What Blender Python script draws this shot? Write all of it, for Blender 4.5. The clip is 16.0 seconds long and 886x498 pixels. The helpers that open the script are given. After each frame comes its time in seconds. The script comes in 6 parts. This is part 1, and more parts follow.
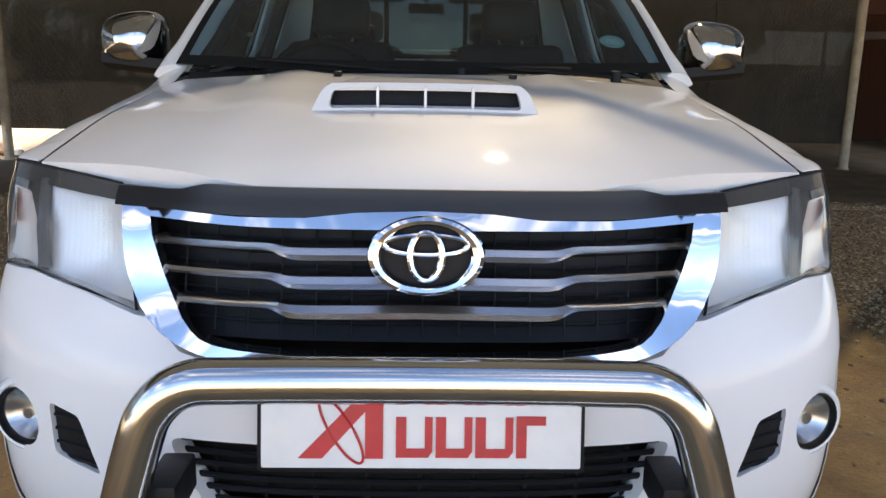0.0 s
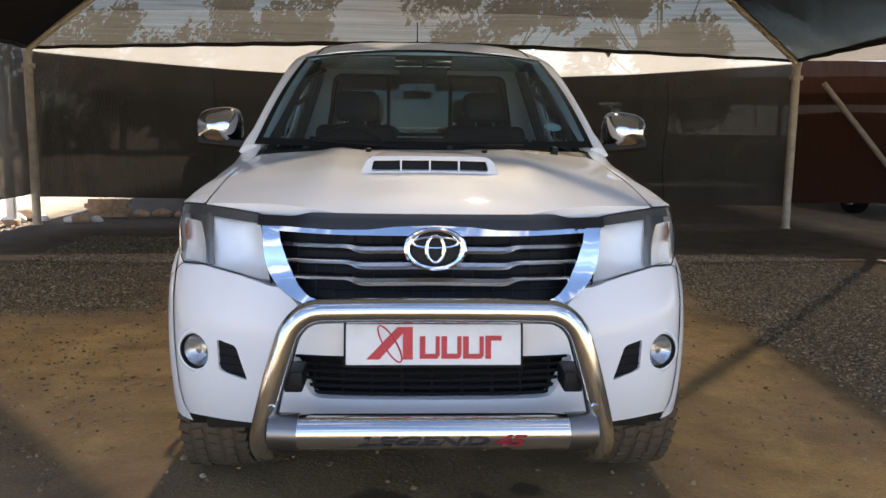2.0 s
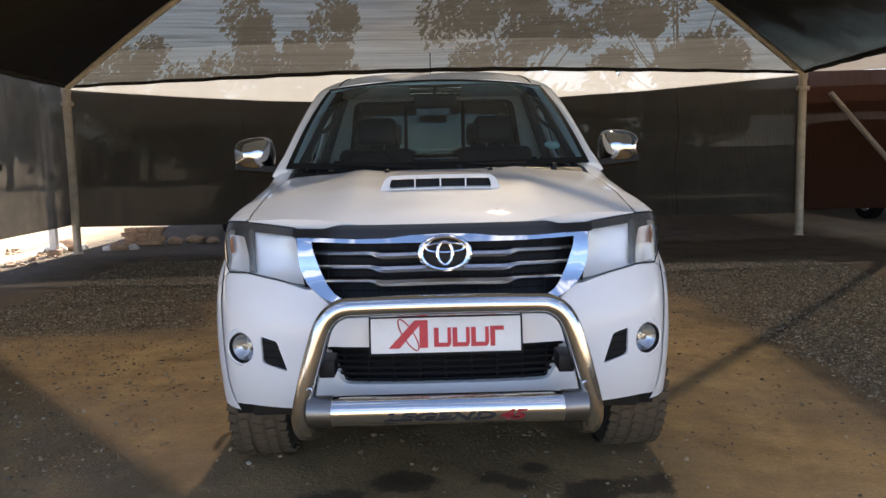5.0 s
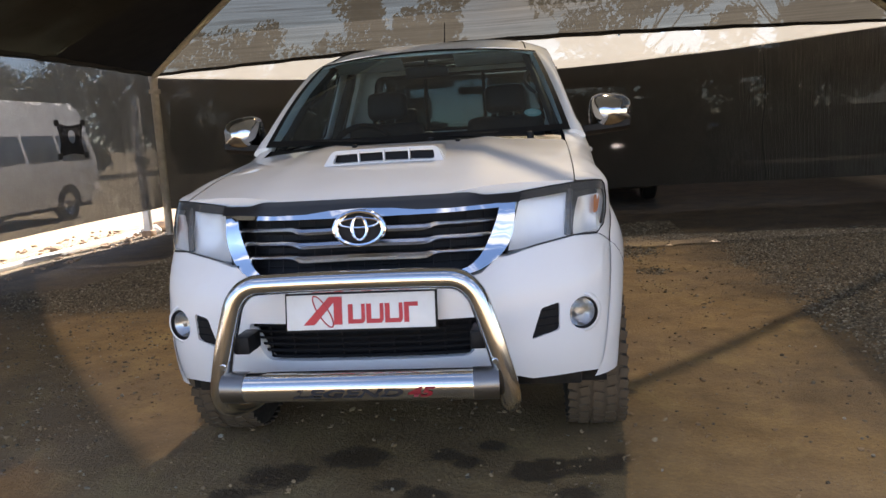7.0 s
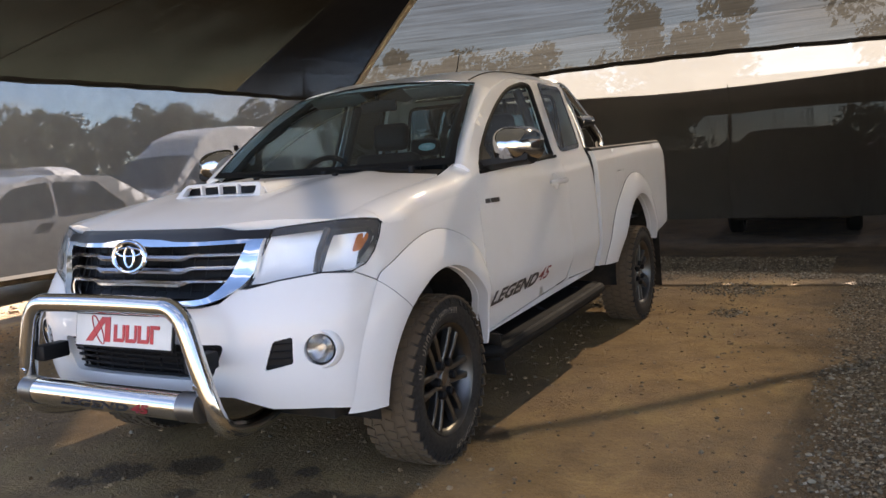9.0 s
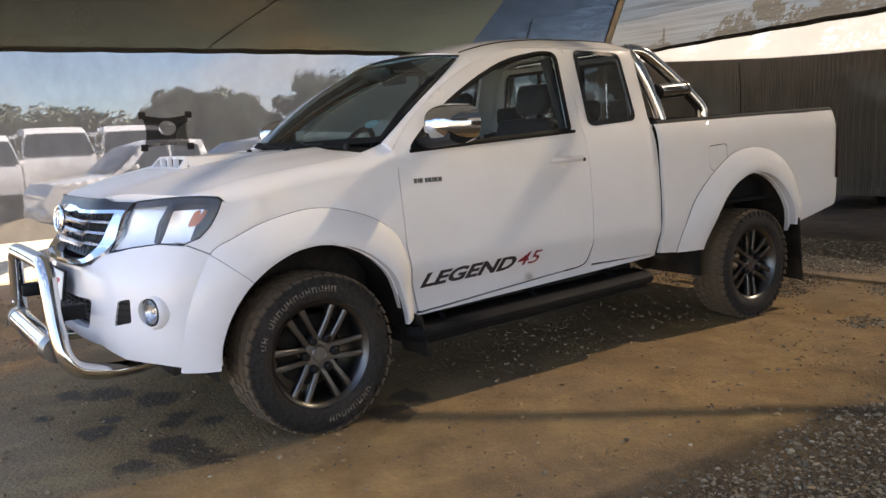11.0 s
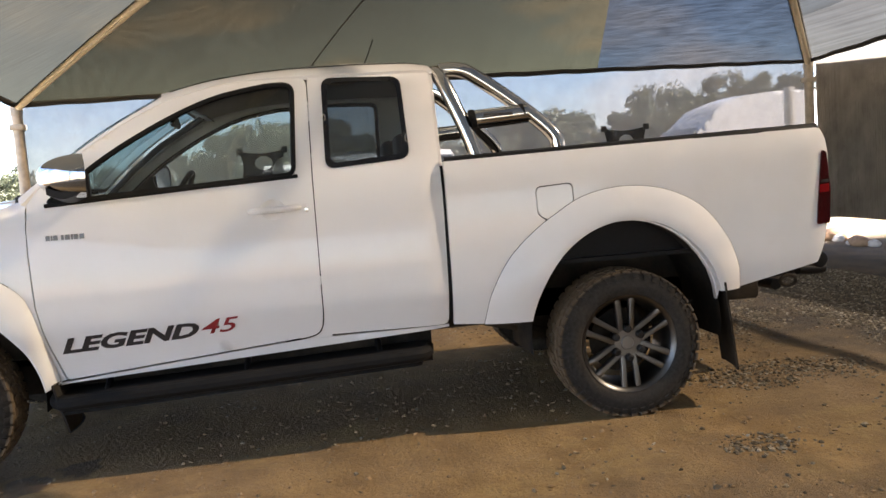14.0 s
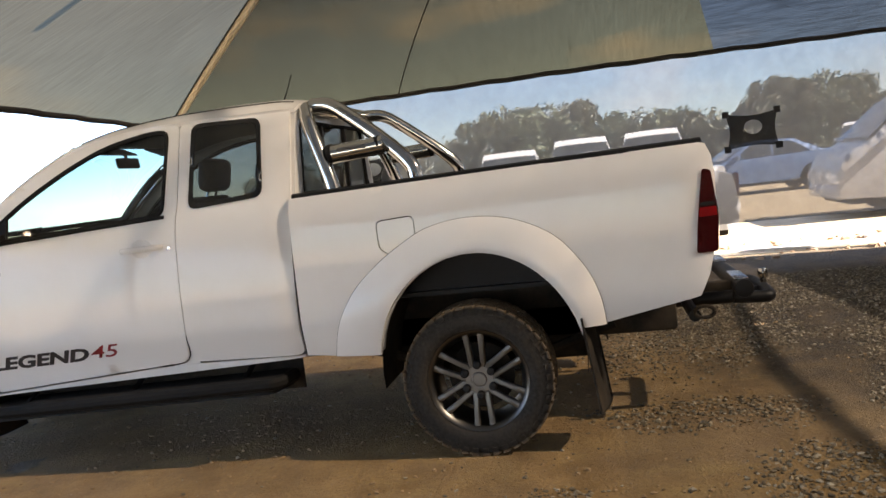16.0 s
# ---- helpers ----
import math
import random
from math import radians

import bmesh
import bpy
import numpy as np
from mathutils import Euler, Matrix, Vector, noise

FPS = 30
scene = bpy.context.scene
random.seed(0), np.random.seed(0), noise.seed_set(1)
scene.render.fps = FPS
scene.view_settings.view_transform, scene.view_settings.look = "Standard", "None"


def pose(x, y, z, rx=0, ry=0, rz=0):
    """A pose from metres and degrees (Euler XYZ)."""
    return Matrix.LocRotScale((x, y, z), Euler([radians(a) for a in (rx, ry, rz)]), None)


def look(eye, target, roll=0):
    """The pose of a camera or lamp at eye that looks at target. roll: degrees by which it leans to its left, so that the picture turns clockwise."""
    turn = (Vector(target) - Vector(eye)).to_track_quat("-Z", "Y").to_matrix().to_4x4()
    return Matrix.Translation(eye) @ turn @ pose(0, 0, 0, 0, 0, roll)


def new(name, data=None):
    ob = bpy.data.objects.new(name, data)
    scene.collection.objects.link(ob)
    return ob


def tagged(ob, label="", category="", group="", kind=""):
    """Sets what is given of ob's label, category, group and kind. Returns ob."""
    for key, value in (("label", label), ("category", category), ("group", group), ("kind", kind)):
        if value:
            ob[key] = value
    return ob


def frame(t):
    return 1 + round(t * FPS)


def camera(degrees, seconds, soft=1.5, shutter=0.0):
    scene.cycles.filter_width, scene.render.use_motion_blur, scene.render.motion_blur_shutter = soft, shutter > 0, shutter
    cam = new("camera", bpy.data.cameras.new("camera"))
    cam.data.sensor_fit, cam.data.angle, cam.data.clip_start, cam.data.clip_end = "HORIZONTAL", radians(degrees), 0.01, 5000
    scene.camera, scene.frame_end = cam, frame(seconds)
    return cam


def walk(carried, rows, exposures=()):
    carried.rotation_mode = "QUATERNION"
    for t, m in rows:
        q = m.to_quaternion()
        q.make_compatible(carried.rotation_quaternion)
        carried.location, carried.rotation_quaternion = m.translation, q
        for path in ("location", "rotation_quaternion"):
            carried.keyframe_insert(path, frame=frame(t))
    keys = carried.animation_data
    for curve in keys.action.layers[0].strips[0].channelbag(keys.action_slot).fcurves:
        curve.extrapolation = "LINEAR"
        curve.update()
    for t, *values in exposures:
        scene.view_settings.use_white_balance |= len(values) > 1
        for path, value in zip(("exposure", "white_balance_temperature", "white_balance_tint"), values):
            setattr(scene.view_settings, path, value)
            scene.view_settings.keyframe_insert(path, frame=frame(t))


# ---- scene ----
cam = camera(56.5, 16.0)
PATH = [
    (0, (-0.001, -1.178, 1.265), (0.047, 0.77, 0.813), 1.0),
    (0.5, (0.027, -1.47, 1.265), (0.068, 0.482, 0.833), 1.0),
    (1, (-0.024, -1.714, 1.285), (0.022, 0.255, 0.934), -0.7),
    (1.5, (-0.071, -1.986, 1.295), (0.023, -0.011, 0.992), -0.3),
    (2, (-0.08, -2.279, 1.304), (0.009, -0.301, 1.017), 0.7),
    (2.5, (-0.142, -2.509, 1.341), (-0.052, -0.532, 1.054), 0.6),
    (3, (-0.127, -2.62, 1.349), (-0.042, -0.641, 1.074), -0.2),
    (3.5, (-0.051, -2.673, 1.334), (0.014, -0.69, 1.081), -1.0),
    (4, (-0.072, -2.685, 1.354), (-0.016, -0.702, 1.1), -1.0),
    (4.2, (-0.066, -2.69, 1.326), (-0.032, -0.704, 1.095), -1.1),
    (6.3, (0.154, -2.672, 1.298), (0.176, -0.688, 1.049), -1.5),
    (6.5, (0.286, -2.678, 1.304), (0.267, -0.694, 1.054), -2.4),
    (7, (0.652, -2.581, 1.271), (0.377, -0.621, 0.983), -3.6),
    (7.5, (1.11, -2.541, 1.274), (0.695, -0.605, 0.991), -3.9),
    (8, (1.585, -2.431, 1.263), (1.051, -0.522, 1.002), -3.4),
    (8.5, (2.047, -2.242, 1.244), (1.351, -0.381, 1.012), -3.7),
    (9, (2.477, -2.047, 1.232), (1.528, -0.298, 1.029), -3.5),
    (9.2, (2.64, -1.954, 1.25), (1.641, -0.235, 1.027), -3.0),
    (11.3, (4.081, -0.36, 1.244), (2.425, 0.732, 0.988), -2.5),
    (11.5, (4.12, -0.156, 1.212), (2.457, 0.929, 0.97), -2.2),
    (12, (4.316, 0.378, 1.229), (2.601, 1.38, 0.992), -1.7),
    (12.5, (4.434, 0.916, 1.214), (2.632, 1.753, 0.988), -2.3),
    (13, (4.503, 1.461, 1.199), (2.647, 2.177, 0.995), -2.9),
    (13.5, (4.525, 1.985, 1.201), (2.606, 2.513, 1.005), -3.2),
    (14, (4.529, 2.544, 1.205), (2.56, 2.85, 1.025), -4.0),
    (14.5, (4.523, 3.068, 1.265), (2.543, 3.251, 1.054), -3.6),
    (15, (4.498, 3.549, 1.224), (2.509, 3.659, 1.043), -4.6),
    (15.5, (4.515, 4.069, 1.262), (2.527, 3.939, 1.078), -5.8),
    (16, (4.498, 4.58, 1.28), (2.542, 4.2, 1.109), -6.5),
]
walk(cam, [(t, look(e, g, r)) for t, e, g, r in PATH], [(0, 2.53, 7000, 15), (4, 2.33, 6750, 16), (7, 2.34, 6850, 17), (9.2, 2.53, 6880, 18), (11.5, 2.90, 6800, 18), (12.3, 3.20, 6850, 18), (13, 3.22, 6900, 18), (14.5, 3.02, 6950, 18), (16, 2.88, 7030, 17)])

# ---------------------------------------------------------------- world and light
scene.view_settings.exposure = 0.0
SUN_EL, SUN_AZ = 38.4, 7.0          # the sun stands behind the pickup, towards +y and a little to +x
world = bpy.data.worlds.new("sky")
scene.world = world
world.use_nodes = True
wn, wl = world.node_tree.nodes, world.node_tree.links
wn.clear()
w_out, w_bg, w_sky = wn.new("ShaderNodeOutputWorld"), wn.new("ShaderNodeBackground"), wn.new("ShaderNodeTexSky")
w_sky.sky_type, w_sky.sun_disc = "NISHITA", False
w_sky.sun_elevation, w_sky.sun_rotation = radians(SUN_EL), radians(SUN_AZ)
w_sky.altitude, w_sky.air_density, w_sky.dust_density, w_sky.ozone_density = 1500, 0.9, 0.1, 3.0
w_bg.inputs["Strength"].default_value = 0.072
# drifting white clouds over the blue
w_co, w_map, w_no, w_ra, w_mix = (wn.new("ShaderNode" + k) for k in ("TexCoord", "Mapping", "TexNoise", "ValToRGB", "Mix"))
w_mix.data_type = "RGBA"
w_map.inputs["Scale"].default_value = (2.2, 2.2, 6.0)
w_no.inputs["Scale"].default_value, w_no.inputs["Detail"].default_value = 1.6, 7.0
w_ra.color_ramp.elements[0].position, w_ra.color_ramp.elements[1].position = 0.50, 0.72
w_mix.inputs["B"].default_value = (5.5, 5.6, 5.8, 1)
wl.new(w_co.outputs["Generated"], w_map.inputs["Vector"])
wl.new(w_map.outputs["Vector"], w_no.inputs["Vector"])
wl.new(w_no.outputs["Fac"], w_ra.inputs["Fac"])
wl.new(w_ra.outputs["Color"], w_mix.inputs["Factor"])
wl.new(w_sky.outputs["Color"], w_mix.inputs["A"])
wl.new(w_mix.outputs["Result"], w_bg.inputs["Color"])
wl.new(w_bg.outputs["Background"], w_out.inputs["Surface"])

sun_data = bpy.data.lights.new("sun", "SUN")
sun_data.energy, sun_data.angle, sun_data.color = 5.0, radians(0.9), (1.0, 0.94, 0.85)
sun = new("sun", sun_data)
_se, _sa = radians(SUN_EL), radians(SUN_AZ)
sun.matrix_world = look((0, 0, 30), (0 - math.sin(_sa) * math.cos(_se), -math.cos(_sa) * math.cos(_se), 30 - math.sin(_se)))


# ---------------------------------------------------------------- materials
class Nodes:
    """A small helper that builds one node material."""

    def __init__(self, name):
        self.m = bpy.data.materials.new(name)
        self.m.use_nodes = True
        self.t = self.m.node_tree
        self.b = self.t.nodes["Principled BSDF"]
        self.out = self.t.nodes["Material Output"]

    def n(self, kind, **inputs):
        node = self.t.nodes.new("ShaderNode" + kind)
        for k, v in inputs.items():
            node.inputs[k.replace("_", " ")].default_value = v
        return node

    def link(self, a, b):
        self.t.links.new(a, b)

    def coords(self, scale=(1, 1, 1), which="Object"):
        c, m = self.n("TexCoord"), self.n("Mapping")
        m.inputs["Scale"].default_value = scale
        self.link(c.outputs[which], m.inputs["Vector"])
        return m.outputs["Vector"]

    def noise(self, scale, detail=4.0, rough=0.55, vec=None, distortion=0.0):
        t = self.n("TexNoise", Scale=scale, Detail=detail, Roughness=rough, Distortion=distortion)
        self.link(vec if vec else self.coords(), t.inputs["Vector"])
        return t.outputs["Fac"]

    def ramp(self, fac, stops):
        r = self.n("ValToRGB")
        els = r.color_ramp.elements
        while len(els) < len(stops):
            els.new(0.5)
        for e, (p, c) in zip(els, stops):
            e.position, e.color = p, (c if len(c) == 4 else (*c, 1)) if not isinstance(c, (int, float)) else (c, c, c, 1)
        self.link(fac, r.inputs["Fac"])
        return r.outputs["Color"]

    def mix(self, fac, a, b):
        x = self.n("Mix")
        x.data_type = "RGBA"
        for sock, v in (("Factor", fac), ("A", a), ("B", b)):
            if isinstance(v, (int, float)):
                x.inputs[sock].default_value = v
            elif isinstance(v, tuple):
                x.inputs[sock].default_value = (*v, 1) if len(v) == 3 else v
            else:
                self.link(v, x.inputs[sock])
        return x.outputs["Result"]

    def math(self, op, a, b=0.0, c=None):
        x = self.n("Math")
        x.operation = op
        for i, v in enumerate((a, b) if c is None else (a, b, c)):
            if isinstance(v, (int, float)):
                x.inputs[i].default_value = v
            else:
                self.link(v, x.inputs[i])
        return x.outputs[0]

    def bump(self, height, strength=0.3, distance=0.01):
        x = self.n("Bump", Strength=strength, Distance=distance)
        self.link(height, x.inputs["Height"])
        self.link(x.outputs["Normal"], self.b.inputs["Normal"])
        return x

    def set(self, **inputs):
        for k, v in inputs.items():
            sock = self.b.inputs[k.replace("_", " ")]
            if isinstance(v, (int, float)):
                sock.default_value = v
            elif isinstance(v, tuple):
                sock.default_value = (*v, 1) if len(v) == 3 else v
            else:
                self.link(v, sock)
        return self


def plain(name, color, rough=0.5, metal=0.0, vary=0.12, scale=30.0, bump=0.0, coat=0.0, dust=0.0, spec=0.5):
    """A surface of one colour with fine mottling, optional relief and dust."""
    k = Nodes(name)
    f = k.noise(scale, 5)
    dark = tuple(c * (1 - vary) for c in color)
    lite = tuple(min(1, c * (1 + vary)) for c in color)
    col = k.ramp(f, [(0.3, dark), (0.7, lite)])
    if dust:
        big = k.ramp(k.noise(3.0, 6, 0.65), [(0.42, 0.0), (0.72, dust)])
        col = k.mix(big, col, (0.30, 0.22, 0.14))
    k.set(Base_Color=col, Metallic=metal, Coat_Weight=coat, Coat_Roughness=0.05, Specular_IOR_Level=spec)
    k.set(Roughness=k.math("ADD", k.math("MULTIPLY", k.noise(scale * 0.23, 4), 0.16), rough - 0.08))
    if bump:
        k.bump(f, bump, 0.004)
    return k.m


def paint(name, color, coat=0.7):
    """Car paint: lacquered, with a thin uneven film of dust."""
    k = Nodes(name)
    film = k.ramp(k.noise(2.2, 7, 0.6), [(0.45, 0.0), (0.8, 0.16)])
    k.set(Base_Color=k.mix(film, color, (0.52, 0.45, 0.37)), Coat_Weight=coat, Coat_Roughness=0.03)
    k.set(Roughness=k.math("ADD", k.math("MULTIPLY", k.noise(6.0, 5), 0.18), 0.42), Specular_IOR_Level=0.12)
    k.bump(k.noise(1.8, 2), 0.04, 0.01)
    return k.m


def metal(name, color, rough, vary=0.08):
    k = Nodes(name)
    f = k.noise(9.0, 6, 0.6)
    k.set(Base_Color=color, Metallic=1.0)
    k.set(Roughness=k.math("ADD", k.math("MULTIPLY", f, vary), max(0.0, rough - vary / 2)))
    return k.m


def glass(name, tint, ior=1.5, film=0.0):
    """A pane: light goes straight through, tinted; gloss grows towards grazing angles; a film of dust."""
    k = Nodes(name)
    tr, gl, df, mx, mx2, fr = (k.n(x) for x in ("BsdfTransparent", "BsdfGlossy", "BsdfDiffuse", "MixShader", "MixShader", "LayerWeight"))
    tr.inputs["Color"].default_value = (*tint, 1)
    gl.inputs["Roughness"].default_value = 0.01
    df.inputs["Color"].default_value = (0.62, 0.60, 0.56, 1)
    fr.inputs["Blend"].default_value = 0.5
    f0 = ((ior - 1) / (ior + 1)) ** 2
    gloss = k.math("ADD", k.math("MULTIPLY", k.math("POWER", fr.outputs["Facing"], 5.0), 1 - f0), f0 * 1.6)
    dust = k.ramp(k.noise(4.0, 7, 0.65), [(0.35, film * 0.4), (0.8, film)])
    k.link(dust, mx2.inputs["Fac"])
    k.link(tr.outputs[0], mx2.inputs[1])
    k.link(df.outputs[0], mx2.inputs[2])
    k.link(gloss, mx.inputs["Fac"])
    k.link(mx2.outputs[0], mx.inputs[1])
    k.link(gl.outputs[0], mx.inputs[2])
    k.link(mx.outputs[0], k.out.inputs["Surface"])
    return k.m


def net(name, color, openness, glow=0.35, rib=(0, 90, 0), spread=0.25, tint=(1, 1, 1), mottle=1.0):
    """Knitted shade cloth: open mesh that lets part of the light straight through, and threads that scatter the rest."""
    k = Nodes(name)
    tr, df, tl, mx, mx2 = (k.n(x) for x in ("BsdfTransparent", "BsdfDiffuse", "BsdfTranslucent", "MixShader", "MixShader"))
    tr.inputs["Color"].default_value = (*tint, 1)
    vec = k.coords(tuple(r if r else 1.0 for r in rib))
    weave = k.noise(1.0, 3, 0.6, vec)
    big = k.noise(0.7, 5, 0.6)
    col = k.mix(k.ramp(k.math("ADD", k.math("MULTIPLY", weave, 0.6), k.math("MULTIPLY", big, 0.4)), [(0.35, 0.0), (0.65, 1.0)]),
                tuple(c * (1 - 0.28 * mottle) for c in color), tuple(min(1, c * (1 + 0.2 * mottle)) for c in color))
    k.link(col, df.inputs["Color"])
    k.link(col, tl.inputs["Color"])
    mx2.inputs["Fac"].default_value = glow
    k.link(df.outputs[0], mx2.inputs[1])
    k.link(tl.outputs[0], mx2.inputs[2])
    op = k.math("ADD", k.math("MULTIPLY", k.math("SUBTRACT", weave, 0.5), spread * 2 * openness + 0.02), openness)
    op = k.math("ADD", op, k.math("MULTIPLY", k.math("SUBTRACT", big, 0.5), openness * 0.3))
    x = k.n("Clamp")
    k.link(op, x.inputs["Value"])
    k.link(x.outputs[0], mx.inputs["Fac"])
    k.link(mx2.outputs[0], mx.inputs[1])
    k.link(tr.outputs[0], mx.inputs[2])
    k.link(mx.outputs[0], k.out.inputs["Surface"])
    return k.m


def tyre_rubber(name):
    """Black rubber, brown with dried dirt on the tread and in blotches on the wall."""
    k = Nodes(name)
    f = k.noise(60, 5)
    blotch = k.ramp(k.noise(5.0, 6, 0.7), [(0.50, 0.0), (0.8, 0.16)])
    c = k.n("TexCoord")
    sep = k.n("SeparateXYZ")
    k.link(c.outputs["Object"], sep.inputs[0])
    rad = k.math("SQRT", k.math("ADD", k.math("POWER", sep.outputs["Y"], 2.0), k.math("POWER", sep.outputs["Z"], 2.0)))
    tread = k.ramp(rad, [(0.330, 0.0), (0.348, 0.62)])
    dirt = k.math("MAXIMUM", tread, blotch)
    col = k.mix(dirt, k.ramp(f, [(0.3, (0.020, 0.018, 0.016)), (0.7, (0.042, 0.038, 0.034))]), (0.20, 0.140, 0.085))
    k.set(Base_Color=col, Roughness=0.82)
    k.bump(f, 0.4, 0.003)
    return k.m


def ground_material():
    """Trodden brown earth down the middle, grey crushed stone on both sides and to the rear, damp spots in front of the pickup."""
    k = Nodes("earth_and_gravel")
    c = k.n("TexCoord")
    pos = c.outputs["Object"]
    sep = k.n("SeparateXYZ")
    k.link(pos, sep.inputs[0])
    X, Y = sep.outputs["X"], sep.outputs["Y"]
    big = k.noise(0.55, 6, 0.6, pos)
    mid = k.noise(3.2, 7, 0.62, pos)
    fine = k.noise(45.0, 6, 0.65, pos)
    grit = k.n("TexVoronoi", Scale=62.0)
    k.link(pos, grit.inputs["Vector"])
    grit2 = k.n("TexVoronoi", Scale=135.0)
    k.link(pos, grit2.inputs["Vector"])
    # earth
    earth = k.mix(k.ramp(mid, [(0.30, 0.0), (0.72, 1.0)]), (0.208, 0.129, 0.054), (0.450, 0.299, 0.126))
    earth = k.mix(k.ramp(big, [(0.40, 0.0), (0.70, 0.6)]), earth, (0.31, 0.232, 0.165))
    earth = k.mix(k.ramp(fine, [(0.35, 0.35), (0.65, 0.0)]), earth, (0.16, 0.11, 0.065))
    pebble = k.ramp(grit.outputs["Distance"], [(0.10, 1.0), (0.22, 0.0)])
    pebble = k.math("MULTIPLY", pebble, k.ramp(k.noise(6.0, 4, 0.6, pos), [(0.52, 0.0), (0.66, 0.8)]))
    blot = k.ramp(k.noise(1.6, 7, 0.7, pos, 0.6), [(0.52, 0.0), (0.68, 0.45)])
    earth = k.mix(blot, earth, (0.135, 0.092, 0.050))
    pale = k.ramp(k.noise(2.3, 7, 0.68, k.coords((1.0, 0.55, 1.0)), 0.4), [(0.54, 0.0), (0.70, 0.5)])
    earth = k.mix(pale, earth, (0.47, 0.345, 0.145))
    earth = k.mix(pebble, earth, (0.42, 0.37, 0.31))
    # crushed stone
    tone = k.ramp(grit2.outputs["Color"], [(0.1, (0.070, 0.054, 0.036)), (0.5, (0.18, 0.143, 0.097)), (0.92, (0.38, 0.315, 0.225))])
    stone = k.mix(k.ramp(grit2.outputs["Distance"], [(0.25, 0.0), (0.55, 0.85)]), tone, (0.06, 0.05, 0.04))
    stone = k.mix(k.ramp(mid, [(0.38, 0.0), (0.70, 0.75)]), stone, (0.22, 0.155, 0.09))
    # where the stone lies: beyond 2.1 m to either side, and past the tail
    wob = k.math("MULTIPLY", k.math("SUBTRACT", k.noise(1.3, 8, 0.72, pos), 0.5), 1.5)
    side = k.math("MAXIMUM", k.math("SUBTRACT", X, 2.12), k.math("MINIMUM", k.math("SUBTRACT", -1.9, X), k.math("SUBTRACT", Y, 3.4)))
    rear = k.math("SUBTRACT", Y, 5.6)
    front = k.math("SUBTRACT", Y, -2.5)
    away = k.math("MAXIMUM", k.math("MINIMUM", side, front), k.math("SUBTRACT", k.math("MULTIPLY", rear, 0.8), k.math("MULTIPLY", X, 0.35)))
    fac = k.ramp(k.math("ADD", k.math("ADD", away, wob), 0.5), [(0.05, 0.0), (0.90, 1.0)])
    inside = k.math("MULTIPLY", k.ramp(k.math("MULTIPLY", k.math("ADD", X, 6.5), 1.0), [(0.0, 0.0), (1.0, 1.0)]), fac)
    col = k.mix(inside, earth, stone)
    # sandy yard outside the bay: darker at left, elsewhere kept paler to bounce light onto the pickup
    yard = k.mix(k.ramp(mid, [(0.3, 0.0), (0.7, 1.0)]), (0.42, 0.335, 0.225), (0.60, 0.50, 0.36))
    out_l = k.ramp(k.math("ADD", k.math("MULTIPLY", k.math("ADD", X, 5.2), -1.0), k.math("MULTIPLY", wob, 0.15)), [(0.0, 0.0), (0.4, 1.0)])
    out_f = k.ramp(k.math("ADD", k.math("MULTIPLY", k.math("ADD", Y, 3.1), -1.0), k.math("MULTIPLY", wob, 0.25)), [(0.0, 0.0), (0.8, 1.0)])
    out_r = k.ramp(k.math("SUBTRACT", Y, 20.5), [(0.0, 0.0), (0.8, 1.0)])
    sand = k.mix(k.ramp(mid, [(0.3, 0.0), (0.7, 1.0)]), (0.30, 0.235, 0.15), (0.46, 0.375, 0.25))
    out_s = k.ramp(k.math("ADD", k.math("SUBTRACT", X, 5.4), k.math("MULTIPLY", wob, 0.15)), [(0.0, 0.0), (0.6, 1.0)])
    col = k.mix(k.math("MAXIMUM", k.math("MAXIMUM", out_f, out_r), out_s), col, yard)
    col = k.mix(out_l, col, sand)
    # damp spots with ragged rims
    warp = k.math("MULTIPLY", k.math("SUBTRACT", k.noise(9.0, 5, 0.6, pos), 0.5), 0.22)
    wet = None
    for sx, sy, sr in ((-0.17, 0.47, 0.13), (0.19, 0.47, 0.075), (-0.44, 0.31, 0.13), (0.37, 0.55, 0.07), (-0.56, 0.14, 0.09), (0.02, 0.20, 0.06), (0.75, 0.36, 0.10), (0.86, 1.24, 0.12), (-0.25, -0.05, 0.05), (.57, .33, .12), (.84, .42, .06), (.68, .12, .08), (.28, .40, .05), (.16, .10, .09), (.70, 1.42, .11)):
        d = k.math("SQRT", k.math("ADD", k.math("POWER", k.math("SUBTRACT", X, sx), 2.0), k.math("POWER", k.math("MULTIPLY", k.math("SUBTRACT", Y, sy), 1.15), 2.0)))
        one = k.math("SUBTRACT", sr, k.math("ADD", d, warp))
        wet = one if wet is None else k.math("MAXIMUM", wet, one)
    wetf = k.ramp(k.math("ADD", k.math("MULTIPLY", wet, 12.0), 0.5), [(0.30, 0.0), (0.75, 0.76)])
    col = k.mix(wetf, col, (0.055, 0.038, 0.024))
    k.set(Base_Color=col, Roughness=k.mix(wetf, (0.93, 0.93, 0.93), (0.55, 0.55, 0.55)), Specular_IOR_Level=0.25)
    h = k.math("ADD", k.math("MULTIPLY", mid, 0.6), k.math("MULTIPLY", fine, 0.40))
    h = k.math("ADD", h, k.math("MULTIPLY", k.math("MULTIPLY", inside, k.math("SUBTRACT", 1.0, grit2.outputs["Distance"])), 0.6))
    h = k.math("ADD", h, k.math("MULTIPLY", pebble, 0.3))
    k.bump(h, 0.9, 0.045)
    return k.m


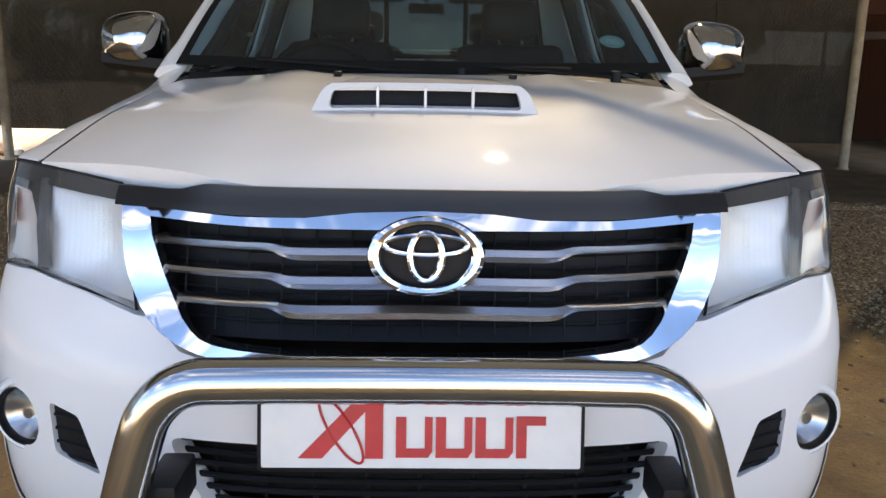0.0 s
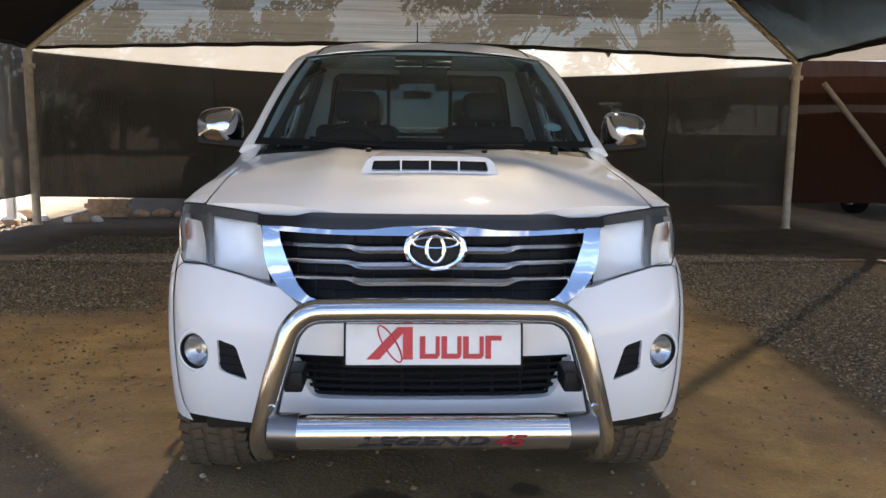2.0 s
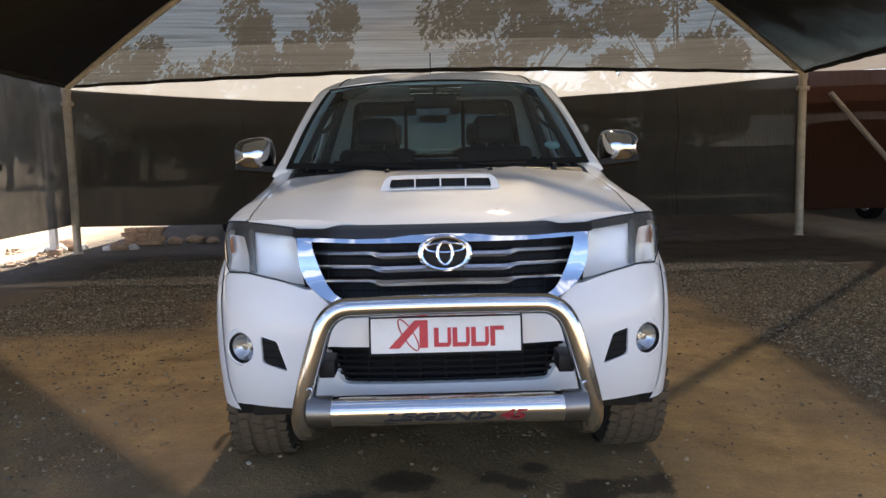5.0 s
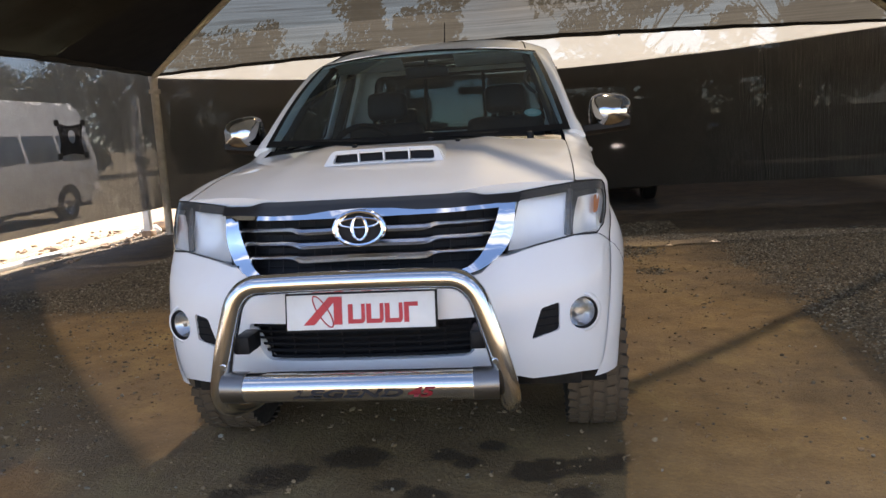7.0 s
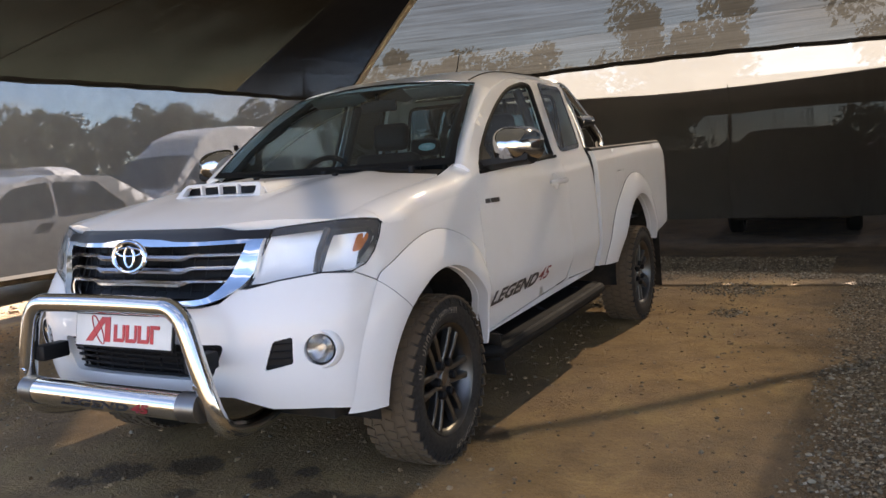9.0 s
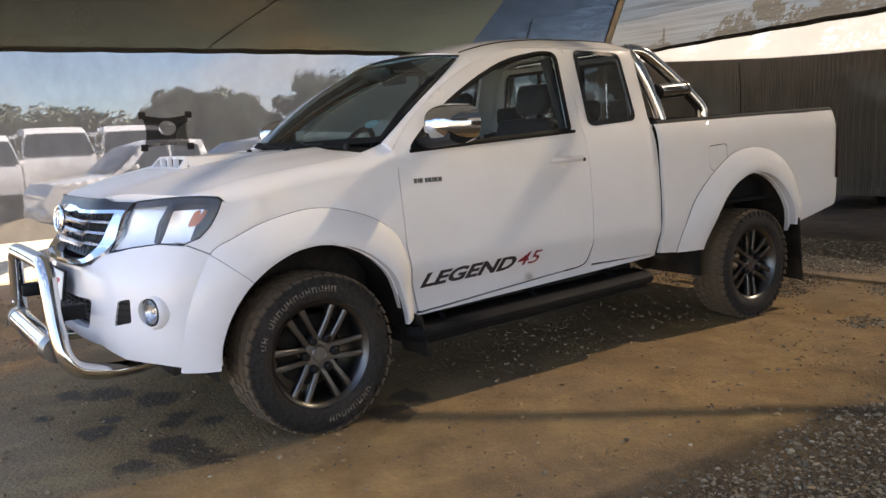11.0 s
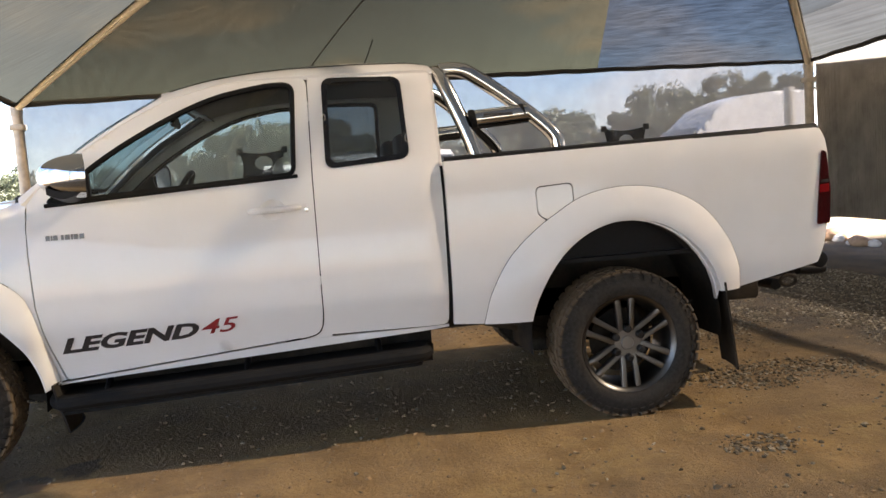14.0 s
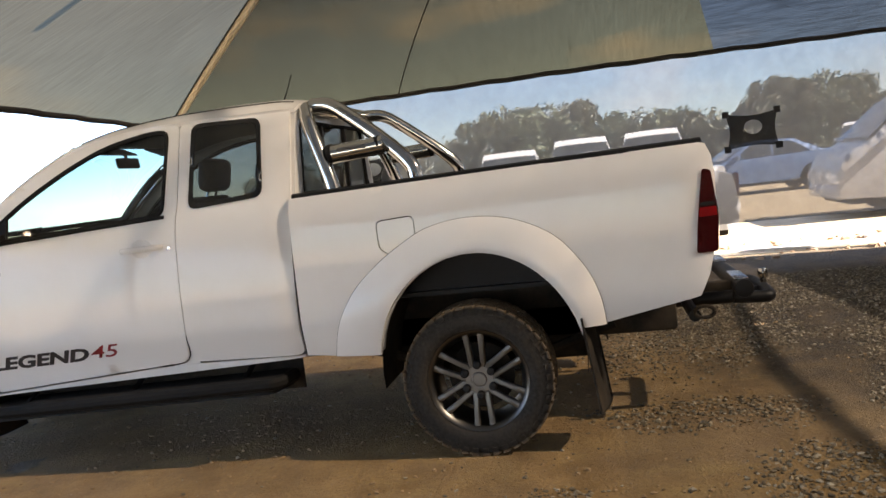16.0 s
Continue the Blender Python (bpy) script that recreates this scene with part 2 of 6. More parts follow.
def leaf_material(name, color):
    k = Nodes(name)
    g = k.n("NewGeometry")
    col = k.ramp(g.outputs["Random Per Island"], [(0.0, tuple(c * 0.55 for c in color)), (0.6, color), (1.0, tuple(c * 1.5 for c in color))])
    k.set(Base_Color=col, Roughness=0.7)
    return k.m


def lamp_bowl():
    """Silvered lamp bowl with fine upright flutes."""
    k = Nodes("fluted_lamp_bowl")
    w = k.n("TexWave", Scale=26.0, Distortion=1.5)
    k.link(k.coords((1.0, 0.6, 0.12)), w.inputs["Vector"])
    k.set(Base_Color=(0.93, 0.94, 0.95), Metallic=0.6, Roughness=0.38)
    lump = k.noise(7.0, 2, 0.5)
    k.bump(k.math("ADD", k.math("MULTIPLY", w.outputs["Fac"], 0.012), lump), 0.55, 0.022)
    return k.m


M = {}
M["white"] = paint("white_lacquer", (0.83, 0.82, 0.81))
M["chrome"] = metal("chrome", (0.86, 0.87, 0.88), 0.05, 0.05)
M["mirrorcap"] = metal("chromed_plastic", (0.60, 0.605, 0.615), 0.09, 0.08)
M["steel"] = metal("polished_steel", (0.70, 0.69, 0.66), 0.13, 0.12)
M["slat"] = metal("satin_chrome", (0.62, 0.62, 0.63), 0.24)
M["rim"] = metal("gunmetal_alloy", (0.13, 0.128, 0.125), 0.36)
M["rimface"] = metal("machined_alloy", (0.185, 0.180, 0.172), 0.40)
M["hubface"] = metal("hub_alloy", (0.25, 0.24, 0.23), 0.36)
M["black"] = plain("black_plastic", (0.009, 0.009, 0.010), 0.5, bump=0.15, scale=90)
M["gloss"] = plain("black_gloss", (0.010, 0.010, 0.011), 0.14, coat=0.6)
M["guard"] = plain("smoked_acrylic", (0.010, 0.009, 0.009), 0.42)
M["rubber"] = plain("rubber_seal", (0.008, 0.008, 0.008), 0.75, spec=0.2)
M["tyre"] = tyre_rubber("tyre_rubber")
M["letter"] = plain("raised_pale_letters", (0.19, 0.155, 0.12), 0.85, vary=0.6, scale=60)
M["dark"] = plain("dark_underside", (0.013, 0.012, 0.011), 0.85, dust=0.16)
M["glass"] = glass("window_glass", (0.76, 0.83, 0.81), 1.5, 0.03)
M["screen"] = glass("windscreen_glass", (0.38, 0.52, 0.57), 1.5, 0.022)
M["tint"] = glass("tinted_glass", (0.34, 0.38, 0.39), 1.5, 0.04)
M["lens"] = glass("headlamp_lens", (0.92, 0.92, 0.91), 1.45, 0.15)
M["lampbowl"] = lamp_bowl()
M["lampback"] = plain("grey_lamp_housing", (0.055, 0.053, 0.052), 0.35, vary=0.1)
M["clear"] = glass("clear_lens", (0.94, 0.95, 0.95), 1.45, 0.05)
M["reflector"] = metal("lamp_reflector", (0.60, 0.60, 0.60), 0.22, 0.10)
M["amber"] = plain("amber_lens", (0.55, 0.16, 0.03), 0.2, coat=0.5)
M["red_bright"] = plain("bright_red_lens", (0.20, 0.006, 0.008), 0.15, coat=0.8)
M["red"] = plain("red_lamp", (0.038, 0.0025, 0.003), 0.15, coat=0.8)
M["cloth"] = plain("dark_seat_leather", (0.025, 0.025, 0.028), 0.5, bump=0.2)
M["dash"] = plain("grey_dash_plastic", (0.030, 0.031, 0.033), 0.6, bump=0.1)
M["trim"] = plain("grey_headlining", (0.26, 0.25, 0.23), 0.9)
M["plate"] = plain("plate_white", (0.80, 0.80, 0.79), 0.35, vary=0.03)
M["plate_red"] = plain("print_red", (0.52, 0.018, 0.025), 0.4)
M["decal"] = plain("decal_charcoal", (0.035, 0.033, 0.036), 0.35)
M["decal_red"] = plain("decal_red", (0.27, 0.022, 0.028), 0.35)
M["paper"] = plain("disc_paper", (0.42, 0.60, 0.56), 0.6, vary=0.25, scale=120)
M["ground"] = ground_material()
M["pebble"] = None
for _k in ("black", "rubber", "dark", "tyre", "cloth", "dash"):
    M[_k].node_tree.nodes["Principled BSDF"].inputs["Specular IOR Level"].default_value = 0.22
M["galv"] = plain("painted_steel_post", (0.46, 0.40, 0.31), 0.55, metal=0.2, vary=0.25, scale=12, dust=0.3)
M["strut"] = plain("dull_steel_strut", (0.26, 0.22, 0.18), 0.6, vary=0.25, scale=12)
M["beam"] = plain("cream_steel_tube", (0.70, 0.62, 0.45), 0.5, vary=0.15)
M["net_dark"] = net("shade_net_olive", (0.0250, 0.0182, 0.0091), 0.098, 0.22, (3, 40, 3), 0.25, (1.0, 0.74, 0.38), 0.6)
M["net_rear"] = net("shade_net_thin", (0.036, 0.033, 0.027), 0.068, 0.32, (0.6, 20, 20), 0.9, (1.0, 0.90, 0.74))
M["net_band"] = net("shade_net_double_band", (0.050, 0.046, 0.038), 0.060, 0.40, (0.5, 24, 24), 0.6, (1.0, 0.93, 0.8))
# front panel: the olive net again, its light put into a paler colour
M["net_olive_lit"] = net("shade_net_olive_lit", (0.076, 0.066, 0.043), 0.072, 0.50, (40, 3, 3), 0.25, (1.0, 0.89, 0.64), 0.6)
# right panel: the olive net again, its shade put into a darker colour
M["net_olive_shaded"] = net("shade_net_olive_shaded", (0.016, 0.0136, 0.009), 0.128, 0.24, (3, 40, 3), 0.25, (1.0, 0.90, 0.68))
M["net_seam"] = net("shade_net_seam", (0.045, 0.039, 0.026), 0.03, 0.40, (40, 3, 3))
M["net_blue"] = net("shade_net_grey", (0.030, 0.033, 0.038), 0.060, 0.16, (26, 3, 26), 0.8)
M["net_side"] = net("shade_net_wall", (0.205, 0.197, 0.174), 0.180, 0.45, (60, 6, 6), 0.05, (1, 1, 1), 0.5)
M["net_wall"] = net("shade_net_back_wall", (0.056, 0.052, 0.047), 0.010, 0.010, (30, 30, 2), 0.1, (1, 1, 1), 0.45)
# near-opaque net for added panels that only keep light out
M["net_blocker"] = net("shade_net_blocker", (0.0235, 0.0170, 0.0105), 0.012, 0.15, (30, 3, 3), 0.25)
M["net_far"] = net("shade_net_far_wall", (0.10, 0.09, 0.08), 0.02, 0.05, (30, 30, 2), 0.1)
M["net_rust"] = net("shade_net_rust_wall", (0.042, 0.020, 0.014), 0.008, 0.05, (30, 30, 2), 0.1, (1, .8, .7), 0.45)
M["net_beige"] = net("shade_net_beige", (0.26, 0.225, 0.18), 0.02, 0.20, (5, 50, 50), 0.1, (1, 1, 1), 0.5)
M["pale_thread"] = plain("pale_net_thread", (0.08, 0.077, 0.068), 0.9, vary=0.2, scale=4)
# pale colour of the back wall's fins, which imitate sheen at grazing angles
M["wall_sheen"] = plain("beige_wall_sheen", (0.42, 0.385, 0.33), 0.9, vary=0.2, scale=4)
M["thread"] = plain("net_thread", (0.022, 0.019, 0.014), 0.9, vary=0.2, scale=4)
M["net_cream"] = net("shade_net_cream", (0.44, 0.42, 0.37), 0.09, 0.21, (1, 1, 1), 0.1, (1, 1, 1), 0.3)
M["hem"] = plain("black_hem_rope", (0.03, 0.028, 0.025), 0.9)
M["bark"] = plain("bark", (0.12, 0.09, 0.065), 0.95, bump=0.5, scale=14)
# both leaf colours are lightened to carry the haze over the far trees
M["leaf"] = leaf_material("leaves_hazy_green", (0.110, 0.130, 0.080))
M["leaf2"] = leaf_material("leaves_olive", (0.140, 0.145, 0.100))
M["brick"] = plain("brick_block", (0.36, 0.24, 0.15), 0.9, vary=0.3, scale=14, bump=0.4)
M["whitewash"] = plain("white_pole_paint", (0.80, 0.79, 0.76), 0.85, vary=0.10, scale=8, bump=0.2)
M["concrete"] = plain("whitewashed_concrete", (0.62, 0.60, 0.56), 0.9, vary=0.2, scale=10, bump=0.3)
M["carwhite"] = paint("far_white_paint", (0.80, 0.80, 0.79))
M["carsilver"] = paint("silver_paint", (0.42, 0.43, 0.44))
M["cargrey"] = paint("grey_paint", (0.20, 0.20, 0.20))
M["carblue"] = paint("blue_paint", (0.12, 0.20, 0.36))
M["carred"] = paint("red_paint", (0.36, 0.02, 0.025))
M["cargold"] = paint("champagne_paint", (0.36, 0.31, 0.23))
M["carglass"] = plain("far_car_glass", (0.03, 0.035, 0.04), 0.08, coat=0.6)


def stone_material():
    k = Nodes("crushed_stone")
    g = k.n("NewGeometry")
    col = k.ramp(g.outputs["Random Per Island"], [(0.0, (0.085, 0.066, 0.042)), (0.6, (0.215, 0.170, 0.108)), (0.92, (0.34, 0.280, 0.190)), (1.0, (0.46, 0.395, 0.29))])
    k.set(Base_Color=col, Roughness=0.9)
    return k.m


M["pebble"] = stone_material()
M["clod"] = plain("earth_clod", (0.30, 0.20, 0.105), 0.95, vary=0.45, scale=9)


# ---------------------------------------------------------------- mesh helpers
def finish(bm, name, material, parent=None, label="", smooth=True, flat_angle=35):
    me = bpy.data.meshes.new(name)
    bm.normal_update()
    if smooth:
        for f in bm.faces:
            f.smooth = True
        lim = radians(flat_angle)
        for e in bm.edges:
            if len(e.link_faces) == 2 and e.calc_face_angle(0.0) > lim:
                e.smooth = False
    bm.to_mesh(me)
    bm.free()
    me.materials.append(material)
    ob = new(name, me)
    if parent is not None:
        ob.parent = parent
    if label:
        tagged(ob, label)
    return ob


def part(name, bm, material, parent, label="", smooth=True):
    """Links a bmesh as one mesh under a thing or a part."""
    return finish(bm, name, material, parent, label, smooth)


def thing(name, label, category, m=None, group="", kind=""):
    ob = new(name)
    ob.empty_display_size = 0.2
    if m is not None:
        ob.matrix_world = m
    return tagged(ob, label, category, group, kind)


def box_bm(x0, x1, y0, y1, z0, z1, bevel=0.0, seg=2):
    bm = bmesh.new()
    bmesh.ops.create_cube(bm, size=1.0)
    bmesh.ops.transform(bm, matrix=Matrix.LocRotScale(((x0 + x1) / 2, (y0 + y1) / 2, (z0 + z1) / 2), None, (abs(x1 - x0), abs(y1 - y0), abs(z1 - z0))), verts=bm.verts)
    if bevel:
        bmesh.ops.bevel(bm, geom=bm.edges[:], offset=bevel, segments=seg, affect="EDGES", profile=0.5)
    return bm


def add(bm, other, m=None):
    """Joins the mesh other into bm."""
    if m is not None:
        bmesh.ops.transform(other, matrix=m, verts=other.verts)
    me = bpy.data.meshes.new("tmp")
    other.to_mesh(me)
    other.free()
    bm.from_mesh(me)
    bpy.data.meshes.remove(me)
    return bm


def spline(pts, n=6):
    """A Catmull-Rom line through points of any dimension."""
    P = [np.array(p, float) for p in pts]
    P = [2 * P[0] - P[1]] + P + [2 * P[-1] - P[-2]]
    out = []
    for i in range(1, len(P) - 2):
        for j in range(n):
            t = j / n
            a, b, c, d = P[i - 1], P[i], P[i + 1], P[i + 2]
            out.append(0.5 * (2 * b + (c - a) * t + (2 * a - 5 * b + 4 * c - d) * t * t + (3 * b - a - 3 * c + d) * t ** 3))
    out.append(P[-2])
    return [tuple(float(v) for v in p) for p in out]


def rounded(pts, r, n=5):
    """A closed polygon with its corners rounded by about r (one value, or one for each corner)."""
    out, N = [], len(pts)
    for i in range(N):
        p, a, b = (np.array(pts[j % N], float) for j in (i, i - 1, i + 1))
        rr = r[i] if isinstance(r, (list, tuple)) else r
        if rr <= 0:
            out.append(tuple(p))
            continue
        da, db = a - p, b - p
        s = min(rr, np.linalg.norm(da) * 0.45, np.linalg.norm(db) * 0.45)
        s0, s1 = p + da / np.linalg.norm(da) * s, p + db / np.linalg.norm(db) * s
        for j in range(n + 1):
            t = j / n
            out.append(tuple((1 - t) ** 2 * s0 + 2 * t * (1 - t) * p + t * t * s1))
    return out


def tube_bm(path, radius, seg=14, caps=True):
    """A round tube along a path; radius: one value or one for each point."""
    bm = bmesh.new()
    P = [Vector(p) for p in path]
    rings, up = [], None
    for i, p in enumerate(P):
        d = (P[min(i + 1, len(P) - 1)] - P[max(i - 1, 0)]).normalized()
        if up is None:
            up = d.orthogonal().normalized()
        up = (up - d * up.dot(d)).normalized()
        side = d.cross(up)
        r = radius[i] if isinstance(radius, (list, tuple)) else radius
        rings.append([bm.verts.new(p + (up * math.cos(2 * math.pi * k / seg) + side * math.sin(2 * math.pi * k / seg)) * r) for k in range(seg)])
    for a, b in zip(rings, rings[1:]):
        for k in range(seg):
            bm.faces.new((a[k], b[k], b[(k + 1) % seg], a[(k + 1) % seg]))
    if caps:
        bm.faces.new(list(rings[0]))
        bm.faces.new(list(reversed(rings[-1])))
    bmesh.ops.recalc_face_normals(bm, faces=bm.faces[:])
    return bm


def lathe_bm(profile, seg=48, axis="x"):
    """A body of revolution; profile: (along the axis, radius)."""
    bm = bmesh.new()
    rings = []
    for h, r in profile:
        ring = []
        for k in range(seg):
            a = 2 * math.pi * k / seg
            c, s = r * math.cos(a), r * math.sin(a)
            ring.append(bm.verts.new({"x": (h, c, s), "y": (c, h, s), "z": (c, s, h)}[axis]))
        rings.append(ring)
    for a, b in zip(rings, rings[1:]):
        for k in range(seg):
            bm.faces.new((a[k], b[k], b[(k + 1) % seg], a[(k + 1) % seg]))
    bmesh.ops.remove_doubles(bm, verts=bm.verts[:], dist=1e-5)
    bmesh.ops.recalc_face_normals(bm, faces=bm.faces[:])
    return bm


def grid_bm(f, nu, nv, depth=None):
    """A sheet f(u, v) for u and v from 0 to 1; depth: a vector by which a second skin lies behind it."""
    bm = bmesh.new()
    V = [[bm.verts.new(f(i / nu, j / nv)) for j in range(nv + 1)] for i in range(nu + 1)]
    for i in range(nu):
        for j in range(nv):
            bm.faces.new((V[i][j], V[i + 1][j], V[i + 1][j + 1], V[i][j + 1]))
    if depth is not None:
        rim(bm, Vector(depth))
    return bm


def rim(bm, vec, closed=True):
    """Gives an open sheet an edge of its own, turned back along vec, and a back skin."""
    edges = [e for e in bm.edges if len(e.link_faces) == 1]
    faces = bm.faces[:]
    turned = {}
    for e in edges:
        f = e.link_faces[0]
        a, b = e.verts
        for l in f.loops:
            if l.edge == e:
                a, b = l.vert, l.link_loop_next.vert
        quad = []
        for v, back in ((a, 0), (b, 0), (b, 1), (a, 1)):
            key = (v, back)
            if key not in turned:
                w = vec(v.co) if callable(vec) else vec
                turned[key] = bm.verts.new(v.co + (w if back else Vector()))
            quad.append(turned[key])
        try:
            bm.faces.new(list(reversed(quad)))
        except ValueError:
            pass
    return bm


def inside(p, poly):
    x, y = p
    hit = False
    for (x0, y0), (x1, y1) in zip(poly, poly[1:] + poly[:1]):
        if (y0 > y) != (y1 > y) and x < (x1 - x0) * (y - y0) / (y1 - y0) + x0:
            hit = not hit
    return hit


def sheet_bm(outline, f, holes=(), step=0.05, facing=(1, 0, 0), turn=None):
    """A curved sheet over a flat outline with holes: f maps (u, v) to a place; turn: how its edges fold back."""
    from mathutils.geometry import delaunay_2d_cdt
    pts, edges, loops = [], [], []
    for loop in (outline, *holes):
        fine = []
        for a, b in zip(loop, list(loop[1:]) + [loop[0]]):
            d = math.dist(a, b)
            if d < 1e-5:
                continue
            k = max(1, math.ceil(d / step))
            fine += [(a[0] + (b[0] - a[0]) * i / k, a[1] + (b[1] - a[1]) * i / k) for i in range(k)]
        loops.append(fine)
        s = len(pts)
        pts += fine
        edges += [(s + i, s + (i + 1) % len(fine)) for i in range(len(fine))]
    arr = np.array(pts)
    lo, hi = arr.min(0), arr.max(0)
    nx, ny = (max(1, int((hi[i] - lo[i]) / step)) for i in (0, 1))
    extra = []
    for i in range(1, nx + 1):
        for j in range(1, ny + 1):
            p = (lo[0] + (hi[0] - lo[0]) * (i - 0.5 + 0.25 * (j % 2)) / nx, lo[1] + (hi[1] - lo[1]) * (j - 0.5) / ny)
            if np.hypot(arr[:, 0] - p[0], arr[:, 1] - p[1]).min() > step * 0.45 and inside(p, loops[0]) and not any(inside(p, h) for h in loops[1:]):
                extra.append(p)
    v, _, fs, *_ = delaunay_2d_cdt([Vector(p) for p in pts + extra], edges, [], 0, 1e-6)
    bm = bmesh.new()
    vs = [bm.verts.new(f(p[0], p[1])) for p in v]
    face_way = Vector(facing)
    for t in fs:
        c = (sum(v[i][0] for i in t) / 3, sum(v[i][1] for i in t) / 3)
        if inside(c, loops[0]) and not any(inside(c, h) for h in loops[1:]):
            bm.faces.new([vs[i] for i in t])
    bmesh.ops.delete(bm, geom=[x for x in bm.verts if not x.link_faces], context="VERTS")
    bm.normal_update()
    tot = Vector()
    for fc in bm.faces:
        tot += fc.normal * fc.calc_area()
    if tot.dot(face_way) < 0:
        bmesh.ops.reverse_faces(bm, faces=bm.faces[:])
    if turn is not None:
        rim(bm, turn if callable(turn) else Vector(turn))
    return bm


def curve_of(xs, ys, blur=0.02):
    """A smooth function through the given steps."""
    off = np.linspace(-blur, blur, 7)
    return lambda x: float(np.interp(x + off, xs, ys).mean())


# ---------------------------------------------------------------- the pickup: its surfaces
_side = curve_of([.30, .45, .57, .64, .67, .85, 1.0, 1.12, 1.20, 1.255, 1.275, 1.67, 1.73], [.765, .796, .820, .848, .853, .849, .838, .824, .805, .782, .766, .642, .585], 0.014)
_bed = curve_of([.40, .50, .64, .68, .85, 1.0, 1.15, 1.22, 1.27, 1.32], [.79, .806, .838, .844, .842, .840, .832, .818, .792, .755], 0.014)
_hood_edge = curve_of([.25, .45, .70, 1.0, 1.25, 1.5], [1.036, 1.072, 1.120, 1.158, 1.188, 1.21], 0.05)
_fall = curve_of([-.2, 0.0, .012, .035, .08, .16, .3], [.726, .726, .765, .796, .824, .840, .847], 0.006)

_front_fall = curve_of([-.2, 0.0, .004, .010, .020, .05, .1], [.70, .70, .765, .800, .818, .828, .830], 0.002)


def XS(y, z):
    """Half the width of the cab and wings at a place of their side."""
    x = _side(z)
    if y < 1.42 and z > 0.85:
        f = min(1.0, max(0.0, (1.42 - y) / 0.25))
        x = x * (1 - f) + min(x, _fall(_hood_edge(y) - z)) * f
    if y < 0.85:
        f = min(1.0, (0.85 - y) / 0.25)
        f = f * f * (3 - 2 * f)
        x = x * (1 - f) + XN(y, z) * f
    if y > 3.03:
        x -= 2.0 * (y - 3.03) ** 2
    return x


def XB(y, z):
    """Half the width of the load bed."""
    x = _bed(z - 0.022 * (y - 3.1) * (1 if z > 1.1 else 0))
    if y > 4.93:
        x -= 2.2 * (y - 4.93) ** 2
    return x


_PX = [0, .25, .45, .60, .715, .772, .804, .836, .852, .857, .859, .860]
_PY = [.050, .058, .095, .152, .217, .266, .306, .386, .480, .60, .75, .95]
_plan = spline(list(zip(_PX, _PY)), 8)
_plen = [0.0]
for _a, _b in zip(_plan, _plan[1:]):
    _plen.append(_plen[-1] + math.dist(_a, _b))
_back = curve_of([.36, .42, .50, .58, .65, .75, .82, .87, 1.0, 1.06], [.065, .030, .008, .002, .0, .006, .028, .060, .086, .124], 0.02)
_rake = curve_of([.75, .82, .87, .95, 1.0, 1.03, 1.06], [0, .012, .020, .022, .030, .038, .046], 0.02)


def lean(u, z):
    """How much further the nose leans back beside the grille."""
    a = min(1.0, max(0.0, (abs(u) - .28) / .22))
    return _rake(z) * a * a * (3 - 2 * a)


def XN(y, z):
    """Half the width of the nose at a depth and height."""
    return float(np.interp(y - _back(z) - _rake(z), [p[1] for p in _plan], [p[0] for p in _plan]))


def at_depth(y, z):
    """The way along the nose at which its side lies at depth y."""
    return float(np.interp(y - _back(z) - _rake(z), [p[1] for p in _plan], _plen))


def plan(u):
    a = abs(u)
    return math.copysign(float(np.interp(a, _plen, [p[0] for p in _plan])), u), float(np.interp(a, _plen, [p[1] for p in _plan]))


def U(x):
    """The way along the nose at which it is x wide."""
    return math.copysign(float(np.interp(abs(x), [p[0] for p in _plan], _plen)), x)


def F(u, z, out=0.0):
    """A place on the nose: u along it from the middle, z up, out in front of it."""
    x, y = plan(u)
    x1, y1 = plan(u + (0.01 if u >= 0 else -0.01))
    d = Vector((abs(x1) - abs(x), y1 - y)).normalized()
    return Vector((x + math.copysign(d.y, u if u else 1) * out, y + _back(z) + lean(u, z) - d.x * out, z))


_hz = curve_of([.05, .14, .20, .30, .45, .60, .90, 1.2, 1.4], [1.000, 1.042, 1.070, 1.100, 1.138, 1.166, 1.202, 1.222, 1.232], 0.04)


def ZH(x, y):
    """The height of the bonnet."""
    a = abs(x) / 0.722
    return _hz(y) * (1 - a ** 2.5) + (_hood_edge(y) + 0.002) * a ** 2.5 + 0.012 * math.exp(-((abs(x) - 0.36) / 0.06) ** 2) * min(1, max(0, (y - 0.2) / 0.4))


FRAME_PTS = [(1.352, 1.215), (1.50, 1.345), (1.70, 1.487), (1.90, 1.592), (2.10, 1.655), (2.28, 1.686), (2.47, 1.696)]
_fr = spline(FRAME_PTS, 6)


def frame_z(y):
    return float(np.interp(y, [p[0] for p in _fr], [p[1] for p in _fr]))


_rz = curve_of([1.80, 1.92, 2.1, 2.3, 2.5, 2.8, 3.07, 3.17], [1.668, 1.697, 1.738, 1.766, 1.783, 1.790, 1.783, 1.756], 0.05)


def screen_bottom(s):
    return Vector((0.735 * s, 1.325 - 0.15 * (1 - s * s), 1.232 - 0.012 * (1 - s * s)))


def screen_top(s):
    return Vector((0.578 * s, 1.915 - 0.055 * (1 - s * s), 1.648 + 0.038 * (1 - s * s)))


def screen(u, v):
    s = 2 * u - 1
    p = screen_bottom(s).lerp(screen_top(s), v)
    return p + Vector((0, -0.35, 0.5)) * (0.05 * math.sin(math.pi * v))


truck = thing("pickup_truck", "white extended-cab pickup with polished nudge bar on bare earth", "pickup truck")


def sided(sx, x, y, z):
    return Vector((sx * x, y, z))


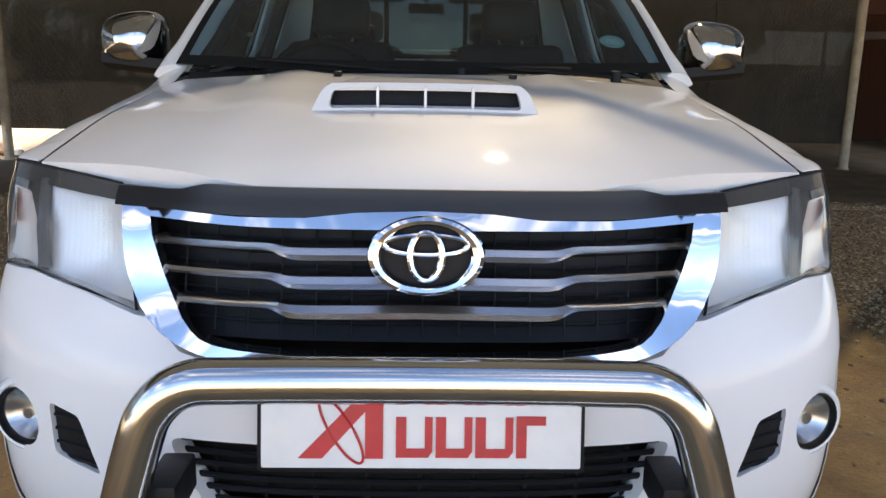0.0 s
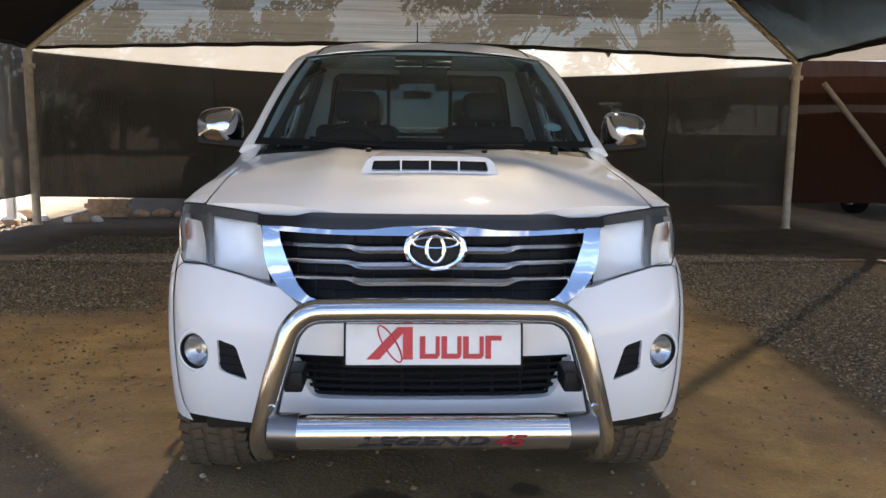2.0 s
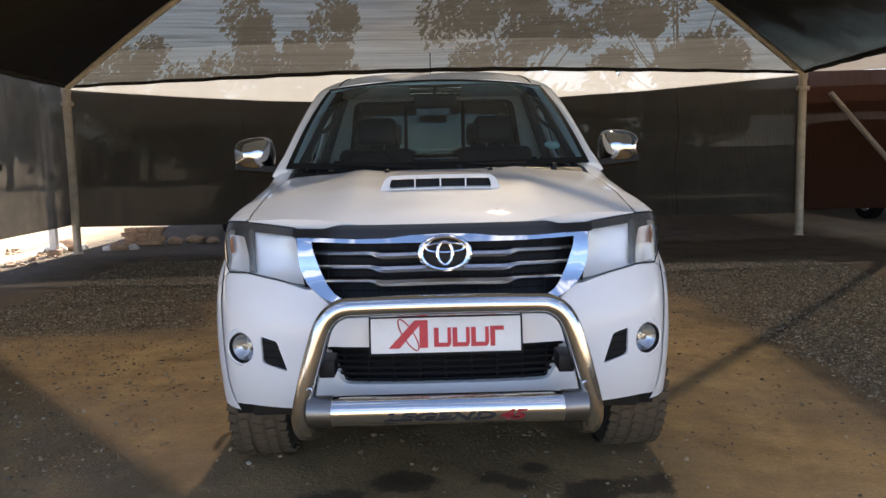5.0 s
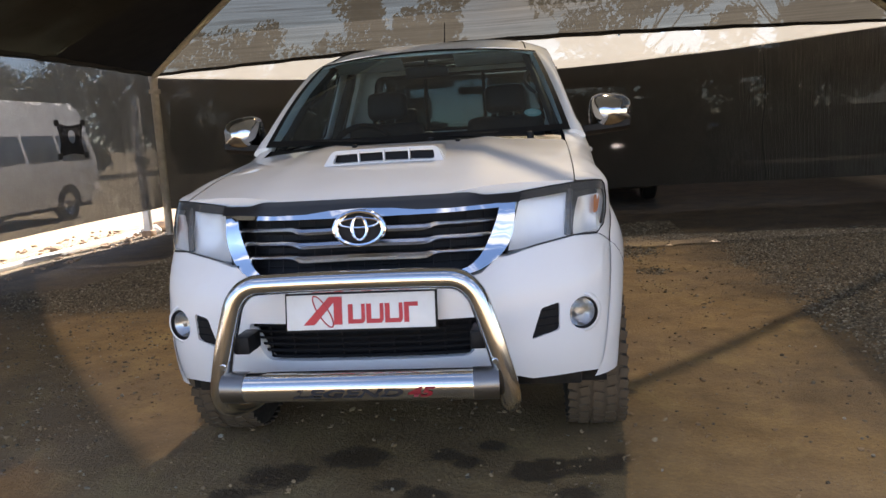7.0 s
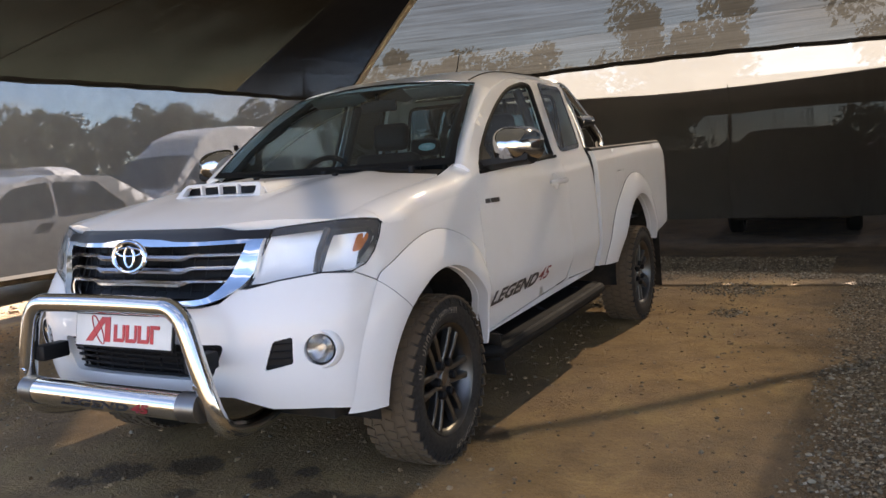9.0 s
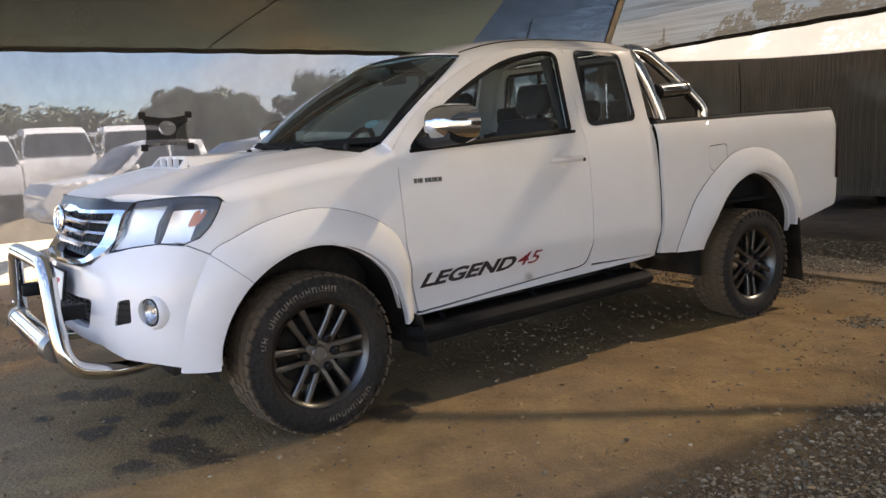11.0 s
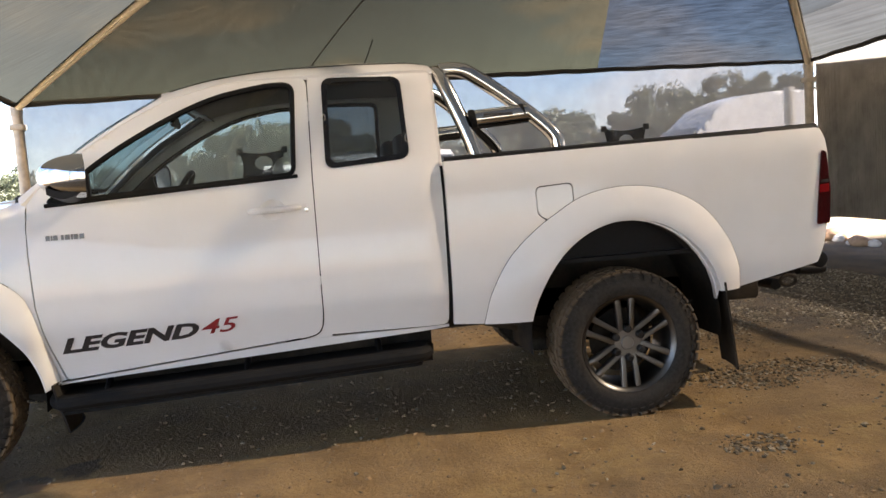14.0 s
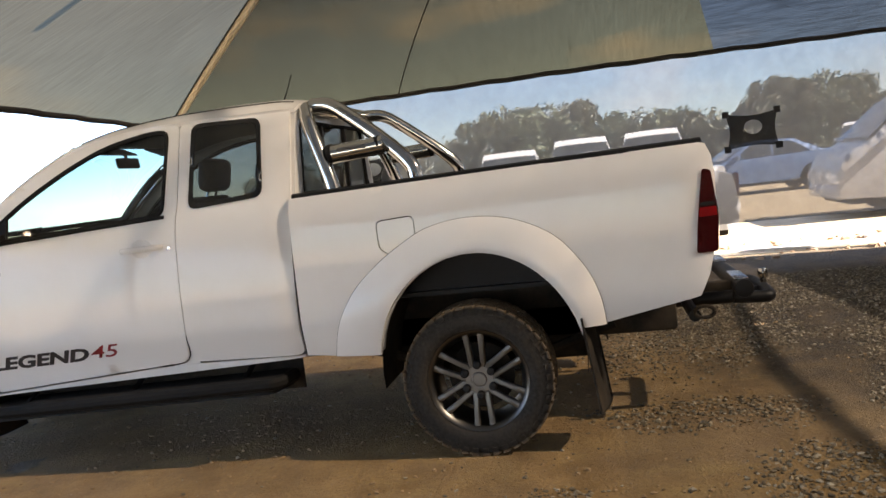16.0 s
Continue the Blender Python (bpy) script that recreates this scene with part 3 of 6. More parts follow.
# ---------------------------------------------------------------- the pickup: nose
def build_nose():
    low = [(-at_depth(.43, .370), .370), (-.75, .398), (-.56, .408), (-.43, .452), (0, .462), (.43, .452), (.56, .405), (.75, .398), (at_depth(.43, .370), .370)]
    top_r = [(at_depth(.47, .58), .58), (at_depth(.56, .70), .70), (at_depth(.585, .735), .735), (at_depth(.449, .829), .829), (at_depth(.365, .872), .872), (.902, .888), (.855, .868), (.745, .876), (.60, .858), (.488, .835), (.455, .835), (.40, .790), (.33, .776), (0, .770)]
    outline = low + top_r + [(-u, z) for u, z in reversed(top_r[:-1])]
    uf = U(.730)
    fog = [[(s * uf + .056 * math.cos(a), 0.617 + .056 * math.sin(a)) for a in np.linspace(0, 2 * math.pi, 20, endpoint=False)] for s in (1, -1)]
    mouth = rounded([(-.425, .648), (-.355, .516), (.355, .516), (.425, .648)], .03)
    ducts = [rounded([(s * U(.652), .668), (s * U(.590), .655), (s * U(.553), .550), (s * U(.648), .572)], .012) for s in (1, -1)]
    bumper = part("front_bumper", sheet_bm(outline, F, [mouth, *fog, *ducts], .042, (0, -1, 0), lambda p: Vector((-p.x * .03, .05, 0))), M["white"], truck)
    # the raised white surround of each fog lamp
    for s in (1, -1):
        c = F(s * uf, .617, -.010)
        n = (F(s * uf, .617, .1) - c).normalized()
        n = (n * .45 + Vector((0, -.55, 0))).normalized()
        rot = Matrix.Translation(c) @ n.to_track_quat("Z", "Y").to_matrix().to_4x4()
        ring = part("fog_lamp_surround", lathe_bm([(-.045, .078), (-.010, .072), (.002, .067), (.007, .061), (.005, .056), (-.03, .055)], 32, "z"), M["white"], bumper)
        rot = rot @ Matrix.Diagonal((1.06, 1.06, 1, 1))
        ring.matrix_local = rot
        lamp = part("fog_lamp", lathe_bm([(-.05, .0), (-.045, .03), (-.02, .048), (.004, .0535), (.009, .0535), (.009, .0500), (.002, .0495)], 28, "z"), M["black"], truck, "round fog lamp with clear lens in black bezel")
        lamp.matrix_local = rot
        part("reflector", lathe_bm([(-.035, .0), (-.032, .018), (-.018, .036), (-.004, .047)], 28, "z"), M["reflector"], lamp)
        part("bulb_shield", lathe_bm([(-.004, .0), (-.005, .010), (-.010, .013), (-.03, .013)], 16, "z"), M["slat"], lamp)
        lens = part("lens", lathe_bm([(.013, .0), (.012, .02), (.009, .037), (.003, .050)], 28, "z"), M["clear"], lamp)
        lens.visible_shadow = False
    # lower grille: black slats behind the mouth
    g = part("lower_grille", grid_bm(lambda u, v: F(-.46 + .92 * u, .49 + .18 * v, -.07), 14, 3), M["black"], truck, "black plastic lower grille slats")
    for i in range(6):
        z = .525 + i * .022
        bm = tube_bm([F(u, z, -.03) for u in np.linspace(-.43, .43, 9)], .0055, 6)
        part("slat", bm, M["black"], g)
    for i in range(9):
        u = -.36 + .09 * i
        part("upright", tube_bm([F(u, .51, -.04), F(u, .65, -.04)], .005, 6), M["black"], g)
    for s in (1, -1):
        d = part("bumper_duct", grid_bm(lambda u, v: F(s * (U(.535) + .15 * u), .53 + .16 * v, -.010), 5, 4), M["black"], truck, "black ribbed bumper duct")
        for i in range(4):
            z = .565 + .026 * i
            part("rib", tube_bm([F(s * (U(.55) + .11 * t), z, -.008) for t in (0, .5, 1)], .0035, 6), M["black"], d)
    # number plate with dealer board: red device on white
    pl = part("number_plate", box_bm(-.257, .257, -.006, .006, -.066, .066, .004), M["black"], truck, "white dealer plate in black frame")
    pl.matrix_local = pose(0, .020, .694, -10, 0, 0)
    face = part("plate_face", box_bm(-.250, .250, -.0095, -.005, -.058, .058, .003), M["plate"], pl)

    def flat(pts, y=-.0125, mat="plate_red", name="red_mark"):
        bm = bmesh.new()
        f = bm.faces.new([bm.verts.new((x, y, z)) for x, z in pts])
        ex = bmesh.ops.extrude_face_region(bm, geom=[f])
        bmesh.ops.translate(bm, vec=(0, .0025, 0), verts=[v for v in ex["geom"] if isinstance(v, bmesh.types.BMVert)])
        bmesh.ops.recalc_face_normals(bm, faces=bm.faces[:])
        return part(name, bm, M[mat], pl, smooth=False)

    flat([(-.192, -.042), (-.155, -.042), (-.088, .032), (-.088, -.042), (-.060, -.042), (-.060, .050), (-.104, .050)])
    x = -.040
    for w in (.062, .062, .064):
        flat([(x, -.040), (x + w - .012, -.040), (x + w - .005, -.030), (x + w - .005, .024), (x + w - .017, .024), (x + w - .017, -.026), (x + .016, -.026), (x + .016, .024), (x, .024)])
        x += w
    flat([(x, -.040), (x + .016, -.040), (x + .016, .012), (x + .046, .012), (x + .046, .026), (x, .026)])
    ringp = [Vector((-.125 + .020 * math.cos(a) - .028 * math.sin(a), -.0115, .002 + .052 * math.sin(a) - .0 * math.cos(a))) for a in np.linspace(0, 2 * math.pi, 28)]
    part("red_mark", tube_bm(ringp, .0022, 6, False), M["plate_red"], pl)


def build_grille():
    outer = [(U(.514), 1.012), (.30, 1.009), (.19, 1.011), (.11, 1.020), (0, 1.024), (-.11, 1.020), (-.19, 1.011), (-.30, 1.009), (-U(.514), 1.012)]
    outer += spline([(-U(.511), .99), (-U(.497), .90), (-.454, .836), (-.36, .795), (-.2, .782), (0, .780), (.2, .782), (.36, .795), (.454, .836), (U(.497), .90), (U(.511), .99)], 3)
    inner = [(.462, .997), (.25, .995), (-.25, .995), (-.462, .997)] + spline([(-.456, .968), (-.422, .890), (-.374, .828), (-.29, .806), (0, .800), (.29, .806), (.374, .828), (.422, .890), (.456, .968)], 3)
    gr = part("grille_surround", sheet_bm(outer, lambda u, z: F(u, z, .012 + .012 * math.cos(min(1, abs(u) / .5) * 1.5)), [inner], .03, (0, -1, 0), (0, .035, 0)), M["chrome"], truck, "bright chrome grille surround")
    part("grille_backing", grid_bm(lambda u, v: F(-.48 + .96 * u, .80 + .205 * v, -.06), 14, 3), M["black"], gr, "black mesh behind the slats")
    for zc, w in ((.964, .462), (.918, .444), (.873, .414)):
        bm = bmesh.new()
        n = 64
        rows = []
        for i in range(n + 1):
            u = -w + 2 * w * i / n
            mid = 1 / (1 + math.exp((abs(u) - .235) / .008))
            h = .0062 + .005 * mid
            z = zc - .012 * mid - .006 * (abs(u) / w)
            rows.append([bm.verts.new(F(u, z + dz, out)) for dz, out in ((h, -.03), (h * .9, -.002), (0, .004), (-h * .9, -.002), (-h, -.03))])
        for a, b in zip(rows, rows[1:]):
            for j in range(4):
                bm.faces.new((a[j], b[j], b[j + 1], a[j + 1]))
        bmesh.ops.recalc_face_normals(bm, faces=bm.faces[:])
        part("slat", bm, M["slat"], gr, "satin chrome grille slat")
    for i in range(15):
        u = -.42 + .06 * i
        part("mesh_bar", tube_bm([F(u, .815, -.045), F(u, .990, -.045)], .0022, 5), M["black"], gr)
    for i in range(7):
        z = .83 + .022 * i
        part("mesh_bar", tube_bm([F(u, z, -.05) for u in np.linspace(-.44, .44, 7)], .0022, 5), M["black"], gr)
    # plain oval badge: ring, upright oval and bar
    em = part("badge", lathe_bm([(.0, .0), (.004, .05), (.004, .060)], 36, "y"), M["black"], gr, "oval chrome badge on black")
    em.matrix_local = pose(.004, .080, .962, -6, 0, 0) @ Matrix.Diagonal((1.32, 1, .90, 1))

    def oval(a, b, r, cz=0.0):
        return tube_bm([Vector((a * math.cos(t), -.006, cz + b * math.sin(t))) for t in np.linspace(0, 2 * math.pi, 41)], r, 8, False)
    part("ring", oval(.062, .062, .0085), M["chrome"], em)
    part("ring", oval(.019, .042, .0048), M["chrome"], em)
    part("bar", oval(.050, .017, .0046, .020), M["chrome"], em)


LAMP = [(U(.532), 1.040), (U(.60), 1.047), (U(.70), 1.055), (.80, 1.057), (.86, 1.055), (.918, 1.049), (.944, 1.034), (.955, .990), (.940, .938), (.905, .897), (.850, .874), (.745, .880), (.60, .862), (U(.482), .842)]


def build_headlamp(s):
    outl = [(s * u, z) for u, z in LAMP]
    hl = part("headlamp", sheet_bm(outl, lambda u, z: F(u, z, -.055 * min(1, (1.03 - abs(u)) / .15) - .004), step=.04, facing=(0, -1, 0)), M["lampback"], truck, "clear-lens headlamp with amber indicator")

    def cup(u0, u1, z0, z1, depth, name, lab="", lean=.02):
        def f(a, b):
            uu, zz = u0 + (u1 - u0) * a, z0 + (z1 - z0) * b
            d = (2 * a - 1) ** 2 * .6 + (2 * b - 1) ** 2 * .4
            return F(s * (uu + lean * b), zz + .02 * (uu - u0), -depth + depth * .80 * d)
        bm = grid_bm(f, 14, 10)
        bmesh.ops.recalc_face_normals(bm, faces=bm.faces[:])
        return part(name, bm, M["lampbowl"], hl, lab)
    cup(U(.490), .716, .850, 1.020, .045, "reflector", "silvery main reflector", .03)
    cup(.742, .868, .878, 1.004, .032, "side_reflector", "silvery side reflector", .03)
    amber = rounded([(.850, .940), (.890, .945), (.914, .985), (.912, 1.002), (.865, 1.004)], .014)
    part("indicator", sheet_bm([(s * u, z) for u, z in amber], lambda u, z: F(u, z, -.012), step=.02, facing=(0, -1, 0)), M["amber"], hl, "amber indicator")
    part("divider", tube_bm([F(s * .722, .880, -.010), F(s * .728, .95, -.008), F(s * .738, 1.030, -.010)], .012, 8), M["lampback"], hl)
    # dark upper and outer edge of the lens unit
    band = LAMP[:10] + [(.880, .905), (.915, .948), (.934, .985), (.915, 1.016), (.86, 1.026), (.74, 1.026), (.62, 1.018), (U(.525), 1.012)]
    part("bezel", sheet_bm([(s * u, z) for u, z in band], lambda u, z: F(u, z, -.004), step=.025, facing=(0, -1, 0)), M["guard"], hl)
    part("lens_edge", tube_bm([F(s * u, z, .0005) for u, z in LAMP + LAMP[:1]], .0028, 5, False), M["rubber"], hl)
    lens = part("lens", sheet_bm(outl, lambda u, z: F(u, z, .002), step=.03, facing=(0, -1, 0), turn=lambda p: Vector((-p.x * .02, .02, 0))), M["lens"], hl, "slightly hazed clear lens")
    lens.visible_shadow = False


def build_bonnet():
    front = [(x, plan(U(x))[1] + .100 + .062 * (lambda a: a * a * (3 - 2 * a))(min(1.0, max(0.0, (abs(x) - .20) / .34)))) for x in np.linspace(-.718, .718, 33)]
    outline = front + [(.721, .45), (.720, .60), (.715, .90), (.706, 1.19)] + [(x, 1.235 - .075 * (1 - (x / .70) ** 2)) for x in np.linspace(.69, -.69, 13)] + [(-.706, 1.19), (-.715, .90), (-.720, .60), (-.721, .45)]
    hole = rounded([(-.205, .60), (.205, .60), (.19, .78), (-.19, .78)], .03)
    hood = part("bonnet", sheet_bm(outline, lambda x, y: Vector((x, y, ZH(x, y))), [hole], .05, (0, 0, 1), (0, .012, -.036)), M["white"], truck)

    # the air scoop: a raised shell that closes towards the screen
    def shell(u, v):
        s = 2 * u - 1
        y = .60 + .47 * v
        w = .238 - .05 * v
        x = s * w
        a = min(1.0, (1 - abs(s)) / .16)
        rise = (.042 * (1 - v) ** 1.3 + .002) * math.sin(a * math.pi / 2) ** .8
        return Vector((x, y - .03 * a * (1 - v) * 0, ZH(x, y) + rise - .001))
    sc = part("bonnet_scoop", grid_bm(shell, 30, 16, (0, 0, -.012)), M["white"], truck, "white raised bonnet scoop")

    # frame round the mouth
    opening = rounded([(-.202, .004), (.202, .004), (.194, .037), (-.194, .037)], .012)
    outer = rounded([(-.245, -.016), (.245, -.016), (.210, .047), (-.210, .047)], .020)

    def mouthf(x, h):
        y = .600 - .045 * (1 - h / .047)
        return Vector((x, y, ZH(x, y) + h))
    part("scoop_frame", sheet_bm(outer, mouthf, [opening], .02, (0, -1, .3), (0, .03, 0)), M["white"], sc)
    # black sheet and floor stand in for the shade inside the scoop
    part("scoop_shade", grid_bm(lambda u, v: Vector((-.21 + .42 * u, .612 + .012 * v, ZH(0, .61) - .010 + .050 * v)), 4, 2), M["black"], sc, "black sheet for the shade in the opening")
    part("scoop_floor", grid_bm(lambda u, v: Vector((-.21 + .42 * u, .60 + .12 * v, ZH(-.21 + .42 * u, .6) + .002)), 4, 2), M["black"], sc)
    for x in (-.10, 0, .10):
        part("scoop_vane", box_bm(x - .003, x + .003, .572, .598, ZH(0, .6) - .004, ZH(0, .6) + .040, .002), M["white"], sc)
    # dark stone guard along the leading edge

    def guard(u, v):
        x = (2 * u - 1) * .528
        mid = 1 / (1 + math.exp((abs(x) - .385) / .012))
        z = 1.010 + (.030 + .016 * mid) * v
        return F(U(x), z, .014 + .012 * mid * v)
    part("bonnet_guard", grid_bm(guard, 44, 5, (0, .008, 0)), M["guard"], truck, "smoked dark bonnet guard")
    for x in (-.235, .235):
        part("washer_nozzle", box_bm(x - .011, x + .011, 1.075, 1.10, ZH(x, 1.08), ZH(x, 1.08) + .014, .004), M["black"], hood)


ARCH_F = (.905, .365, .452, .455)
ARCH_R = (3.990, .400, .478, .535)


def arch(c, a0, a1, n, grow=0.0):
    return [(c[0] + (c[2] + grow) * math.cos(radians(a)), c[1] + (c[3] + grow) * math.sin(radians(a))) for a in np.linspace(a0, a1, n)]


def bonnet_x(y):
    return float(np.interp(y, [.38, .45, .60, .90, 1.19, 1.30], [.718, .721, .720, .715, .706, .702])) + .004


def build_wing(s):
    rear_edge = [(F(u, z).y + .004, z) for u, z in LAMP[6:10]]
    seam = [(.345, .889), (.365, .879), (.449, .836), (.590, .741)]

    def drop(y):
        return float(np.interp(y, [.45, .66], [.045, .080]))
    ytop = np.linspace(F(*LAMP[6]).y + .012, 1.27, 18)
    outline = list(reversed(seam[1:])) + list(reversed(rear_edge)) + [(y, _hood_edge(y) - drop(y)) for y in ytop] + [(1.30, 1.122), (1.349, 1.128), (1.349, .98), (1.358, .76), (1.392, .58), (1.436, .432), (1.362, .412)] + arch(ARCH_F, 6, 126, 14, -.005)[1:]
    bm = sheet_bm(outline, lambda y, z: sided(s, XS(y, z), y, z), step=.04, facing=(s, 0, 0), turn=(-s * .03, 0, 0))
    # the rounded shoulder from the side up to the bonnet's edge
    low = [F(u, z, .001) + Vector((0, .004, .003)) for u, z in ((.765, 1.058), (.80, 1.058), (.83, 1.057), (.86, 1.056), (.918, 1.050), (.944, 1.036))]
    low = [Vector((s * p.x, p.y, p.z)) for p in low]
    low += [sided(s, XS(y, _hood_edge(y) - drop(y)), y, _hood_edge(y) - drop(y)) for y in np.linspace(ytop[0], 1.351, 22)]

    def shoulder(u, v):
        k = u * (len(low) - 1)
        i = min(int(k), len(low) - 2)
        p = low[i].lerp(low[i + 1], k - i)
        y = p.y
        rise = max(0.0, (y - 1.17) / .18)
        top = Vector((s * bonnet_x(y), y, max(p.z + .002, ZH(.712, min(y, 1.27)) - .001) + .040 * min(1.0, rise) ** 2))
        e = float(np.interp(y, [.5, .9], [1.25, 1.0]))
        a = v * math.pi / 2
        return Vector((top.x + (p.x - top.x) * math.cos(a) ** e if v < 1 else top.x, y, p.z + (top.z - p.z) * math.sin(a) ** e))
    sh = grid_bm(shoulder, 60, 10)
    sh.normal_update()
    if sum(f.normal.z for f in sh.faces) < 0:
        bmesh.ops.reverse_faces(sh, faces=sh.faces[:])
    add(bm, sh)
    wing = part("front_wing", bm, M["white"], truck)
    inn = spline([(.318, .362), (.325, .50), (.365, .66), (.449, .829), (.545, .884), (.70, .942), (.93, .972), (1.15, .922), (1.285, .842), (1.343, .75), (1.380, .60), (1.418, .42)], 5)
    a = arch(ARCH_F, 180.5, 3.5, len(inn))
    flare(s, a, inn, XS, .050, 3, True)
    part("bumper_seam", tube_bm([sided(s, XS(y, z) + .0005, y, z) for y, z in ((.340, .887), (.365, .875), (.41, .853), (.449, .8325))], .0007, 5), M["rubber"], wing)
    return wing


def flare(s, inner, outer, X, out, first=0, front=False):
    """A wheel-arch flare between the arch and its outer edge; its front end lies nearly flush with the bumper."""
    n = len(inner) - 1
    W = (-.9, -.35, 0.0, .12, .35, .65, .88, 1.0)
    B = (-.06, .015, .90, 1.0, .88, .60, .28, .02)

    def f(i, j):
        (y0, z0), (y1, z1) = inner[i], outer[i]
        w = max(0.0, W[j])
        y, z = y0 + (y1 - y0) * w, z0 + (z1 - z0) * w
        grow = (.30 + .70 * min(1, max(0, i - 4) / 16)) if front else (.55 + .45 * min(1, i / 10))
        return sided(s, X(y, z) + out * grow * B[j] + .003, y, z)
    bm = bmesh.new()
    V = [[bm.verts.new(f(i, j)) for j in range(len(W))] for i in range(n + 1)]
    for i in range(n):
        for j in range(len(W) - 1):
            q = (V[i][j], V[i + 1][j], V[i + 1][j + 1], V[i][j + 1])
            bm.faces.new(q if s < 0 else tuple(reversed(q)))
    for row, way in ((V[0], 1), (V[-1], -1)):
        bm.faces.new(row if (way * s) > 0 else list(reversed(row)))
    fl = part("wheel_arch_flare", bm, M["white"], truck)
    line = [(y, z) for i, (y, z) in enumerate(outer) if not front or (i >= first * 5 and y < 1.27)]
    part("flare_seam", tube_bm([sided(s, X(y, z) + .0020, y, z) for y, z in line], .0020, 5), M["rubber"], fl)
    if front:
        part("bumper_seam", tube_bm([f(first * 5, j) + Vector((s * .0004, 0, 0)) for j in range(7, 1, -1)], .0009, 5), M["dash"], fl)
    return fl


def build_cab():
    # windscreen and its black border
    ws = part("windscreen", grid_bm(screen, 28, 18), M["screen"], truck, "clear laminated windscreen with dark band")
    ws.visible_shadow = False

    def border(u0, u1, v0, v1, name="screen_border"):
        return part(name, grid_bm(lambda u, v: screen(u0 + (u1 - u0) * u, v0 + (v1 - v0) * v) + Vector((0, -.002, .003)), 24, 14), M["rubber"], ws)
    border(0, 1, 0, .055)
    border(0, 1, .972, 1)
    border(0, .018, .055, .955)
    border(.982, 1, .055, .955)
    d = part("licence_disc", lathe_bm([(0, 0), (0, .034), (.002, .036), (.002, .0)], 24, "z"), M["paper"], ws, "round pale green licence disc")
    p = screen(.90, .19)
    n = (screen(.91, .19) - p).cross(screen(.90, .22) - p).normalized()
    d.matrix_local = Matrix.Translation(p - n * .006) @ n.to_track_quat("Z", "Y").to_matrix().to_4x4() @ Matrix.Diagonal((1.15, .8, 1, 1))
    for i in range(3):
        b = part("disc_line", box_bm(-.02, .02, -.002, .002, .0022, .003), M["plate"], d)
        b.matrix_local = pose(0, -.010 + .010 * i, 0)
    # cowl and wipers
    part("cowl", grid_bm(lambda u, v: Vector(((2 * u - 1) * .690, 1.215 - .075 * (1 - (2 * u - 1) ** 2) + .10 * v, 1.198 - .012 * (2 * u - 1) ** 2 + .026 * v)), 24, 3), M["black"], truck, "black plastic cowl strip")
    for x0, x1 in ((.10, -.50), (.55, -.02)):
        w = part("wiper", tube_bm(spline([(x0, 1.185 + .1 * (x0 / .7) ** 2, 1.218), ((x0 + x1) / 2, 1.185, 1.238), (x1 + .1, 1.235, 1.252)], 5), .006, 6), M["black"], truck)
        part("blade", tube_bm([(x0 - .14, 1.200, 1.240), ((x0 + x1) / 2 - .05, 1.195, 1.241), (x1 + .02, 1.240, 1.254)], .0055, 5), M["rubber"], w)
        part("pivot", lathe_bm([(1.205, .0), (1.205, .016), (1.235, .014), (1.237, 0)], 12, "z"), M["black"], w).matrix_local = pose(x0, 1.185 + .1 * (x0 / .7) ** 2, 0)

    # roof
    def roof_f(u, v):
        s = 2 * u - 1
        y0 = 1.915 - .055 * (1 - min(1, abs(s) / .886) ** 2)
        y = y0 + (3.160 - y0) * v
        ze = frame_z(max(y, 1.9)) + .006
        w = XS(y, min(ze, 1.69))
        zc = _rz(y)
        return Vector((s * w, y, ze + (zc - ze) * (1 - abs(s) ** 4.2)))
    rf = part("roof", grid_bm(roof_f, 30, 26, (0, 0, -.02)), M["white"], truck)
    for s in (1, -1):
        part("roof_gutter", tube_bm([roof_f(.5 + s * .40, v) + Vector((0, 0, .0015)) for v in np.linspace(.03, .97, 16)], .004, 5), M["rubber"], rf)
    part("antenna", tube_bm([(-.02, 2.86, 1.772), (-.02, 2.91, 1.87), (-.02, 2.945, 1.955)], [.006, .0035, .003], 6), M["black"], rf, "short black whip antenna")
    part("headlining", grid_bm(lambda u, v: roof_f(.04 + .92 * u, .03 + .94 * v) - Vector((0, 0, .028)), 10, 8), M["trim"], rf)
    for s in (1, -1):
        def pillar(u, v, s=s):
            a = screen_bottom(s).lerp(screen_top(s), v)
            y, z = np.interp(v, np.linspace(0, 1, 5), [1.335, 1.50, 1.66, 1.80, 1.925]), 0
            z = frame_z(max(y, 1.352)) - (.02 if v == 0 else 0) + .004
            b = sided(s, XS(max(y, 1.43), z), y, z)
            p = a.lerp(b, u)
            return p + Vector((s * .35, -.5, .5)) * (.022 * (1 - .75 * v ** 5) * math.sin(math.pi * min(1, max(0, u))))
        bm = grid_bm(pillar, 6, 14)
        bm.normal_update()
        if sum((f.normal.x for f in bm.faces)) * s < 0:
            bmesh.ops.reverse_faces(bm, faces=bm.faces[:])
        part("screen_pillar", rim(bm, Vector((-s * .03, .02, -.02))), M["white"], truck)
        # inner pillar with grab handle
        pi = part("inner_pillar", tube_bm([screen(.5 + s * .47, v) + Vector((-s * .02, .05, -.02)) for v in (0, .3, .6, 1)], .018, 8), M["dash"], truck)
        hb = [screen(.5 + s * .45, v) + Vector((-s * .05, .06 + .0 * v, -.02)) for v in (.42, .52, .62, .72)]
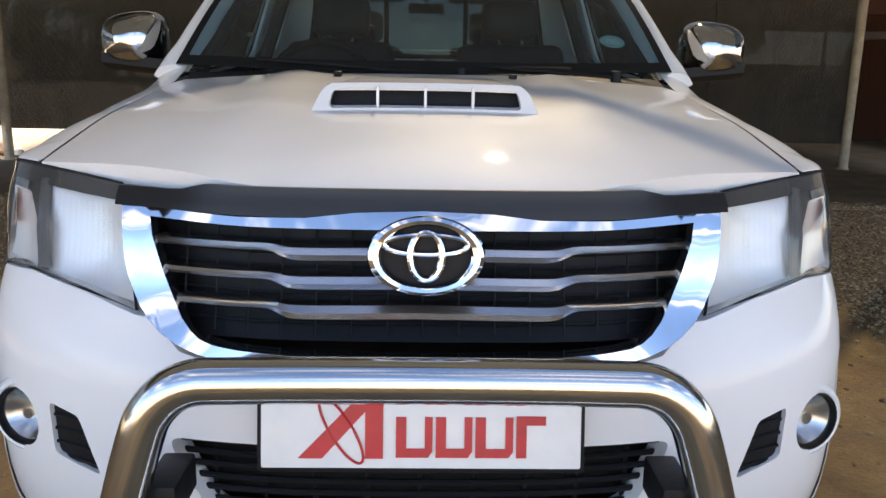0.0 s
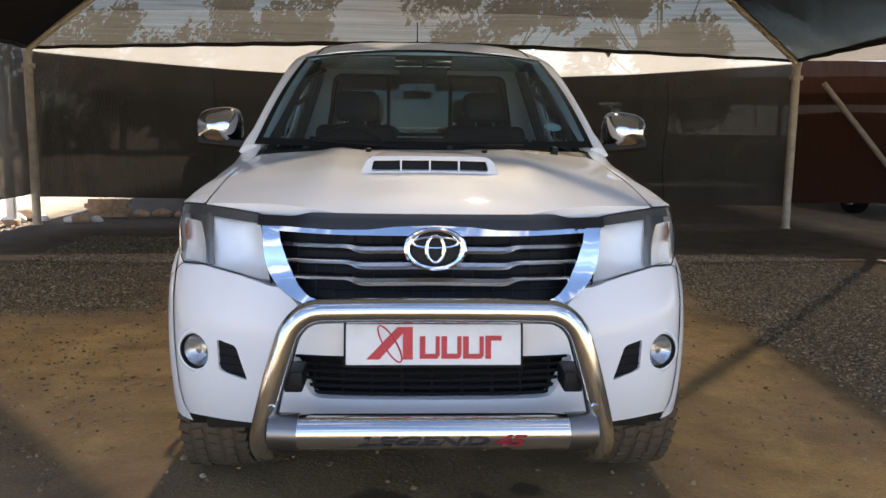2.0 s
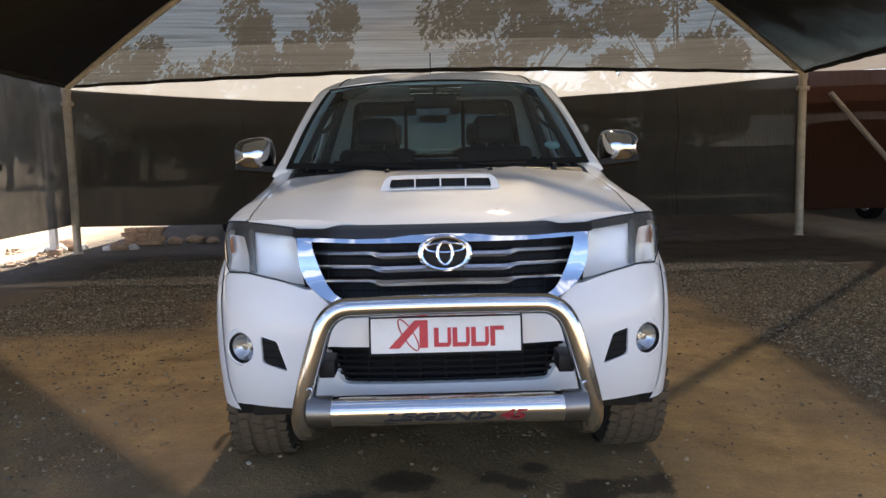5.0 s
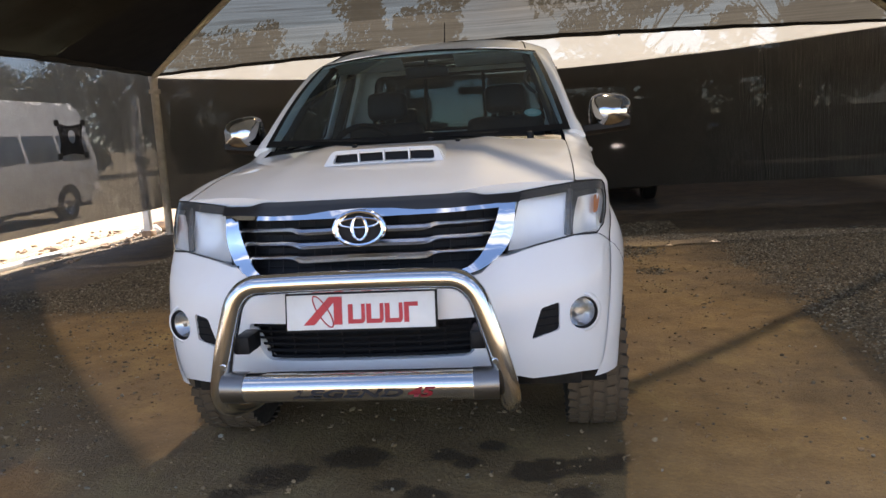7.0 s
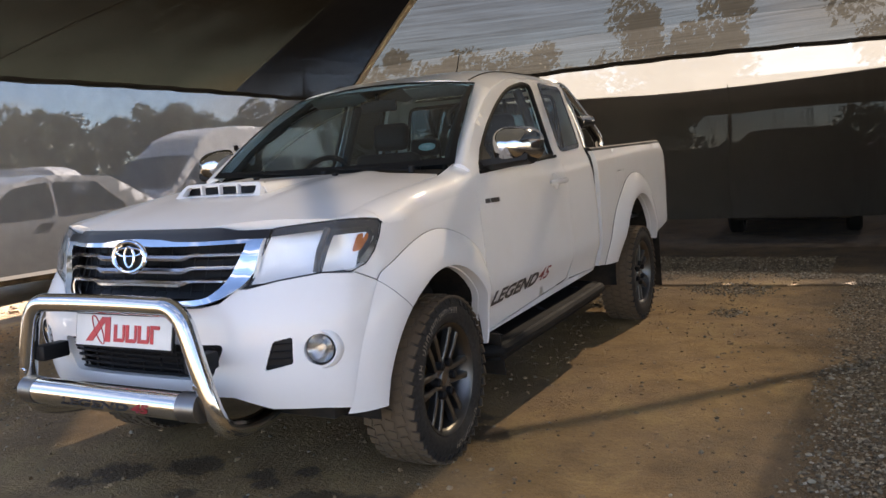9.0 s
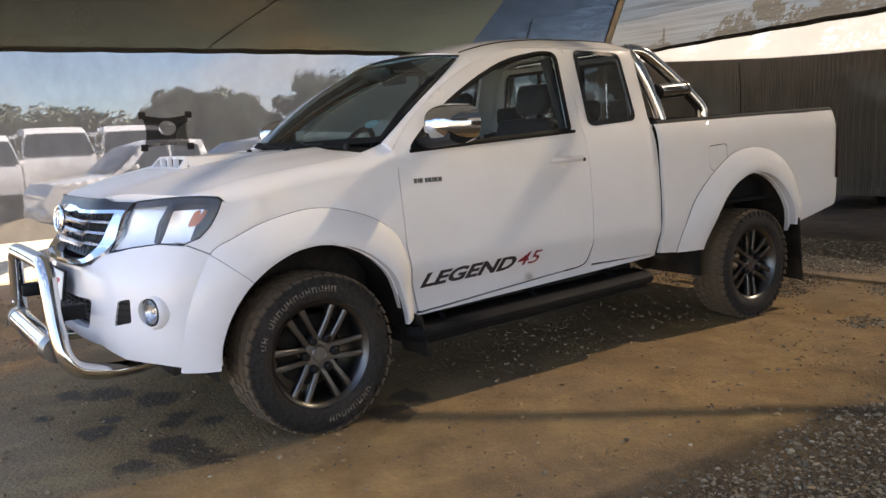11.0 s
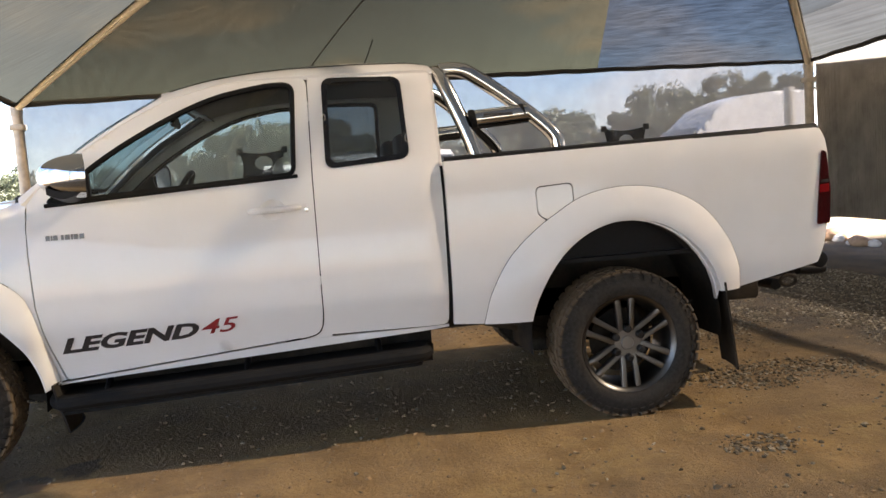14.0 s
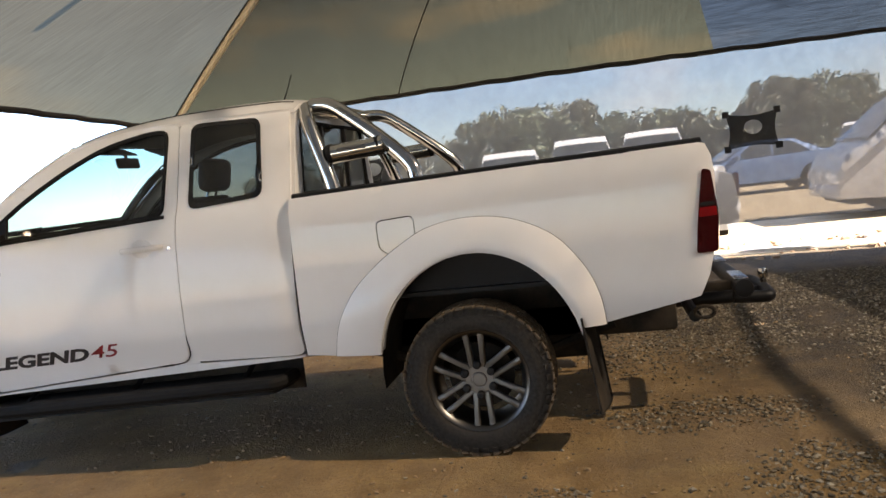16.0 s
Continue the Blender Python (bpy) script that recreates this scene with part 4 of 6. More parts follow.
        part("grab_handle", tube_bm(spline([hb[0] + Vector((s * .03, 0, 0)), hb[1], hb[2], hb[3] + Vector((s * .03, 0, 0))], 4), .010, 8), M["dash"], pi)

    for s in (1, -1):
        build_door(s)
        build_corner(s)
    # back wall of the cab
    outline = [(-.80, .55), (.80, .55), (.815, .80), (.80, 1.10), (.76, 1.24), (.735, 1.28), (.60, 1.68), (.40, 1.725), (0, 1.745), (-.40, 1.725), (-.60, 1.68), (-.735, 1.28), (-.76, 1.24), (-.80, 1.10), (-.815, .80)]
    hole = rounded([(-.60, 1.27), (.60, 1.27), (.54, 1.64), (-.54, 1.64)], .05)
    bw = part("cab_back", sheet_bm(outline, lambda x, z: Vector((x * .985, 3.152 + .012 * math.cos(x * 1.6), z)), [hole], .08, (0, 1, 0), (0, -.02, 0)), M["white"], truck)
    rw = part("rear_window", sheet_bm(rounded([(-.605, 1.265), (.605, 1.265), (.545, 1.645), (-.545, 1.645)], .05), lambda x, z: Vector((x, 3.150, z)), step=.2, facing=(0, 1, 0)), M["tint"], truck, "sliding rear window with black frame")
    rw.visible_shadow = False
    for x in (-.20, .20):
        part("window_bar", box_bm(x - .012, x + .012, 3.139, 3.162, 1.27, 1.64, .003), M["black"], rw)
    part("window_seal", tube_bm([Vector((x, 3.154, z)) for x, z in rounded([(-.60, 1.27), (.60, 1.27), (.54, 1.64), (-.54, 1.64)], .05)] + [Vector((-.585, 3.154, 1.27))], .012, 6), M["rubber"], rw)


def build_door(s):
    frame_line = spline(FRAME_PTS, 4)
    outline = frame_line + rounded([(2.47, 1.696), (2.566, 1.692), (2.560, 1.40), (2.556, 1.22), (2.556, 1.0), (2.556, .64), (2.538, .526), (2.40, .514), (1.445, .432), (1.398, .58), (1.364, .76), (1.354, .98), (1.352, 1.215)], [0, .05, 0, 0, 0, .02, .08, 0, .015, 0, 0, 0, 0])
    hole = rounded([(1.435, 1.196), (2.478, 1.250), (2.502, 1.660), (2.40, 1.664), (2.15, 1.622), (1.93, 1.528), (1.68, 1.388)], [.03, .035, .045, .06, .2, .2, .2])
    cup = [(2.375 + .056 * math.cos(a), 1.102 + .046 * math.sin(a)) for a in np.linspace(0, 2 * math.pi, 24, endpoint=False)]
    door = part("door", sheet_bm(outline, lambda y, z: sided(s, XS(y, z), y, z), [hole, cup], .045, (s, 0, 0), (-s * .028, 0, 0)), M["white"], truck, "white front door with decal low down" if s > 0 else "")
    pane = part("door_window", sheet_bm(hole, lambda y, z: sided(s, XS(y, z) - .016, y, z), step=.12, facing=(s, 0, 0)), M["glass"], door, "clear door glass")
    pane.visible_shadow = False
    part("window_seal", tube_bm([sided(s, XS(y, z) - .006, y, z) for y, z in hole + hole[:1]], .013, 6, False), M["rubber"], door)
    part("belt_moulding", tube_bm([sided(s, XS(y, z) + .002, y, z) for y, z in ((1.43, 1.188), (1.7, 1.203), (2.1, 1.224), (2.495, 1.243))], .009, 6), M["rubber"], door)
    part("door_card", sheet_bm(rounded([(1.46, .56), (2.46, .60), (2.46, 1.235), (1.46, 1.185)], .03), lambda y, z: sided(s, XS(y, z) - .07, y, z), step=.2, facing=(-s, 0, 0)), M["dash"], door)
    # handle: recess, bar and two ends
    h = part("door_handle", tube_bm(spline([sided(s, XS(2.27, 1.097) + .012, 2.272, 1.098), sided(s, XS(2.35, 1.1) + .036, 2.31, 1.100), sided(s, XS(2.4, 1.1) + .036, 2.45, 1.103), sided(s, XS(2.5, 1.1) + .010, 2.497, 1.105)], 5), [.010, .012, .013, .014, .015, .015, .015, .015, .015, .015, .015, .014, .013, .012, .011, .010], 10), M["white"], door, "white pull handle")
    part("handle_cup", sheet_bm(cup, lambda y, z: sided(s, XS(y, z) - .016 * max(0.0, 1 - ((y - 2.375) / .056) ** 2 - ((z - 1.102) / .046) ** 2) ** .7, y, z), step=.012, facing=(s, 0, 0)), M["white"], h)
    part("lock_cylinder", lathe_bm([(0, .011), (.004, .010), (.005, 0)], 14, "x"), M["slat"], h).matrix_local = pose(s * (XS(2.515, 1.09) - .001), 2.522, 1.092, 0, 0, 0 if s > 0 else 180)
    # wing mirror: a deep rounded chrome shell on a black foot
    def shell(th, t, k=1.0):
        r = (abs(math.cos(th) / .106) ** 3.0 + abs(math.sin(th) / .090) ** 3.0) ** (-1 / 3.0)
        size = (1 - t ** 2.6) ** .50 * k
        cx, cz = r * math.cos(th) * size, r * math.sin(th) * size
        return Vector((s * (.938 + cx), 1.635 - .185 * t * k + .28 * cx * (1 - .5 * t), 1.303 + cz - .10 * cx * cz / .1))
    bm = bmesh.new()
    rings = [[bm.verts.new(shell(2 * math.pi * i / 40, t)) for i in range(40)] for t in (0, .12, .25, .38, .5, .62, .73, .82, .90, .96)]
    for ra, rb in zip(rings, rings[1:]):
        for i in range(40):
            bm.faces.new((ra[i], ra[(i + 1) % 40], rb[(i + 1) % 40], rb[i]))
    tip = bm.verts.new(shell(0, 1.0))
    for i in range(40):
        bm.faces.new((rings[-1][i], rings[-1][(i + 1) % 40], tip))
    bmesh.ops.recalc_face_normals(bm, faces=bm.faces[:])
    bm.normal_update()
    if sum(f.normal.y * f.calc_area() for f in bm.faces) > 0:
        bmesh.ops.reverse_faces(bm, faces=bm.faces[:])
    mi = part("wing_mirror", bm, M["mirrorcap"], door, "chrome-capped wing mirror")
    part("mirror_back", sheet_bm(rounded([(-.098, -.074), (.098, -.074), (.098, .074), (-.098, .074)], .035), lambda a, b: Vector((s * (.933 + a), 1.630 + .3 * a, 1.305 + b)), step=.05, facing=(0, 1, 0)), M["black"], mi)
    part("mirror_glass", sheet_bm(rounded([(-.085, -.062), (.085, -.062), (.085, .062), (-.085, .062)], .03), lambda a, b: Vector((s * (.933 + a), 1.634 + .3 * a, 1.305 + b)), step=.05, facing=(0, 1, 0)), M["chrome"], mi)
    part("mirror_base", grid_bm(lambda u, v: Vector((s * (.780 + .24 * u), 1.475 + .13 * v + .03 * u, 1.212 + .022 * u - .022 * math.sin(math.pi * v))), 8, 8, (0, 0, .03)), M["black"], mi, "black mirror foot")
    rp = part("repeater", grid_bm(lambda a, b: shell(-.22 + .36 * a, .10 + .66 * b, 1.012), 6, 8), M["clear"], mi, "clear side repeater")
    part("mirror_foot", sheet_bm(rounded([(1.435, 1.20), (1.62, 1.21), (1.60, 1.33), (1.56, 1.30)], .01), lambda y, z: sided(s, XS(y, z) + .004, y, z), step=.05, facing=(s, 0, 0), turn=(-s * .02, 0, 0)), M["black"], door)
    # badge by the hinge: four plain chrome blocks
    x = 1.428
    for w in (.018, .006, .020, .012, .022, .008, .020, .022):
        part("badge_block", sheet_bm([(x, 1.041), (x + w * .86, 1.041), (x + w * .86, 1.062), (x, 1.062)], lambda y, z: sided(s, XS(y, z) + .003, y, z), step=.03, facing=(s, 0, 0), turn=(-s * .003, 0, 0)), M["rimface"], door)
        x += w + (.012 if w == .020 and x < 1.50 else .003)
    decal(s, door)


def text_sheet(body, height, f, material, parent, name, shear=0.25, spread=1.0, weight=0.040):
    """Letters of the built-in typeface laid on a surface f(along, up)."""
    cu = bpy.data.curves.new("letters", "FONT")
    cu.body, cu.size, cu.shear, cu.resolution_u = body, 1.0, shear, 3
    cu.offset = weight
    tmp = bpy.data.objects.new("letters", cu)
    me = bpy.data.meshes.new_from_object(tmp)
    bpy.data.objects.remove(tmp)
    bm = bmesh.new()
    bm.from_mesh(me)
    bpy.data.meshes.remove(me)
    lo = min(v.co.x for v in bm.verts)
    k = height / .73
    wide = (max(v.co.x for v in bm.verts) - lo) * k * spread
    for v in bm.verts:
        v.co = f((v.co.x - lo) * k * spread, v.co.y * k)
    return part(name, bm, material, parent, smooth=False), wide


def decal(s, door):
    """The dark word and the red number low on the door."""
    def f(a, b, y0=1.440):
        y = y0 + a if s > 0 else 2.165 - (y0 - 1.440) - a
        z = .553 + .028 * (y - 1.44) / .72 + b
        return sided(s, XS(y, z) + .0025, y, z)
    _, w = text_sheet("LEGEND", .066, f, M["decal"], door, "decal_word", .3, 1.66)
    text_sheet("45", .068, lambda a, b: f(a, b + .004, 1.440 + w + .008), M["decal_red"], door, "decal_number", .3, 1.66, .008)


def build_corner(s):
    outline = rounded([(2.5705, 1.696), (3.140, 1.696), (3.140, 1.30), (3.138, 1.05), (3.130, .515), (2.563, .522), (2.5605, .64), (2.5605, 1.0), (2.5605, 1.22), (2.5645, 1.40)], [.03, .02, 0, 0, .03, .02, 0, 0, 0, 0])
    qw = rounded([(2.634, 1.686), (2.998, 1.676), (3.006, 1.290), (2.620, 1.264)], .05, 6)
    inner = rounded([(2.658, 1.664), (2.976, 1.655), (2.982, 1.313), (2.645, 1.288)], .04, 6)
    c = part("cab_corner", sheet_bm(outline, lambda y, z: sided(s, XS(y, z), y, z), [qw], .045, (s, 0, 0), (-s * .03, 0, 0)), M["white"], truck)
    q = part("quarter_window", sheet_bm(qw, lambda y, z: sided(s, XS(y, z) + .004, y, z), step=.08, facing=(s, 0, 0), turn=(-s * .01, 0, 0)), M["tint"], c, "tinted quarter window with black border")
    q.visible_shadow = False
    part("black_border", sheet_bm(qw, lambda y, z: sided(s, XS(y, z) + .0055, y, z), [inner], .05, (s, 0, 0)), M["gloss"], q)
    part("sill_corner", sheet_bm([(2.44, .500), (2.59, .508), (2.59, .66), (2.553, .66)], lambda y, z: sided(s, XS(y, z) - .007, y, z), step=.04, facing=(s, 0, 0)), M["white"], c)
    part("door_seam", tube_bm([sided(s, XS(y, z) - .0035, y, z) for y, z in spline([(2.559, .66), (2.556, .60), (2.546, .553), (2.518, .525), (2.46, .513), (2.38, .506)], 4)], .0028, 5), M["rubber"], c)
    # sill below door and corner
    part("sill", sheet_bm([(1.37, .405), (1.46, .415), (3.130, .500), (3.130, .512), (2.54, .510), (2.4, .505), (1.455, .424), (1.40, .424)], lambda y, z: sided(s, XS(y, z) - .004, y, z), step=.06, facing=(s, 0, 0), turn=(-s * .25, 0, 0)), M["white"], c)


def build_bed():
    for s in (1, -1):
        a = arch(ARCH_R, 12, 168, 18, -.005)
        outline = [(3.151, .512), (3.29, .500), (3.50, .492)] + list(reversed(a)) + [(4.46, .552), (4.56, .562), (4.975, .650), (5.02, .74), (5.055, .86), (5.075, 1.0), (5.078, 1.17), (5.070, 1.25), (5.050, 1.300), (5.030, 1.308), (4.2, 1.290), (3.151, 1.262)]
        flap = rounded([(3.565, 1.118), (3.748, 1.128), (3.750, .970), (3.620, .955), (3.570, .985)], .03)
        side = part("bed_side", sheet_bm(outline, lambda y, z: sided(s, XB(y, z), y, z), [flap] if s > 0 else [], .045, (s, 0, 0), (-s * .03, 0, 0)), M["white"], truck)
        if s > 0:
            small = rounded([(3.570, 1.113), (3.743, 1.123), (3.745, .975), (3.622, .960), (3.575, .988)], .028)
            part("fuel_flap", sheet_bm(small, lambda y, z: sided(s, XB(y, z), y, z), step=.04, facing=(s, 0, 0), turn=(-s * .02, 0, 0)), M["white"], side)
        outer = spline([(3.293, .497), (3.335, .65), (3.425, .80), (3.545, .912), (3.66, .99), (3.80, 1.062), (3.99, 1.092), (4.19, 1.066), (4.37, .975), (4.49, .83), (4.548, .69), (4.566, .556)], 5)
        flare(s, arch(ARCH_R, 170, 17, len(outer)), outer, XB, .050)
        lamp_o = rounded([(5.022, 1.196), (5.060, 1.186), (5.080, 1.00), (5.066, .836), (4.972, .836), (4.982, .94), (4.998, 1.05)], .014)
        tl = part("tail_lamp", sheet_bm(lamp_o, lambda y, z: sided(s, XB(y, z) + .008, y, z), step=.03, facing=(s, 0, 0), turn=(-s * .05, .01, 0)), M["red"], side, "dark red tail lamp")
        part("lamp_band", sheet_bm(rounded([(4.998, 1.030), (5.070, 1.030), (5.074, .990), (4.992, .990)], .006), lambda y, z: sided(s, XB(y, z) + .010, y, z), step=.03, facing=(s, 0, 0)), M["red_bright"], tl, "bright red lens")
        part("lamp_divider", sheet_bm(rounded([(5.004, 1.052), (5.066, 1.052), (5.068, 1.036), (5.000, 1.036)], .004), lambda y, z: sided(s, XB(y, z) + .010, y, z), step=.03, facing=(s, 0, 0)), M["black"], tl)
        # black strip that stands in for the shade between cab and bed
        part("cab_gap_shade", sheet_bm([(3.135, .53), (3.170, .53), (3.170, 1.245), (3.135, 1.245)], lambda y, z: sided(s, XS(3.14, z) - .004, y, z), step=.1, facing=(s, 0, 0), turn=(-s * .02, 0, 0)), M["rubber"], side)
        # rail cap and inner wall
        part("rail_cap", tube_bm([sided(s, XB(y, 1.2) - .055, y, 1.262 + .046 * (y - 3.16) / 1.87) for y in (3.160, 3.6, 4.2, 4.7, 5.035)], .022, 8), M["black"], side, "black plastic rail cap")
        part("inner_wall", grid_bm(lambda u, v: sided(s, .715, 3.165 + 1.84 * u, .75 + .53 * v + .05 * u * v), 4, 2), M["black"], side)
        part("bed_floor_edge", box_bm(min(s * .70, s * .76), max(s * .70, s * .76), 3.165, 4.99, .74, .76), M["black"], side)
    part("bed_floor", box_bm(-.72, .72, 3.165, 5.02, .74, .76), M["black"], truck, "black bed liner floor")
    part("bed_front", box_bm(-.74, .74, 3.160, 3.180, .60, 1.262, .004), M["white"], truck)
    tg = part("tailgate", sheet_bm(rounded([(-.70, .70), (.70, .70), (.715, 1.28), (-.715, 1.28)], .02), lambda x, z: Vector((x, 5.055 + .02 * math.sin((z - .7) / .58 * math.pi) - .03 * (x / .7) ** 2, z)), step=.1, facing=(0, 1, 0), turn=(0, -.04, 0)), M["white"], truck)
    part("tailgate_cap", tube_bm([(-.70, 5.03, 1.296), (0, 5.045, 1.299), (.70, 5.03, 1.296)], .022, 8), M["black"], tg)
    part("tailgate_handle", box_bm(-.09, .09, 5.075, 5.09, 1.08, 1.14, .006), M["black"], tg)
    # rear step bumper and towing gear
    rb = part("rear_bumper", tube_bm([(-.506, 5.205, .612), (.506, 5.205, .612)], .043, 20), M["black"], truck, "black tubular rear step bumper")
    for s in (1, -1):
        part("end_cap", lathe_bm([(0, .044), (.006, .042), (.009, .030), (.009, 0)], 20, "x"), M["black"], rb).matrix_local = pose(s * .504, 5.205, .612, 0, 0, 0 if s > 0 else 180)
        part("arm", box_bm(min(s * .34, s * .40), max(s * .34, s * .40), 4.80, 5.20, .590, .635, .008), M["dark"], rb)
        part("tread_plate", box_bm(min(s * .20, s * .47), max(s * .20, s * .47), 5.17, 5.235, .650, .657, .003), M["slat"], rb, "worn grey tread plate")
        part("recovery_loop", tube_bm([Vector((s * .50 + 0, 5.02 + .045 * math.cos(a), .515 + .028 * math.sin(a))) for a in np.linspace(0, 2 * math.pi, 21)], .009, 8, False), M["dark"], rb, "rusty tow loop")
    tow = part("tow_bar", tube_bm([(.06, 4.80, .500), (.06, 5.20, .500), (.06, 5.36, .515)], .034, 12), M["black"], truck, "black tow bar")
    part("tow_step", tube_bm(spline([(-.22, 5.30, .535), (-.18, 5.36, .535), (.26, 5.36, .535), (.32, 5.30, .535), (.33, 5.18, .545)], 4), .030, 12), M["black"], tow, "black tube step with worn top")
    part("tow_ball", lathe_bm([(.545, .016), (.585, .016), (.595, .024), (.620, .026), (.635, .018), (.638, 0)], 16, "z"), M["steel"], tow).matrix_local = pose(.06, 5.37, 0)
    part("cross_tube", tube_bm([(-.45, 4.98, .49), (.45, 4.98, .49)], .030, 10), M["black"], tow)


def build_wheel(s, y, steer=0.0, turn=30):
    r, w = .352, .118
    hub = thing("wheel", "", "")
    hub.parent = truck
    hub.matrix_local = pose(s * .775, y, .350, 0, 0, steer + (180 if s < 0 else 0))
    for key in ("label", "category"):
        if key in hub:
            del hub[key]
    prof = [(-w + .02, .232), (-w + .005, .25), (-w, .28), (-w + .008, .318), (-w + .022, .338), (-w + .04, .344), (0, .346), (w - .04, .344), (w - .022, .338), (w - .008, .318), (w, .28), (w - .004, .25), (w - .016, .234), (w - .035, .226)]
    ty = part("tyre", lathe_bm(prof, 72, "x"), M["tyre"], hub, "dusty all-terrain tyre with brown tread")
    bm = bmesh.new()
    # tread lugs in five staggered rows
    n = 44
    lug = box_bm(-.5, .5, -.5, .5, -.5, .5)
    base = [v.co.copy() for v in lug.verts]
    quads = [[v.index for v in f.verts] for f in lug.faces]
    lug.free()
    for row, (x, wx) in enumerate(((-.098, .034), (-.052, .036), (0, .040), (.052, .036), (.098, .034))):
        for k in range(n):
            a = 2 * math.pi * (k + .5 * (row % 2)) / n
            rr = .346 if abs(x) < .08 else .341
            m = Matrix.Rotation(a, 4, "X") @ Matrix.Translation((x, 0, rr)) @ Matrix.Rotation(radians(14 if row % 2 else -14), 4, "Z") @ Matrix.Diagonal((wx, .036, .010, 1))
            vs = [bm.verts.new(m @ p) for p in base]
            for q in quads:
                bm.faces.new([vs[i] for i in q])
    # shoulder blocks
    for k in range(n):
        a = 2 * math.pi * k / n
        m = Matrix.Rotation(a, 4, "X") @ Matrix.Translation((w - .012, 0, .324)) @ Matrix.Rotation(radians(-22), 4, "Y") @ Matrix.Diagonal((.012, .024, .030, 1))
        vs = [bm.verts.new(m @ p) for p in base]
        for q in quads:
            bm.faces.new([vs[i] for i in q])
    tagged(part("tread", bm, M["tyre"], ty), kind="stuff")
    # raised pale marks on the side wall: plain blocks in two arcs
    bm = bmesh.new()
    for a0, cnt in (((68, 8), (243, 15)) if y < 2 else ()):
        for i in range(cnt):
            if cnt == 15 and i == 2:
                continue
            a = radians(a0 + (i - cnt / 2) * 6.2)
            # each mark: two strokes and a bar between them
            bar = (i * 7) % 3 - 1
            for rad, off, lr, lt in ((.286, -.0085, .024, .0050), (.286, .0085, .024 if i % 3 else .013, .0050), (.286 + .009 * bar, 0, .0050, .016)):
                m = Matrix.Rotation(-a, 4, "X") @ Matrix.Translation((w - .0020, rad, off)) @ Matrix.Diagonal((.0036, lr, lt, 1))
                vs = [bm.verts.new(m @ p) for p in base]
                for q in quads:
                    bm.faces.new([vs[j] for j in q])
    if y < 2:
        tagged(part("side_mark", bm, M["letter"], ty, "worn pale raised marks"), kind="stuff")
    else:
        bm.free()
    # rim: barrel, lip, hub and six pairs of spokes
    rim_ob = part("rim", lathe_bm([(-.09, .215), (-.08, .20), (.03, .197), (.075, .212), (.088, .221), (.100, .235), (.105, .233), (.099, .222), (.080, .211), (.030, .193), (-.085, .195)], 60, "x"), M["rim"], hub, "gunmetal alloy rim with six double spokes")
    for k in range(6):
        for d in (-1, 1):
            bm = bmesh.new()
            rows = []
            for t in np.linspace(0, 1, 7):
                rad = .060 + .158 * t
                off = d * (.026 + .010 * t)
                hw = .0132 - .002 * math.sin(math.pi * t) + .002 * t
                x = .074 + .006 * math.sin(math.pi * t) + .012 * t * t
                rows.append([bm.verts.new((xx, off + yy, rad)) for yy, xx in ((-hw, x - .03), (-hw, x - .004), (-hw * .6, x), (hw * .6, x), (hw, x - .004), (hw, x - .03))])
            for a, b in zip(rows, rows[1:]):
                for j in range(5):
                    bm.faces.new((a[j], b[j], b[j + 1], a[j + 1]))
            bmesh.ops.recalc_face_normals(bm, faces=bm.faces[:])
            bm.normal_update()
            if sum(f.normal.x for f in bm.faces) < 0:
                bmesh.ops.reverse_faces(bm, faces=bm.faces[:])
            sp = part("spoke", bm, M["rimface"], rim_ob)
            sp.matrix_local = Matrix.Rotation(radians(60 * k + turn), 4, "X")
    part("hub_disc", lathe_bm([(.03, .074), (.066, .072), (.074, .064), (.074, .036), (.080, .034), (.082, .030), (.080, .027), (.081, 0)], 36, "x"), M["hubface"], rim_ob)
    part("brake_disc", lathe_bm([(-.02, .06), (-.02, .155), (-.03, .155), (-.03, .06)], 36, "x"), M["dark"], rim_ob, "dull steel brake disc")
    for k in range(6):
        a = radians(60 * k + turn + 30)
        part("wheel_nut", lathe_bm([(.060, .0195), (.094, .0185), (.100, .011), (.100, 0)], 12, "x"), M["black"], rim_ob).matrix_local = Matrix.Translation((0, .070 * math.cos(a), .070 * math.sin(a)))
    return hub


